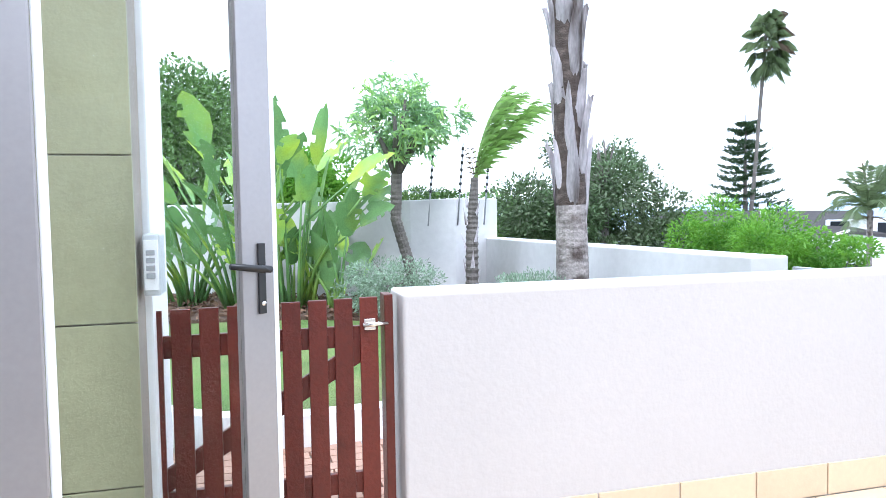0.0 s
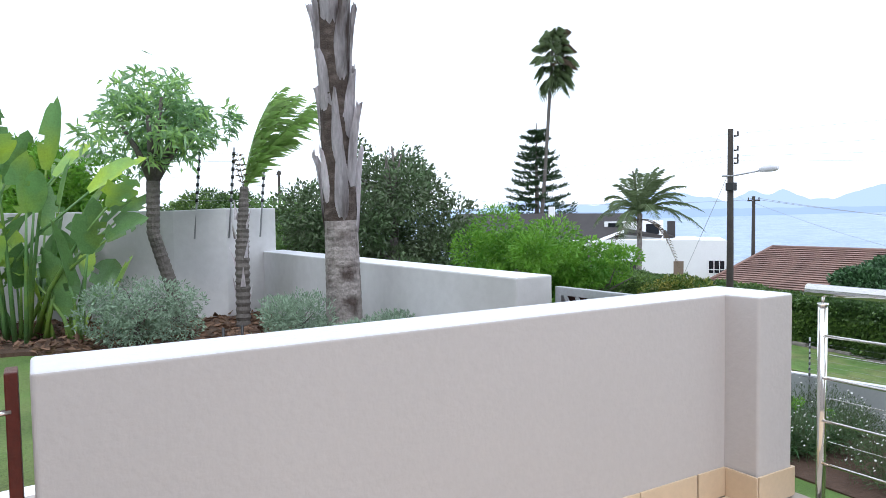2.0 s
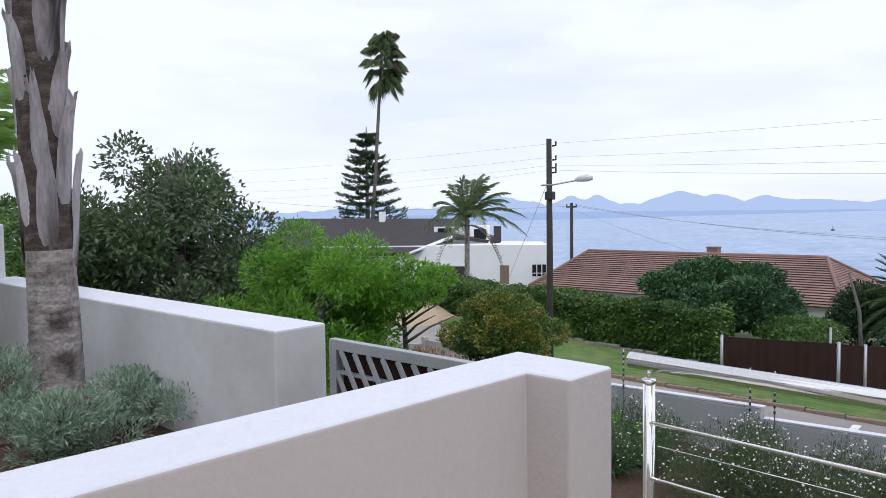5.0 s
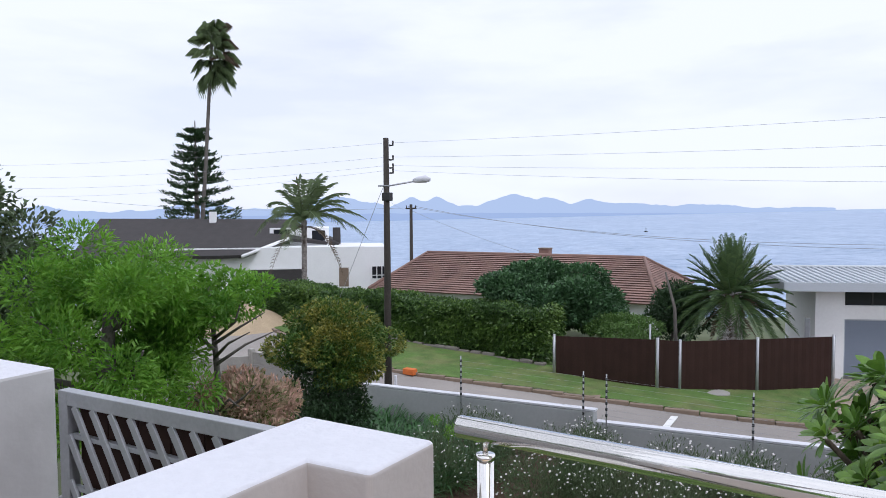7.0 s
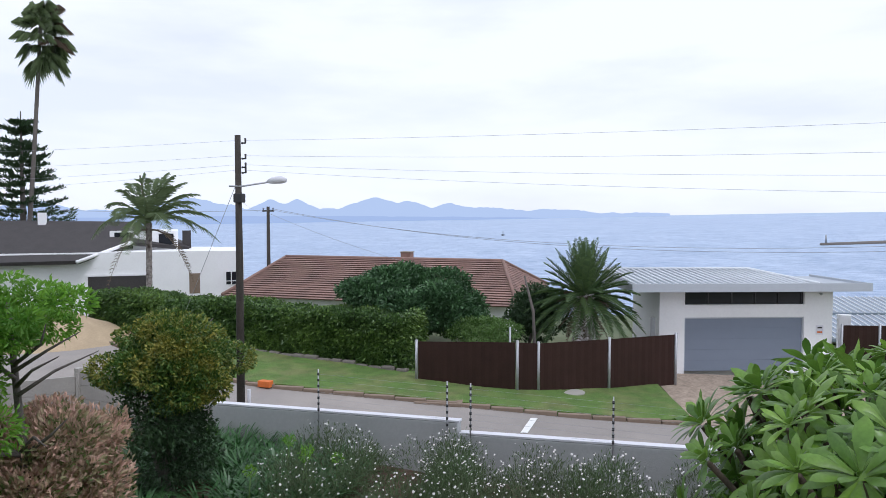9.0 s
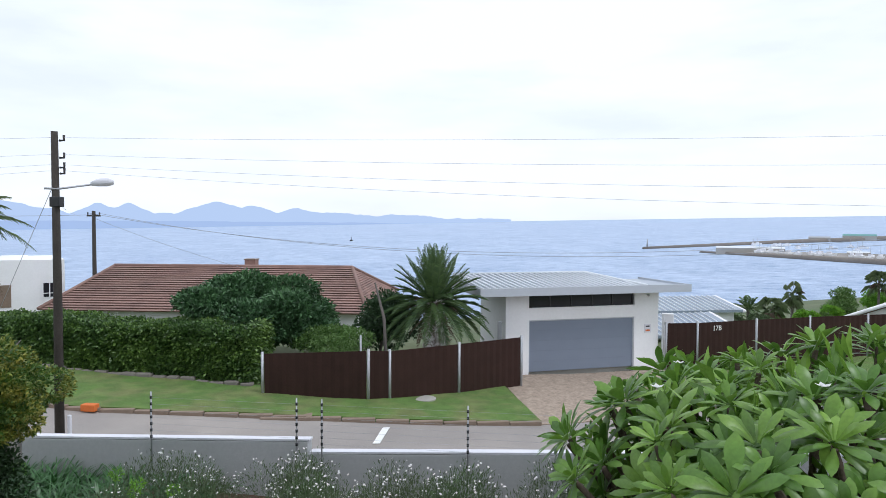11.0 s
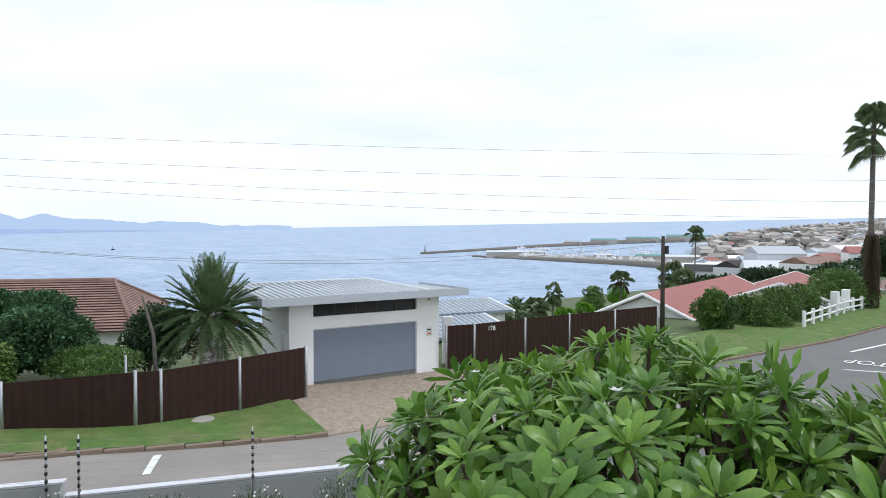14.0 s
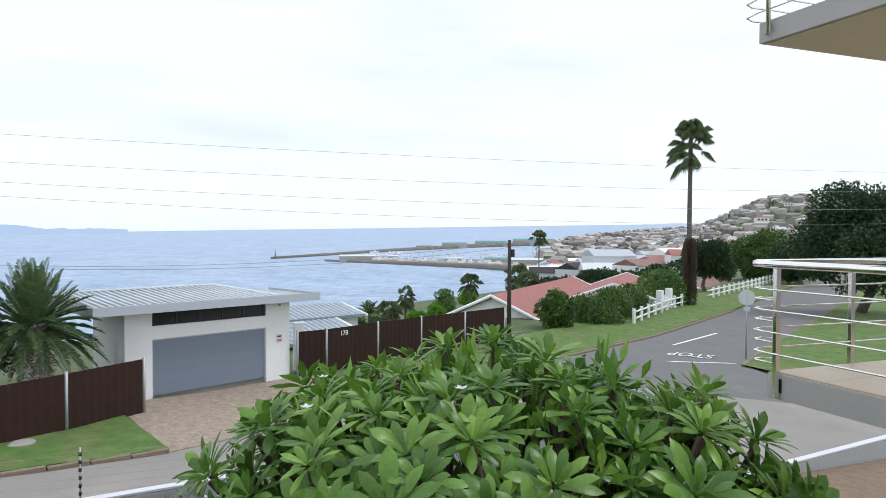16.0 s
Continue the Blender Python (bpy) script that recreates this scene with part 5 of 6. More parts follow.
    A, B = Vector(a), Vector(b)
    n = 28
    pts = [A.lerp(B, i / n) - Vector((0, 0, 4 * sag * (i / n) * (1 - i / n))) for i in range(n + 1)]
    ob = tubepart("power_line", pts, r, M["cable"], None, 5)
    tagged(ob, label, "power line", "overhead lines")


for za, zb, sg in ((3.72, 3.9, 0.45), (3.3, 3.5, 0.6), (3.05, 3.1, 0.75), (2.9, 2.7, 0.85)):
    wire((15.35, 11.2, za), (12.3, -36, zb), sg)
    wire((15.3, 11.5, za), (14, 52, zb + 1.0), sg)
wire((15.3, 11.4, 2.1), (39.2, 27.4, 2.0), 0.25)
for off in (-0.3, 0.3):
    wire((39.2, 27.4 + off, 2.1), (36.3, -19.2, 1.0 + off * 0.5), 1.6, r=0.012)
wire((39.2, 27.4, 1.8), (41, 9, -3), 0.6, r=0.01)
wire((39.2, 27.4, 2.0), (33, 60, 3), 0.5, r=0.012)


def round_sign():
    e = empty("stop_sign", "grey back of a road sign on a thin post", "road sign", at=(26.8, -27.8, -4.6))
    tubepart("post", [(0, 0, -0.1), (0, 0, 3.4)], 0.035, M["galv"], e, 8)
    bm = bmesh.new()
    tube(bm, [(-0.02, 0.02, 3.08), (0.02, -0.02, 3.08)], 0.42, 8)
    part("plate", bm, M["signgrey"], e)
    boxpart("lower_plate", (-0.2, -0.03, 2.38), (0.2, 0.0, 2.6), M["signgrey"], e, 0.004, m=pose(0, 0, 0, 0, 0, 0))


round_sign()
for x, y, lab in ((24.1, 5.75, "thin galvanised post before the brown fence"),):
    tubepart("thin_post", [(x - 0.9, y, -4.85), (x - 0.9, y, -2.35)], 0.04, M["galv"])
    tagged(bpy.data.objects["thin_post"], lab, "post")
boxpart("marker_block", (17.9, 12.3, -3.93), (18.15, 12.75, -3.73), M["orange"], None, 0.02)
tagged(bpy.data.objects["marker_block"], "orange painted marker on the kerb", "marker")


def drain():
    e = empty("storm_drain", "concrete storm drain inlet set in the kerb", "drain", at=(19.07, 6.90, -4.3), rz=-77)
    boxpart("slab", (-0.75, -0.1, 0.05), (0.75, 0.95, 0.16), M["kerb"], e, 0.02)
    # Black plate painted in for the shade of the inlet opening.
    boxpart("mouth", (-0.65, -0.13, -0.12), (0.65, -0.101, 0.045), M["black"], e)


drain()
bm_ = tube(bmesh.new(), [(22.4, 3.3, -4.38), (22.4, 3.3, -4.27)], 0.38, 16)
tagged(part("manhole_cover", bm_, M["concrete"]), "round pale concrete manhole cover in the verge", "manhole cover")


def edging():
    rng = np.random.default_rng(9)
    e = empty("stone_edging", "row of rough edging stones under the hedge", "edging", at=(22.1, 9.5, -4.0))
    for i in range(22):
        y = 0.55 * i
        z = ground_height(22.1, 9.5 + y) + 4.0
        s = rng.uniform(0.8, 1.25, 3)
        boxpart("stone", (-0.12 * s[0], y - 0.24 * s[1], z - 0.05), (0.12 * s[0], y + 0.22 * s[1], z + 0.19 * s[2]), M["quay"], e, 0.06)


edging()


def sand_heap():
    rng = np.random.default_rng(4)
    v, f = [], []
    for i in range(14):
        for k in range(28):
            a, r = 2 * math.pi * k / 28, i / 13
            h = (1 - r) ** 1.1 * 1.5 + 0.08 * noise.noise((math.cos(a) * r * 5, math.sin(a) * r * 5, 1.0))
            v.append((r * 3.6 * math.cos(a), r * 3.0 * math.sin(a), h - 0.05))
    for i in range(13):
        for k in range(28):
            f.append((i * 28 + k, (i + 1) * 28 + k, (i + 1) * 28 + (k + 1) % 28, i * 28 + (k + 1) % 28))
    ob = link("sand_mound", v, f, M["sand"], None, smooth=True)
    ob.matrix_basis = pose(20.2, 24.2, -3.62)
    tagged(ob, "mound of pale building sand beside the street", "sand")


sand_heap()


def rail_fence():
    line = [(39.5, -30.5), (45.5, -38.2), (50.5, -46.0), (76, -87)]
    pts = along(line, 34)
    o = pts[0]
    e = empty("rail_fence", "white post-and-rail fence along the side road", "fence", at=(o.x, o.y, ground_height(o.x, o.y)))
    z0 = ground_height(o.x, o.y)
    loc = [Vector((p.x - o.x, p.y - o.y, ground_height(p.x, p.y) - z0)) for p in pts]
    for i, p in enumerate(loc):
        if 9 <= i <= 11:
            continue
        boxpart("post", (p.x - 0.09, p.y - 0.09, p.z - 0.1), (p.x + 0.09, p.y + 0.09, p.z + 1.15), M["white"], e, 0.02)
    for i, (a, b) in enumerate(zip(loc, loc[1:])):
        if 9 <= i <= 10:
            continue
        for h in (0.45, 0.9):
            tubepart("rail", [a + Vector((0, 0, h)), b + Vector((0, 0, h))], 0.07, M["white"], e, 6)
    g = empty("garden_gate", "white arched gateway in the rail fence", "gate", at=(46.2, -38.6, ground_height(46, -38.6)), rz=-55)
    for x in (-1.4, 1.2):
        boxpart("pillar", (x - 0.25, -0.25, -0.1), (x + 0.25, 0.25, 1.75), M["white"], g, 0.03)
    for i in range(7):
        boxpart("bar", (-1.05 + 0.3 * i, -0.04, 0.1), (-0.95 + 0.3 * i, 0.04, 1.3 - 0.15 * abs(i - 3)), M["white"], g)


rail_fence()


# ---- veranda of the house, further along ----
def veranda():
    X, Y, Z = 4.5, -5.5, 0.5
    s = boxpart("veranda_floor", (0.3, -9.0, Z - 0.22), (X, Y, Z), M["plaster"], None, 0.008)
    tagged(s, "projecting veranda slab with beige tiles", "floor", kind="structure")
    for i in range(8):
        for j in range(6):
            boxpart("tile", (X - 0.52 - 0.5 * i, Y - 0.52 - 0.5 * j, Z + 0.001), (X - 0.026 - 0.5 * i, Y - 0.026 - 0.5 * j, Z + 0.012), M["tile"], s)
    u = boxpart("wall_under", (0.3, -9, -3.3), (1.0, Y - 0.35, Z - 0.222), M["bwall"])
    tagged(u, "grey wall under the veranda slab", "wall", kind="structure")
    r = empty("veranda_railing", "steel veranda railing with round corner and paired rods", "railing", at=(X, Y, Z))
    tubepart("handrail", [(-4.1, 0.06, 0.935), (-0.1, 0.06, 0.935), (0.12, 0.03, 0.935), (0.2, -0.08, 0.935), (0.18, -0.25, 0.935), (0.15, -3.4, 0.935)], 0.032, M["steel"], r, 14)
    for z in (0.173, 0.353, 0.54, 0.718):
        tubepart("rod", [(-4.1, 0.06, z), (-0.02, 0.06, z), (0.13, 0.03, z), (0.18, -0.08, z), (0.16, -0.25, z), (0.13, -3.4, z)], 0.0085, M["steel"], r, 8)
    for z in (0.088, 0.268, 0.448, 0.628):
        tubepart("short_rod", [(-0.08, 0.03, z), (0.1, 0.03, z), (0.15, 0.0, z), (0.17, -0.09, z), (0.12, -0.2, z), (-0.06, 0.0, z)], 0.0085, M["steel"], r, 8)
    for x, y in ((-0.11, 0.035), (-2.0, 0.035), (0.08, -1.1), (0.08, -2.5)):
        p = boxpart("post", (x - 0.02, y - 0.03, -0.2), (x + 0.02, y + 0.02, 0.905), M["steel"], r, 0.004)
        boxpart("bracket", (x - 0.035, y - 0.06, -0.16), (x + 0.035, y - 0.031, -0.04), M["black"], p, 0.004)
    b = boxpart("balcony_slab", (0.3, -9.3, 3.35), (X + 0.13, Y + 0.02, 3.53), M["plaster"], None, 0.006)
    tagged(b, "white upper balcony slab with beige soffit", "balcony", kind="structure")
    boxpart("soffit", (0.34, -9, 3.338), (X + 0.09, Y - 0.02, 3.348), M["soffit"], b)
    r2 = empty("balcony_railing", "steel railing of the upper balcony", "railing", at=(X + 0.13, Y, 3.53))
    for k in range(6):
        z = 0.08 + 0.12 * k
        tubepart("rod", [(-4.1, 0.06, z), (-0.02, 0.06, z), (0.13, 0.03, z), (0.18, -0.08, z), (0.16, -0.25, z), (0.13, -3.4, z)], 0.0085, M["steel"], r2, 8)
    tubepart("handrail", [(-4.1, 0.06, 0.95), (0.1, 0.06, 0.95), (0.15, -3.4, 0.95)], 0.03, M["steel"], r2, 12)
    for x, y in ((-0.14, 0.045), (-2.0, 0.045)):
        p = tubepart("post", [(x, y + 0.02, -0.13), (x, y + 0.02, 0.9)], 0.02, M["steel"], r2, 12)
        boxpart("bracket", (x + 0.02, y - 0.03, -0.12), (x + 0.06, y + 0.0, -0.03), M["galv"], p, 0.004)
    strip("gravel_path", [(0.8, -6.2), (0.8, -22)], [(9.7, -6.2), (9.7, -22)], 16, 8, 0.4, M["gravel"], "brown gravel ground below the veranda", "path")


veranda()

# ---- plants of the upper garden ----
def old_palm():
    """The thick palm trunk: ringed below, with pale peeling leaf bases above."""
    X, Y = -0.62, 3.55
    e = empty("palm_trunk", "tall thick palm trunk, ringed below, peeling boots above", "palm tree", at=(X, Y, 0.15))
    ringed_trunk("trunk", [(0, 0, -0.1), (-0.01, 0, 0.7), (-0.02, 0, 1.3)], [0.172, 0.158, 0.147], e, M["bark"], 19, 0.014, 2)
    ringed_trunk("fibre", [(-0.02, 0, 1.28), (-0.06, 0, 2.6), (-0.08, 0, 4.6)], [0.150, 0.130, 0.115], e, M["fibre"], 60, 0.008, 5, "dark matted fibre between the leaf bases")
    rng = np.random.default_rng(12)
    N = 34
    for i in range(N):
        z = 0.95 + 3.3 * i / N
        a = i * 2.4 + rng.uniform(-0.35, 0.35)
        r = 0.156 - 0.010 * z
        c = Vector((-0.02 * z + r * math.cos(a), r * math.sin(a), z))
        h, w = rng.uniform(0.55, 1.0), rng.uniform(0.06, 0.10)
        t = Vector((-math.sin(a), math.cos(a), 0))
        n = Vector((math.cos(a), math.sin(a), 0))
        bm = bmesh.new()
        skew, flare, split = rng.uniform(-0.06, 0.06), rng.uniform(0.015, 0.10), rng.uniform(0.35, 0.75)
        rows = []
        for k in range(8):
            u = k / 7
            ww = w * (1.0 - 0.28 * u - 0.45 * max(0, u - split) / (1 - split)) * rng.uniform(0.88, 1.08)
            out = n * (-0.02 + 0.045 * min(1.0, 3 * u) + flare * u ** 3)
            rows.append([c + out + t * (skew * u + ww * q) - n * (0.045 * q * q) + Vector((0, 0, h * u + (rng.uniform(-0.05, 0.05) if k == 7 else 0))) for q in (-1, -0.5, 0, 0.5, 1)])
        vs = [[bm.verts.new(p) for p in row] for row in rows]
        for r0, r1 in zip(vs, vs[1:]):
            for k in range(4):
                bm.faces.new((r0[k], r0[k + 1], r1[k + 1], r1[k]))
        bmesh.ops.solidify(bm, geom=bm.faces[:], thickness=0.01)
        part("leaf_base", bm, M["boot"], e)
    fr = np.random.default_rng(2)
    for k in range(9):
        v, f = feather(fr, (-0.08, 0, 4.6), k * 0.7, 0.9, 2.6, 0.35, 22, 0.5, 0.02)
        link("frond", v, f, M["frond"], e)


old_palm()


def small_palm():
    X, Y = -0.98, 5.75
    e = empty("young_palm", "young palm with ragged trunk and windblown fronds", "palm tree", at=(X, Y, 0.2))
    ringed_trunk("trunk", [(0, 0, -0.1), (0.02, 0.03, 0.9), (0.08, 0.08, 1.62)], [0.08, 0.075, 0.045], e, M["trunk"], 24, 0.12, 4)
    rng = np.random.default_rng(21)
    for i in range(10):
        z, a = 0.25 + 0.11 * i, i * 2.3
        link("leaf_base", [(0.08 * math.cos(a - 0.4), 0.08 * math.sin(a - 0.4), z), (0.08 * math.cos(a + 0.4), 0.08 * math.sin(a + 0.4), z), (0.13 * math.cos(a), 0.13 * math.sin(a), z + 0.24), (0.06 * math.cos(a), 0.06 * math.sin(a), z + 0.05)], [(0, 1, 2), (0, 2, 3), (1, 3, 2), (0, 3, 1)], M["boot"], e)
    for k in range(7):
        v, f = feather(rng, (0.08, 0.08, 1.6), -0.9 + 0.2 * k, 1.44 - 0.055 * (k * 3 % 9), 1.35 + 0.2 * (k % 4), 0.12 + 0.045 * (k * 2 % 9), 25, 0.44, 0.0055, -0.1, 0.7, (0.18, -0.09, -0.05))
        link("frond", v, f, M["frondlit"], e)
    for yaw in (2.5, 4.0):
        v, f = feather(rng, (0.08, 0.08, 1.6), yaw, 1.2, 0.5, 0.1, 8, 0.12, 0.012)
        link("frond", v, f, M["deadfrond"], e)


small_palm()


def cabbage_tree():
    X, Y = -1.62, 6.3
    e = empty("cabbage_tree", "small cabbage tree with curved trunk and feathery blue-green crown", "tree", at=(X, Y, 0.2))
    ringed_trunk("trunk", [(0.08, 0, -0.1), (-0.05, 0, 0.5), (-0.22, 0.02, 1.1), (-0.2, 0.02, 1.7)], [0.085, 0.075, 0.07, 0.075], e, M["trunk"], 26, 0.07, 6)
    bm = bmesh.new()
    tips = []
    rng = np.random.default_rng(31)
    for k in range(9):
        a = k * 2.4
        t = Vector((-0.12 + 0.5 * math.cos(a) * rng.uniform(0.3, 1), 0.45 * math.sin(a) * rng.uniform(0.3, 1), 2.1 + rng.uniform(-0.05, 0.55)))
        tube(bm, [(-0.2, 0.02, 1.66), Vector((-0.2, 0.02, 1.66)).lerp(t, 0.5) + Vector((0, 0, 0.06)), t], [0.05, 0.035, 0.02], 7)
        tips.append(t)
    part("limb", bm, M["trunk"], e, smooth=True)
    pos, dr = [], []
    for t in tips:
        for _ in range(15):
            d = rand_dirs(rng, 1)[0]
            d[2] = d[2] * 0.75 + 0.1
            L = rng.uniform(0.2, 0.5)
            c = np.array(t) + d * L + np.array([0, 0, -0.05])
            for _ in range(20):
                pos.append(c + rng.normal(0, 0.05, 3))
                q = d * 0.6 + rand_dirs(rng, 1)[0]
                dr.append(q / np.linalg.norm(q))
    v, f = leaves(rng, np.array(pos), np.array(dr), 0.15, 0.035, 0.15)
    link("crown", v.tolist(), f.tolist(), M["leafmint"], e)


cabbage_tree()


def paddle(rng, base, yaw, lean, stalk, blade, width, tear=0.0):
    """A strelitzia leaf: a stalk tube and a folded paddle blade."""
    d = Vector((math.cos(yaw), math.sin(yaw), 0))
    up = Vector((0, 0, 1))
    pts = [Vector(base) + d * stalk * lean * u ** 1.4 + up * stalk * u * (1 - 0.25 * lean * u) for u in (0, 0.35, 0.7, 1.0)]
    bm = bmesh.new()
    tube(bm, pts, [0.028, 0.022, 0.016, 0.011], 6)
    st, ax = pts[-1], (pts[-1] - pts[-2]).normalized()
    s = ax.cross(up).normalized() if abs(ax.z) < 0.99 else Vector((1, 0, 0))
    s = (Matrix.Rotation(rng.uniform(-0.9, 0.9), 3, ax) @ s)
    n = s.cross(ax)
    prev = None
    N = 9
    for k in range(N + 1):
        u = k / N
        w = width * math.sin(math.pi * min(1, u * 0.93 + 0.07)) ** 0.7 * (0.9 + 0.2 * rng.random() * tear)
        c = st + ax * blade * u - up * blade * 0.28 * lean * u * u - n * 0.0
        row = [bm.verts.new(c + s * w * q + n * abs(q) * w * 0.35) for q in (-1, -0.5, 0, 0.5, 1)]
        if prev:
            for j in range(4):
                if tear and j in (0, 3) and rng.random() < tear * 0.3:
                    continue
                bm.faces.new((prev[j], prev[j + 1], row[j + 1], row[j]))
        prev = row
    return bm


def strelitzia(at, n, seed, hi, label):
    rng = random.Random(seed)
    e = empty("strelitzia", label, "plant", "strelitzias", at)
    for i in range(n):
        a = rng.uniform(0, 6.28)
        r = rng.uniform(0, 0.3)
        bm = paddle(rng, (r * math.cos(a), r * math.sin(a), 0), a + rng.uniform(-0.6, 0.6), rng.uniform(0.05, 0.72), hi * rng.uniform(0.25, 1.0), rng.uniform(0.5, 0.85), rng.uniform(0.10, 0.19), 0.9)
        part("leaf", bm, M["banana"], e, smooth=True)


strelitzia((-3.2, 6.3, 0.18), 26, 1, 1.9, "tall strelitzia clump with broad green paddle leaves")
strelitzia((-3.85, 6.5, 0.18), 32, 2, 2.3, "tall strelitzia clump in the mulched bed")
strelitzia((-2.65, 6.0, 0.18), 13, 3, 1.0, "low strelitzia with yellow-green leaves")
strelitzia((-4.5, 7.2, 0.18), 20, 4, 1.9, "strelitzia clump near the panel wall")


def bush(name, label, centre, radii, n, ln, wd, leafmat, seed, k=14, shell=0.6, cat="shrub", up=0.3, size=0.45, group="", base_z=None, droop=0.1):
    c = Vector(centre)
    bz = base_z if base_z is not None else c.z - radii[2] * 0.95
    return plant(name, label, cat, (c.x, c.y, bz), (c.x, c.y, c.z + radii[2] * 0.2), max(0.025, radii[0] * 0.07), clumped(seed, centre, radii, k, size), n, ln, wd, leafmat, M["trunk"], seed, radii[0] * 0.7, shell, up, 6, group, droop)


bush("grey_shrub", "rounded grey-green shrub in the mulched bed", (-2.15, 5.25, 0.5), (0.62, 0.55, 0.38), 7000, 0.05, 0.016, M["leafgrey"], 41, 16)
bush("lavender", "grey-green lavender shrub against the garden wall", (-1.0, 3.8, 0.42), (0.42, 0.45, 0.36), 6000, 0.05, 0.012, M["leafgrey"], 42, 14, up=0.9)
bush("lavender", "low grey-green lavender at the foot of the palm", (-0.75, 3.0, 0.38), (0.45, 0.35, 0.24), 5000, 0.05, 0.012, M["leafgrey"], 43, 12, up=0.9)
bush("lavender", "lavender with purple flower spikes by the wall", (-0.15, 3.2, 0.36), (0.3, 0.5, 0.26), 4200, 0.05, 0.012, M["leafgrey"], 44, 12, up=0.9)
for i, (x, y) in enumerate(((-1.64, 3.9), (-1.46, 3.95))):
    tubepart("garden_stake", [(x, y, 0.1), (x + 0.01, y, 0.5)], 0.012, M["black"], None, 6)
for ob in [o for o in scene.objects if o.name.startswith("garden_stake")]:
    tagged(ob, "thin dark stake standing in the bed", "stake", "garden stakes")


def tree(name, label, base, centre, radii, n, ln, wd, leafmat, seed, k=18, size=0.4, shell=0.6, r0=0.16, group=""):
    return plant(name, label, "tree", base, (centre[0], centre[1], centre[2] + radii[2] * 0.3), r0, clumped(seed, centre, radii, k, size), n, ln, wd, leafmat, M["trunk"], seed, radii[0] * 0.9, shell, 0.2, 10, group)


# trees behind the garden walls
tree("garden_tree", "dense grey-green tree behind the garden wall", (2.6, 8.6, -2.5), (2.5, 8.8, 1.05), (2.1, 2.0, 2.0), 34000, 0.10, 0.045, M["leafolive"], 51, 52, 0.22, 0.6)
tree("garden_tree", "dark leafy tree over the garden wall", (1.2, 11.5, -2.5), (1.4, 10.9, 0.75), (1.6, 1.7, 0.95), 12000, 0.10, 0.05, M["leaf"], 52, 18)
tree("garden_tree", "broad tree on the neighbouring plot", (-5.2, 12.0, 0), (-5.0, 11.6, 2.5), (1.5, 1.3, 1.7), 16000, 0.12, 0.06, M["leaf"], 53, 24)
tree("garden_tree", "light green tree beyond the panel wall", (-2.7, 10.2, 0), (-2.8, 9.9, 1.75), (1.05, 0.9, 0.85), 10000, 0.12, 0.05, M["leafbright"], 54, 18)
bush("far_bush", "round dark bush beyond the garden wall", (2.5, 24, 1.4), (1.6, 1.6, 1.0), 5000, 0.16, 0.08, M["leafhedge"], 55, 12, base_z=-3)
tree("feathery_bush", "bright green feathery bush beyond the slat gate", (3.2, 5.9, -2.5), (3.1, 5.9, 0.25), (1.45, 1.4, 1.25), 34000, 0.085, 0.026, M["leafbright"], 56, 56, 0.22, 0.5)
tree("feathery_bush", "sparse feathery branches leaning from the green bush", (4.15, 5.2, -2.5), (3.95, 5.3, 0.7), (0.85, 0.6, 0.42), 4200, 0.08, 0.028, M["leafbright"], 57, 14, 0.3, r0=0.06)
bush("pink_shrub", "shrub with pinkish new leaves below the gate", (4.55, 5.5, -0.95), (0.95, 0.85, 0.66), 17000, 0.085, 0.034, M["leafpink"], 58, 40, base_z=-2.6, up=0.9, size=0.33)
tree("clipped_tree", "clipped round green tree with bronze tips", (7.17, 6.3, -2.6), (7.17, 6.3, -0.48), (1.02, 1.04, 0.7), 52000, 0.06, 0.03, M["leaftop"], 59, 60, 0.26, 0.78, r0=0.09)
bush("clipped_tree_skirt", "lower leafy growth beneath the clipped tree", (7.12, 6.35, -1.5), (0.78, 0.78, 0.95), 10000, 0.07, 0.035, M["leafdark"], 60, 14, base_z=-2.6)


def hedge():
    e = empty("hedge", "long clipped dark green hedge along the verge", "hedge", at=(23.2, 16, -4.0))
    # Dark solid behind the leaves stands in for shade inside the hedge.
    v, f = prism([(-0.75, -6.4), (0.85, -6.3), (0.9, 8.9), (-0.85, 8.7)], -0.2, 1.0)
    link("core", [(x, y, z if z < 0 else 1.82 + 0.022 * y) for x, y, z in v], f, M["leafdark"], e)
    rng = np.random.default_rng(61)
    pos, dr = [], []
    for _ in range(60000):
        q = rng.random()
        y = rng.uniform(-6.6, 9.0)
        top = 1.9 + 0.022 * y + 0.08 * math.sin(y * 1.1) + 0.05 * math.sin(y * 3.7)
        if q < 0.6:
            z = rng.uniform(-0.1, top)
            p, n = (-0.88 + 0.1 * math.sin(y * 2.3 + z * 3) * math.sin(z * 4.1 + y * 0.7) + rng.normal(0, 0.07), y, z), (-1, 0, 0.25)
        elif q < 0.9:
            p, n = (rng.uniform(-0.95, 0.95), y, top + rng.normal(0, 0.05)), (0, 0, 1)
        else:
            sg = -1 if rng.random() < 0.6 else 1
            p, n = (rng.uniform(-0.9, 0.9), 1.2 + sg * 7.7 + rng.normal(0, 0.08) - (0.0), rng.uniform(-0.1, top)), (0, sg, 0.2)
        d = np.array(n) + rand_dirs(rng, 1)[0] * 0.8
        pos.append(p), dr.append(d / np.linalg.norm(d))
    v, f = leaves(rng, np.array(pos), np.array(dr), 0.15, 0.085, 0.2)
    link("foliage", v.tolist(), f.tolist(), M["leafhedge"], e)


hedge()
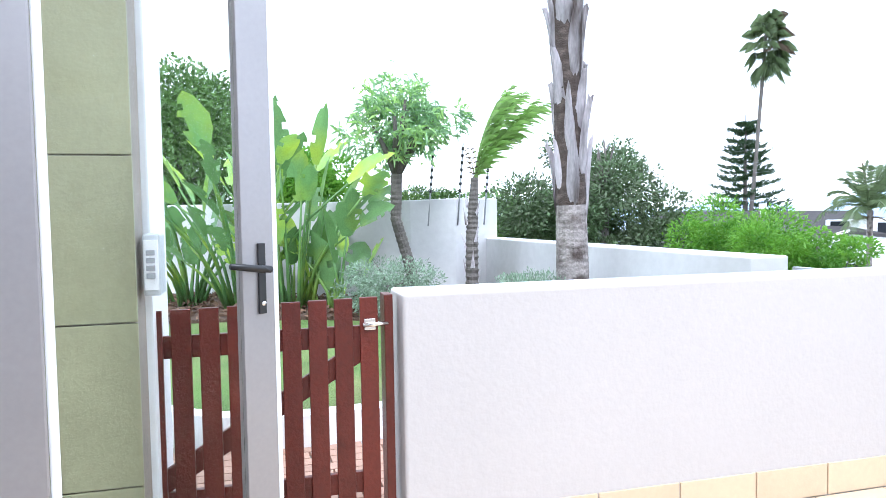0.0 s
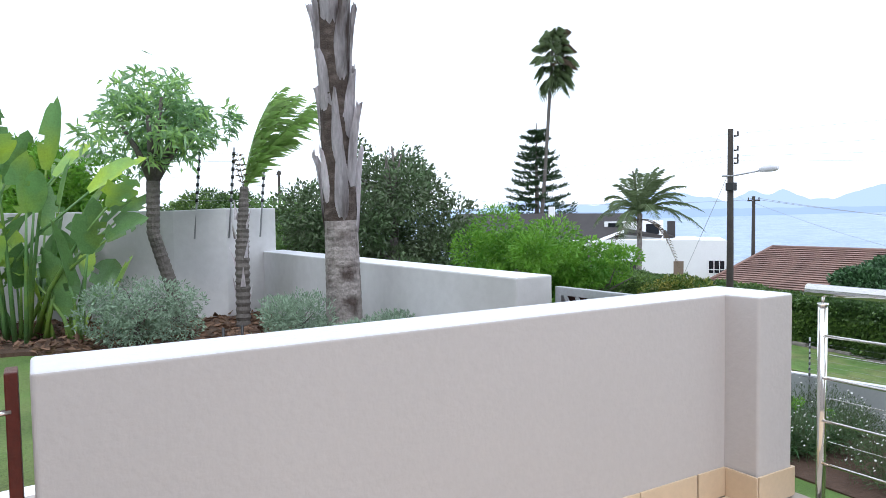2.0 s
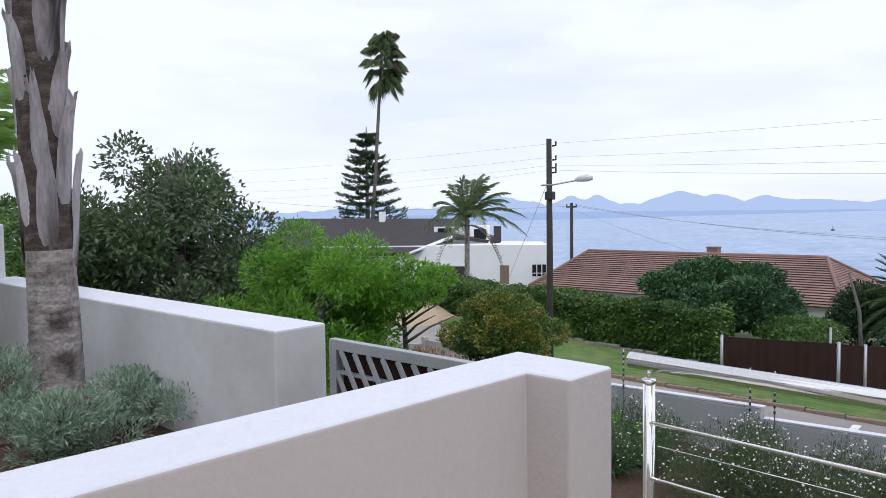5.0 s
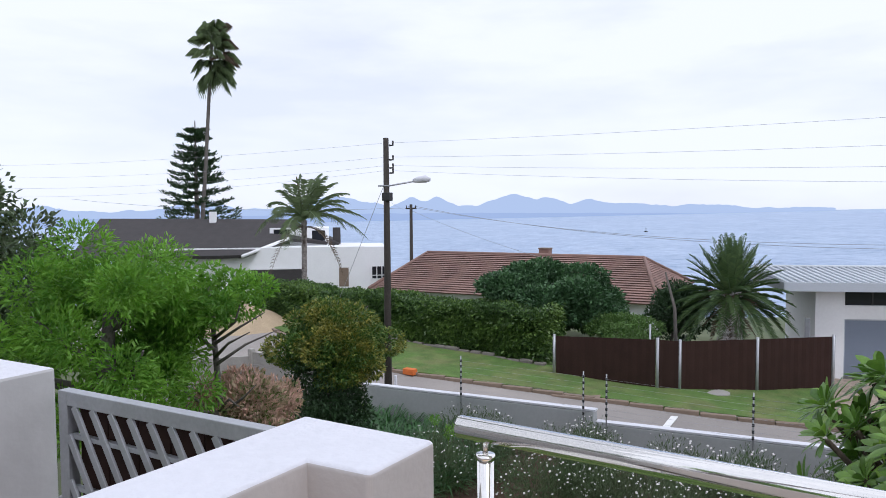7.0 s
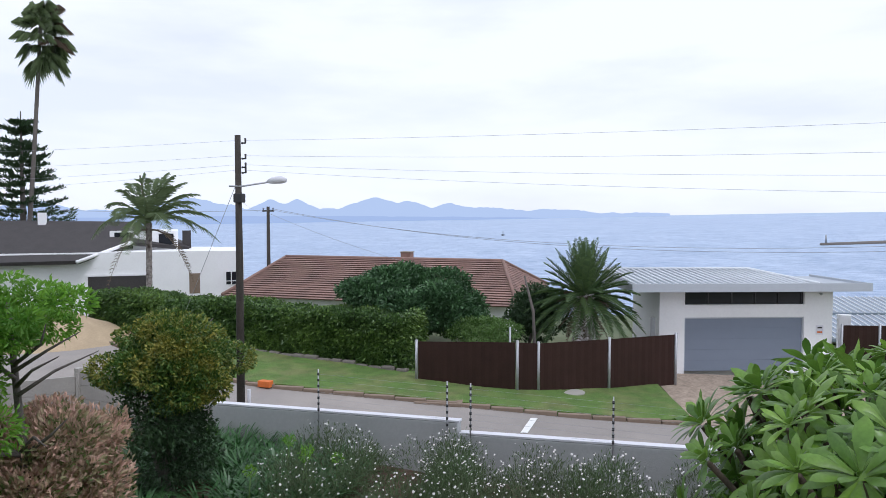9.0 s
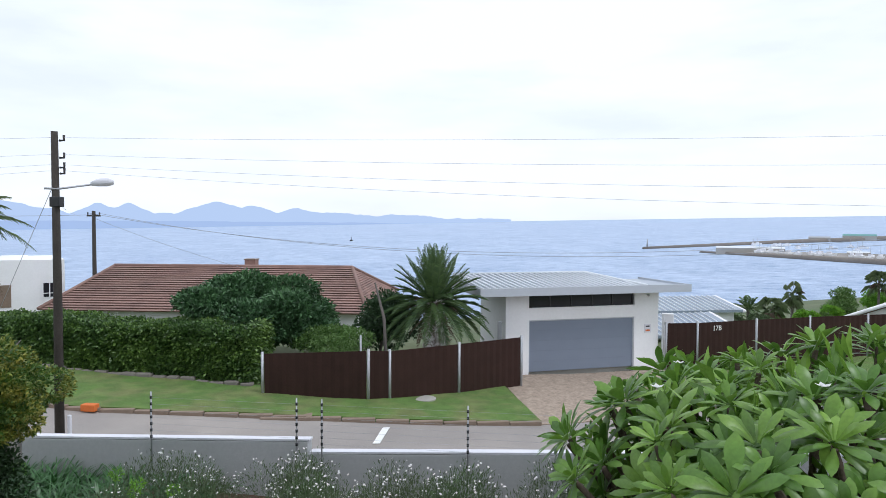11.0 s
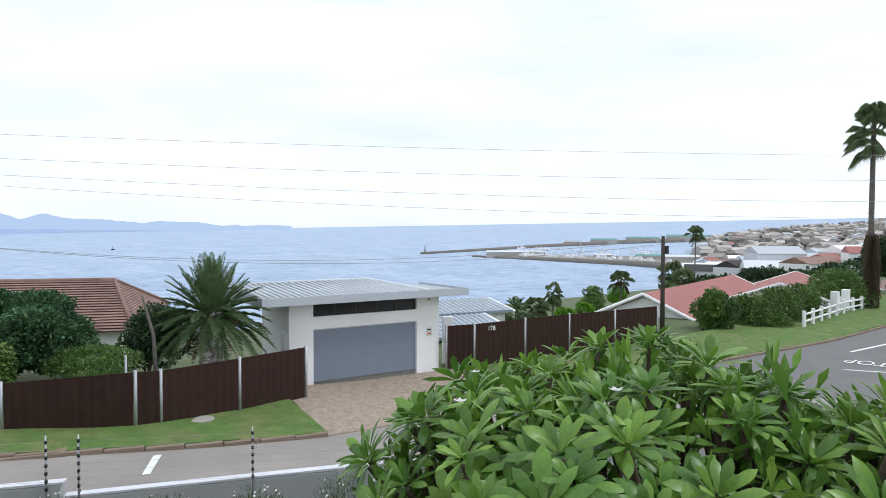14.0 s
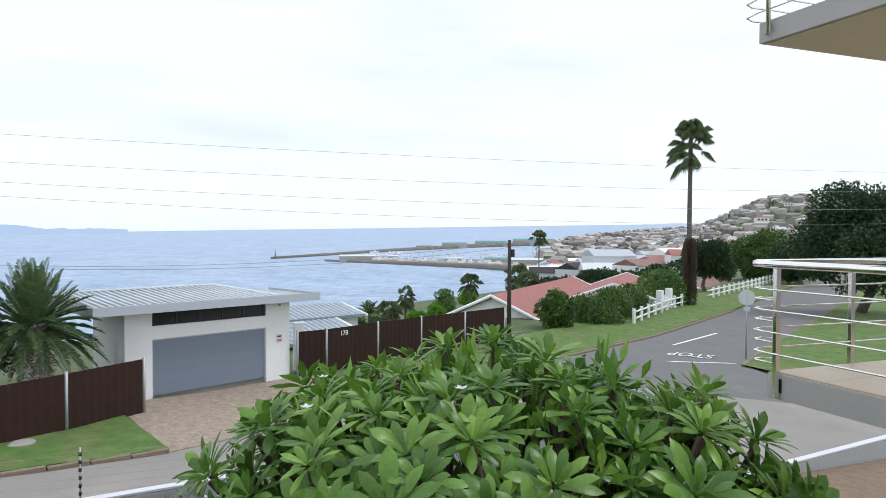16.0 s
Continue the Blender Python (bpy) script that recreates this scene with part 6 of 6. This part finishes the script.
bush("round_bush", "broad dark green bush behind the hedge", (26.4, 11.2, -2.15), (3.0, 3.5, 1.65), 46000, 0.2, 0.11, M["leafround"], 62, 60, base_z=-4.6, size=0.25, shell=0.8)
bush("side_bush", "dark shrub behind the brown fence", (27.5, 5.8, -2.4), (1.3, 1.3, 1.2), 7000, 0.18, 0.08, M["leafdark"], 63, 14, base_z=-4.6)
bush("side_bush", "light green shrub over the brown fence", (25.2, 7.3, -2.95), (0.8, 1.5, 0.5), 4500, 0.14, 0.06, M["leaf"], 64, 16, base_z=-4.6)
tubepart("dead_stump", [(23.02, 4.72, -4.6), (22.99, 4.86, -1.68), (22.91, 5.16, -0.45)], [0.07, 0.055, 0.03], M["trunk"], None, 8)
tagged(bpy.data.objects["dead_stump"], "bare leaning dead stem behind the fence", "dead tree")


def date_palm():
    e = empty("date_palm", "low date palm with arching green fronds", "palm tree", "street palms", (25.9, 3.55, -4.6))
    ringed_trunk("trunk", [(0, 0, 0), (0, 0, 3.3)], [0.45, 0.4], e, M["boot"], 12, 0.15, 8)
    rng = np.random.default_rng(71)
    for k in range(84):
        u = k / 84
        rise = 1.46 - 1.85 * u
        v, f = feather(rng, (0, 0, 3.1), k * 2.4, rise, 2.4 + 0.4 * rng.random(), 0.08 + 0.36 * u, 46, 0.40, 0.017, 0.55, 0.9)
        link("frond", v, f, M["datefrond"], e)
    for k in range(34):
        v, f = feather(rng, (0, 0, 3.15 - 0.02 * k), k * 2.4, 0.5 - 0.05 * k, 1.3, 0.3, 14, 0.3, 0.03)
        link("dead_frond", v, f, M["deadfrond"], e)


date_palm()


def queen_palm():
    e = empty("feather_palm", "windblown feather palm before the white house", "palm tree", "street palms", (30.1, 29.2, -5.4))
    ringed_trunk("trunk", [(0, 0, 0), (0.1, 0, 3), (0.15, 0, 6.6)], [0.2, 0.16, 0.16], e, M["bark"], 20, 0.08, 9)
    rng = np.random.default_rng(72)
    for k in range(26):
        u = k / 26
        v, f = feather(rng, (0.15, 0, 6.7), k * 2.4, 1.4 - 1.15 * u, 4.7, 0.38 + 0.3 * u, 40, 0.75, 0.026, -0.1, 0.8, (0.10, -0.09, 0))
        link("frond", v, f, M["frond"], e)
    for k in range(3):
        v, f = feather(rng, (0.15, 0, 6.2), k * 1.5 + 3.2, 0.1, 3.9, 0.95, 30, 0.35, 0.03)
        link("dead_frond", v, f, M["deadfrond"], e)
    tubepart("spear", [(0.15, 0, 6.7), (-0.15, 0.3, 9.3)], [0.08, 0.05], M["deadfrond"], e, 6)


queen_palm()


def fan(rng, c, d, size, n=16, droop=0.3):
    """A fan leaf: a stalk and radiating blades."""
    d = d / np.linalg.norm(d)
    s = np.cross(d, [0, 0, 1.0])
    s /= np.linalg.norm(s) + 1e-9
    vs, fs = [], []
    hub = c + d * size * 0.9
    k = 0
    vs += [c, c + s * 0.03, hub + s * 0.03, hub]
    fs.append((0, 1, 2, 3))
    for i in range(n):
        a = (i / (n - 1) - 0.5) * 3.6
        q = d * math.cos(a) + s * math.sin(a)
        L = size * (0.75 + 0.25 * math.cos(a))
        t = np.cross(q, np.cross(d, s))
        tip = hub + q * L + np.array([0, 0, -droop * L])
        m = hub + q * L * 0.5
        k = len(vs)
        vs += [hub, m + t * 0.03 * size, tip, m - t * 0.03 * size]
        fs += [(k, k + 1, k + 2), (k, k + 2, k + 3)]
    return [tuple(map(float, v)) for v in vs], fs


def fan_palm(label, base, top, r0, size, n, seed, wind=0.0, skirt=0.0, group="tall fan palms", deep=0.3):
    o = Vector(base)
    e = empty("fan_palm", label, "palm tree", group, base)
    t = Vector(top) - o
    ringed_trunk("trunk", [(0, 0, 0), t * 0.5 + Vector((0.1, 0, 0)), t], [r0 * 1.5, r0, r0 * 0.85], e, M["trunk"], 40, 0.06, seed)
    rng = np.random.default_rng(seed)
    for k in range(n):
        d = rand_dirs(rng, 1)[0]
        d[2] = rng.uniform(-0.85, 1.25) if k < n * 0.9 else -1.1
        d = d + np.array([0.5, -0.5, 0]) * wind
        low = rng.random()
        d[2] = 1.3 - 2.2 * low + rng.uniform(-0.3, 0.3) + (0.6 if k < 6 else 0)
        v, f = fan(rng, np.array(t) - np.array([0, 0, deep * low]), d, size * rng.uniform(0.75, 1.15), 18, 0.62)
        link("leaf", v, f, M["frond"] if k < n * 0.9 else M["deadfrond"], e)
    if skirt:
        pos = [(q * math.cos(a), q * math.sin(a), z) for a, z, q in zip(rng.uniform(0, 6.28, 1100), skirt * (0.12 + rng.random(1100) ** 0.8), rng.uniform(0.14, 0.34, 1100))]
        dr = np.array([(p[0], p[1], -0.5) for p in pos])
        dr /= np.linalg.norm(dr, axis=1)[:, None]
        v, f = leaves(rng, np.array(pos), dr, 0.6, 0.06, 0.8)
        link("skirt", v.tolist(), f.tolist(), M["deadfrond"], e, "hanging dead leaves on the trunk")


fan_palm("very tall windblown fan palm behind the houses", (36.4, 47.6, -6), (37.9, 46.8, 16.5), 0.15, 1.2, 62, 81, 0.6, deep=2.6)
fan_palm("tall fan palm with a shaggy trunk by the side road", (48.3, -43.0, -4.8), (48.7, -43.3, 10.4), 0.2, 1.15, 44, 82, 0.15, 5.6, deep=1.9)
for i, (x, y, z, drop, s) in enumerate(((165.5, -94.1, 0.6, 22, 1.5), (71.2, -24.4, -5.1, 9, 0.8), (59.3, -18.9, -5.2, 8, 0.7), (82.4, -37.1, -4.7, 10, 0.95), (97.4, -51.9, -5.0, 8, 1.5), (92.0, -50.5, -5.4, 8, 1.4))):
    fan_palm("slim fan palm on the slope above the beach", (x, y, z - drop), (x, y, z), 0.14 + 0.02 * (i == 0), s, 26, 83 + i, 0.1, 0, "slope palms")


def slope_feather_palm(at, top, seed):
    e = empty("feather_palm", "bushy feather palm on the slope above the beach", "palm tree", "slope palms", at)
    h = top - at[2]
    ringed_trunk("trunk", [(0, 0, 0), (0, 0, h)], [0.2, 0.16], e, M["trunk"], 12, 0.08, seed)
    rng = np.random.default_rng(seed)
    for k in range(22):
        v, f = feather(rng, (0, 0, h), k * 2.4, 1.3 - 1.3 * k / 22, 2.2, 0.4, 26, 0.4, 0.03, 0.0, 0.7)
        link("frond", v, f, M["datefrond"], e)


slope_feather_palm((60.2, -15.6, -12), -6.2, 301)
slope_feather_palm((63.7, -18.3, -12), -6.0, 302)


def norfolk_pine():
    e = empty("norfolk_pine", "dark tiered conifer with upturned branch tips", "tree", at=(38.0, 49.4, -6))
    tubepart("trunk", [(0, 0, 0), (0, 0, 15.7)], [0.4, 0.04], M["trunk"], e, 8)
    rng = np.random.default_rng(91)
    pos, dr = [], []
    for t in range(15):
        z = 4.0 + 11.4 * t / 15 + rng.uniform(-0.1, 0.1)
        R = 4.8 * (1 - t / 15.6) ** 0.8
        for k in range(7):
            a = k * 0.8976 + t * 0.4 + rng.uniform(-0.12, 0.12)
            L = R * rng.uniform(0.7, 1.08)
            lift = rng.uniform(-0.32, 0.32)
            for s in np.linspace(0.15, 1, 30):
                c = np.array([math.cos(a) * L * s, math.sin(a) * L * s, z + lift - 0.10 * s * L + 0.22 * s ** 3 * L])
                for _ in range(4):
                    pos.append(c + rng.normal(0, 1, 3) * np.array([0.13, 0.13, 0.06]))
                    q = np.array([math.cos(a), math.sin(a), 0.9]) + rng.normal(0, 0.5, 3)
                    dr.append(q / np.linalg.norm(q))
    v, f = leaves(rng, np.array(pos), np.array(dr), 0.34, 0.12, 0)
    link("crown", v.tolist(), f.tolist(), M["leafdark"], e)


norfolk_pine()

# trees and shrubs by the side road
tree("street_tree", "big dark tree beside the side road", (39, -52, -4.6), (38.0, -51.5, 1.2), (5.0, 5.0, 4.6), 30000, 0.32, 0.18, M["leafdark"], 101, 40, 0.32, r0=0.4, group="roadside trees")
tree("street_tree", "round dark tree behind the white fence", (60, -56, -6), (60, -56, -1.0), (2.6, 2.6, 2.6), 12000, 0.3, 0.18, M["leafdark"], 102, 20, 0.36, r0=0.25, group="roadside trees")
tree("street_tree", "dark tree row at the end of the road", (72, -76, -5), (72, -76, -1.2), (5.0, 5.0, 3.0), 16000, 0.4, 0.22, M["leafhedge"], 103, 26, 0.36, r0=0.3, group="roadside trees")
tree("street_tree", "dark tree at the bend of the road", (62, -72, -5), (63, -73.5, -1.6), (3.8, 3.8, 2.5), 12000, 0.36, 0.2, M["leafdark"], 104, 22, 0.36, r0=0.3, group="roadside trees")
tree("street_tree", "dark tree between the red roofs and the town", (72, -50, -10), (72, -50, -5.2), (4.0, 4.0, 2.6), 12000, 0.36, 0.2, M["leafdark"], 105, 20, 0.38, r0=0.3, group="roadside trees")
bush("roadside_shrub", "flowering pale-tipped shrub beside the gateway", (49.8, -41.3, -3.6), (2.2, 2.2, 1.7), 9000, 0.25, 0.13, M["leaf"], 106, 20, base_z=-5.5)
for i, (x, y, s) in enumerate(((41.5, -28.5, 1.9), (43.6, -31.2, 2.1), (45.3, -34.2, 1.9), (40.0, -24.8, 1.2))):
    bush("roadside_hedge", "rounded green garden hedge along the rail fence", (x, y, -4.3 + 0.3 * i % 2), (s, s, 1.35), 7000, 0.24, 0.13, M["leafhedge"], 110 + i, 18, base_z=-6, group="roadside hedges")
for i, (x, y, z, s, kind) in enumerate(((74.5, -30.1, -6.6, 1.9, "leaf"), (61.8, -24.2, -6.0, 0.9, "leafbright"), (56.7, -20.7, -6.0, 1.0, "leafbright"), (54.3, -14.8, -6.1, 0.9, "leafolive"), (53.9, -16.3, -5.9, 0.9, "leafolive"), (91.9, -40.4, -7.6, 1.5, "leafbright"), (58.0, -22.5, -6.4, 1.1, "leaf"), (66.0, -21.0, -7.4, 1.2, "leaf"), (84.0, -46.0, -7.2, 1.8, "leaf"))):
    bush("slope_tree", "green tree on the slope above the beach", (x, y, z), (s, s, s * 0.85), 5000, 0.26, 0.12, M[kind], 120 + i, 18, base_z=z - s * 1.6, cat="tree", group="slope trees", size=0.34)


# ---- plants of the lower garden ----
def flower_border():
    rng = np.random.default_rng(131)
    e = empty("flower_border", "grey-green bushy border full of small white flowers", "flowers", at=(8.2, 2, -2.6), kind="stuff")
    clumps = []
    for i in range(90):
        x, y = rng.uniform(7.0, 9.3), rng.uniform(-6, 4.9)
        h = rng.uniform(0.32, 0.58)
        clumps.append(((x - 8.2, y - 2, 0.28 + h * 0.35), (0.42, 0.42, h)))
    v, f = cloud(132, clumps, 84000, 0.075, 0.013, 0.35, 1.2)
    link("foliage", v.tolist(), f.tolist(), M["leafolive"], e)
    pos = []
    for c, r in clumps:
        for _ in range(22):
            d = rand_dirs(rng, 1)[0]
            d[2] = abs(d[2])
            pos.append(np.array(c) + np.array(r) * d * rng.uniform(1.0, 1.3))
    pos = np.array(pos)
    v2, f2 = [], []
    for p in pos:
        s = rng.uniform(0.009, 0.02)
        n = rng.normal(0, 0.35, 3) + np.array([-0.4, 0, 1])
        n /= np.linalg.norm(n)
        u = np.cross(n, [0, 1, 0.1])
        u /= np.linalg.norm(u)
        w = np.cross(n, u)
        k = len(v2)
        v2 += [tuple(p + s * (math.cos(a) * u + math.sin(a) * w) + (n * s * 0.3 if i % 2 else 0)) for i, a in enumerate(np.linspace(0, 2 * math.pi, 6, endpoint=False))]
        f2.append(tuple(range(k, k + 6)))
    link("blossom", v2, f2, M["petal"], e)
    st = []
    sf = []
    for p in pos[::3]:
        k = len(st)
        b = p * np.array([0.97, 0.97, 0.0]) + np.array([0, 0, 0.1])
        st += [tuple(b), tuple(b + np.array([0, 0.006, 0])), tuple(p + np.array([0, 0.004, 0])), tuple(p)]
        sf.append((k, k + 1, k + 2, k + 3))
    link("stems", st, sf, M["leafolive"], e)


flower_border()


def agapanthus():
    rng = np.random.default_rng(141)
    for i in range(150):
        x, y = rng.uniform(5.7, 9.5), rng.uniform(4.2, 8.0)
        if (x - 7.15) ** 2 + (y - 6.3) ** 2 < 0.3:
            continue
        z = ground_height(x, y) + 0.05
        e = empty("agapanthus", "clump of glossy strap-leaved agapanthus", "plant", "agapanthus clumps", (x, y, z))
        vs, fs = [], []
        for k in range(34):
            a, L, lean = rng.uniform(0, 6.28), rng.uniform(0.5, 0.85), rng.uniform(0.55, 1.25)
            d = np.array([math.cos(a), math.sin(a), 0])
            s = np.array([-math.sin(a), math.cos(a), 0]) * rng.uniform(0.012, 0.02)
            p0 = d * rng.uniform(0, 0.08)
            for q in range(5):
                u = q / 4
                c = p0 + d * L * lean * u * 0.8 + np.array([0, 0, L * (u - 0.62 * lean * u * u)])
                w = s * (1 - u ** 3)
                vs += [tuple(c - w), tuple(c + w)]
            b = len(vs) - 10
            fs += [(b + 2 * q, b + 2 * q + 1, b + 2 * q + 3, b + 2 * q + 2) for q in range(4)]
        link("foliage", vs, fs, M["strap"], e)
        if i % 13 == 0:
            h = rng.uniform(0.6, 0.85)
            tubepart("flower_stalk", [(0, 0, 0), (0.05, -0.03, h)], 0.008, M["leaf"], e, 5)
            v, f = cloud(200 + i, [((0.05, -0.03, h), (0.08, 0.08, 0.07))], 90, 0.05, 0.02, 0.5)
            link("seed_head", v.tolist(), f.tolist(), M["leafbright"], e)


agapanthus()


def frangipani():
    """Forked grey stems that end in whorls of long leaves, over a wide dome."""
    C = Vector((3.7, -2.51, -0.33))
    R = Vector((1.6, 1.64, 1.22))
    e = empty("frangipani", "broad frangipani tree with whorls of long glossy leaves", "tree", at=(3.85, -2.8, -2.55))
    o = Vector((3.85, -2.8, -2.55))
    rng = random.Random(7)

    def whorl(seed, n, size):
        r = random.Random(seed)
        bm = bmesh.new()
        for i in range(n):
            a = i * 2.4 + r.uniform(-0.2, 0.2)
            el = 1.12 - 1.25 * (i / n) + r.uniform(-0.12, 0.12)
            L = size * r.uniform(0.75, 1.15) * (0.75 + 0.25 * math.sin(math.pi * i / n))
            w = L * r.uniform(0.128, 0.16)
            d = Vector((math.cos(a) * math.cos(el), math.sin(a) * math.cos(el), math.sin(el)))
            s = Vector((-math.sin(a), math.cos(a), 0))
            nn = d.cross(s) * -1
            prev = None
            for k in range(6):
                u = k / 5
                ww = w * (0.08 + 0.92 * math.sin(math.pi * min(1.0, u ** 1.35 * 0.86 + 0.06)) ** 1.2) if u < 1 else 0.002
                c = d * (0.03 + L * u) - Vector((0, 0, 1)) * L * 0.24 * u * u
                row = [bm.verts.new(c + s * ww * q - nn * (0.22 * ww * (1 - abs(q)))) for q in (-1, 0, 1)]
                if prev:
                    for j in range(2):
                        bm.faces.new((prev[j], prev[j + 1], row[j + 1], row[j]))
                prev = row
        me = bpy.data.meshes.new("leaf_whorl")
        bm.to_mesh(me)
        bm.free()
        me.materials.append(M["frangi"])
        me.shade_smooth()
        return me

    kinds = [whorl(s, 19 + s % 4, 0.215 + 0.02 * (s % 3)) for s in range(6)]
    tips = []
    tries = 0
    while len(tips) < 300 and tries < 14000:
        tries += 1
        d = Vector((rng.gauss(0, 1), rng.gauss(0, 1), rng.gauss(0.35, 0.8))).normalized()
        if d.z < -0.3 or d.x > 0.75:
            continue
        k = rng.uniform(0.82, 1.0) * (1 + 0.08 * math.sin(d.x * 6 + 1) * math.cos(d.y * 7)) if rng.random() < 0.85 else rng.uniform(0.5, 0.85)
        b = Vector([math.copysign(abs(q) ** 0.72, q) for q in d])
        p = C + Vector((R.x * b.x * k, R.y * b.y * k, R.z * b.z * k))
        if any((p - q).length < 0.172 for q, _ in tips):
            continue
        if p.x < 0.95:
            continue
        tips.append((p, d))
    bm = bmesh.new()
    hubs = [Vector((math.cos(a) * 0.75 * r, math.sin(a) * 1.0 * r, 1.25 + 0.3 * r)) for a, r in [(i * 1.05, 0.6 + 0.4 * (i % 2)) for i in range(6)]]
    tube(bm, [(0, 0, 0), (0.03, 0.05, 0.5), (0, 0, 0.85)], [0.15, 0.12, 0.11], 9)
    for h in hubs:
        tube(bm, [(0, 0, 0.75), h * 0.55 + Vector((0, 0, 0.3)), h], [0.085, 0.07, 0.05], 8)
    for p, d in tips:
        q = p - o
        h = min(hubs, key=lambda h: (h - q).length)
        mid = h.lerp(q, 0.55) + Vector((rng.uniform(-0.08, 0.08), rng.uniform(-0.08, 0.08), -0.08))
        tube(bm, [h, mid, q - Vector((0, 0, 0.02))], [0.032, 0.024, 0.018], 6)
    part("trunk", bm, M["stem"], e, smooth=True)
    for i, (p, d) in enumerate(tips):
        q = p - o
        ob = new("leaf_whorl", kinds[i % 6])
        ob.parent = e
        up = Vector((d.x * 0.8, d.y * 0.8, max(0.45, d.z + 0.3))).normalized()
        rot = up.to_track_quat("Z", "Y").to_matrix().to_4x4()
        ob.matrix_basis = Matrix.Translation(q) @ rot @ pose(0, 0, 0, 0, 0, rng.uniform(0, 360)) @ Matrix.Diagonal((*([rng.uniform(0.68, 1.12)] * 3), 1))
    v, f = cloud(17, [(tuple(C - o), tuple(R * 0.97))], 3200, 0.2, 0.06, 0.7, 0.6)
    link("inner_leaves", v.tolist(), f.tolist(), M["frangi"], e)
    for i in range(9):
        p, d = tips[i * 23]
        b = bmesh.new()
        for k in range(5):
            a = k * 1.2566
            c = Vector((math.cos(a) * 0.03, math.sin(a) * 0.03, 0.012))
            s = Vector((-math.sin(a), math.cos(a), 0)) * 0.015
            vs = [b.verts.new(x) for x in (Vector((0, 0, 0)), c * 0.6 + s, c * 1.3, c * 0.6 - s)]
            b.faces.new(vs)
        ob = part("flower", b, M["petal"], e, "small white frangipani flower")
        ob.matrix_basis = Matrix.Translation(p - o + d * 0.12 + Vector((0, 0, 0.12)))


frangipani()

# ---- pieces of floors and paths ----
floor_tiles()


def brick_path():
    proto = None
    for i in range(10):
        for j in range(15):
            x, y = -4.19 + 0.21 * i + (0.105 if j % 2 else 0), 0.35 + 0.105 * j
            if y > 1.52 - 0.25 * abs(math.sin(x)) + 0.2:
                continue
            m = pose(x, y, -0.03)
            if proto is None:
                proto = boxpart("brick", (-0.1, -0.048, 0), (0.1, 0.048, 0.03), M["brickpav"], paving, 0.004)
                proto.matrix_basis = m
            else:
                share("brick", proto, m, paving)


brick_path()
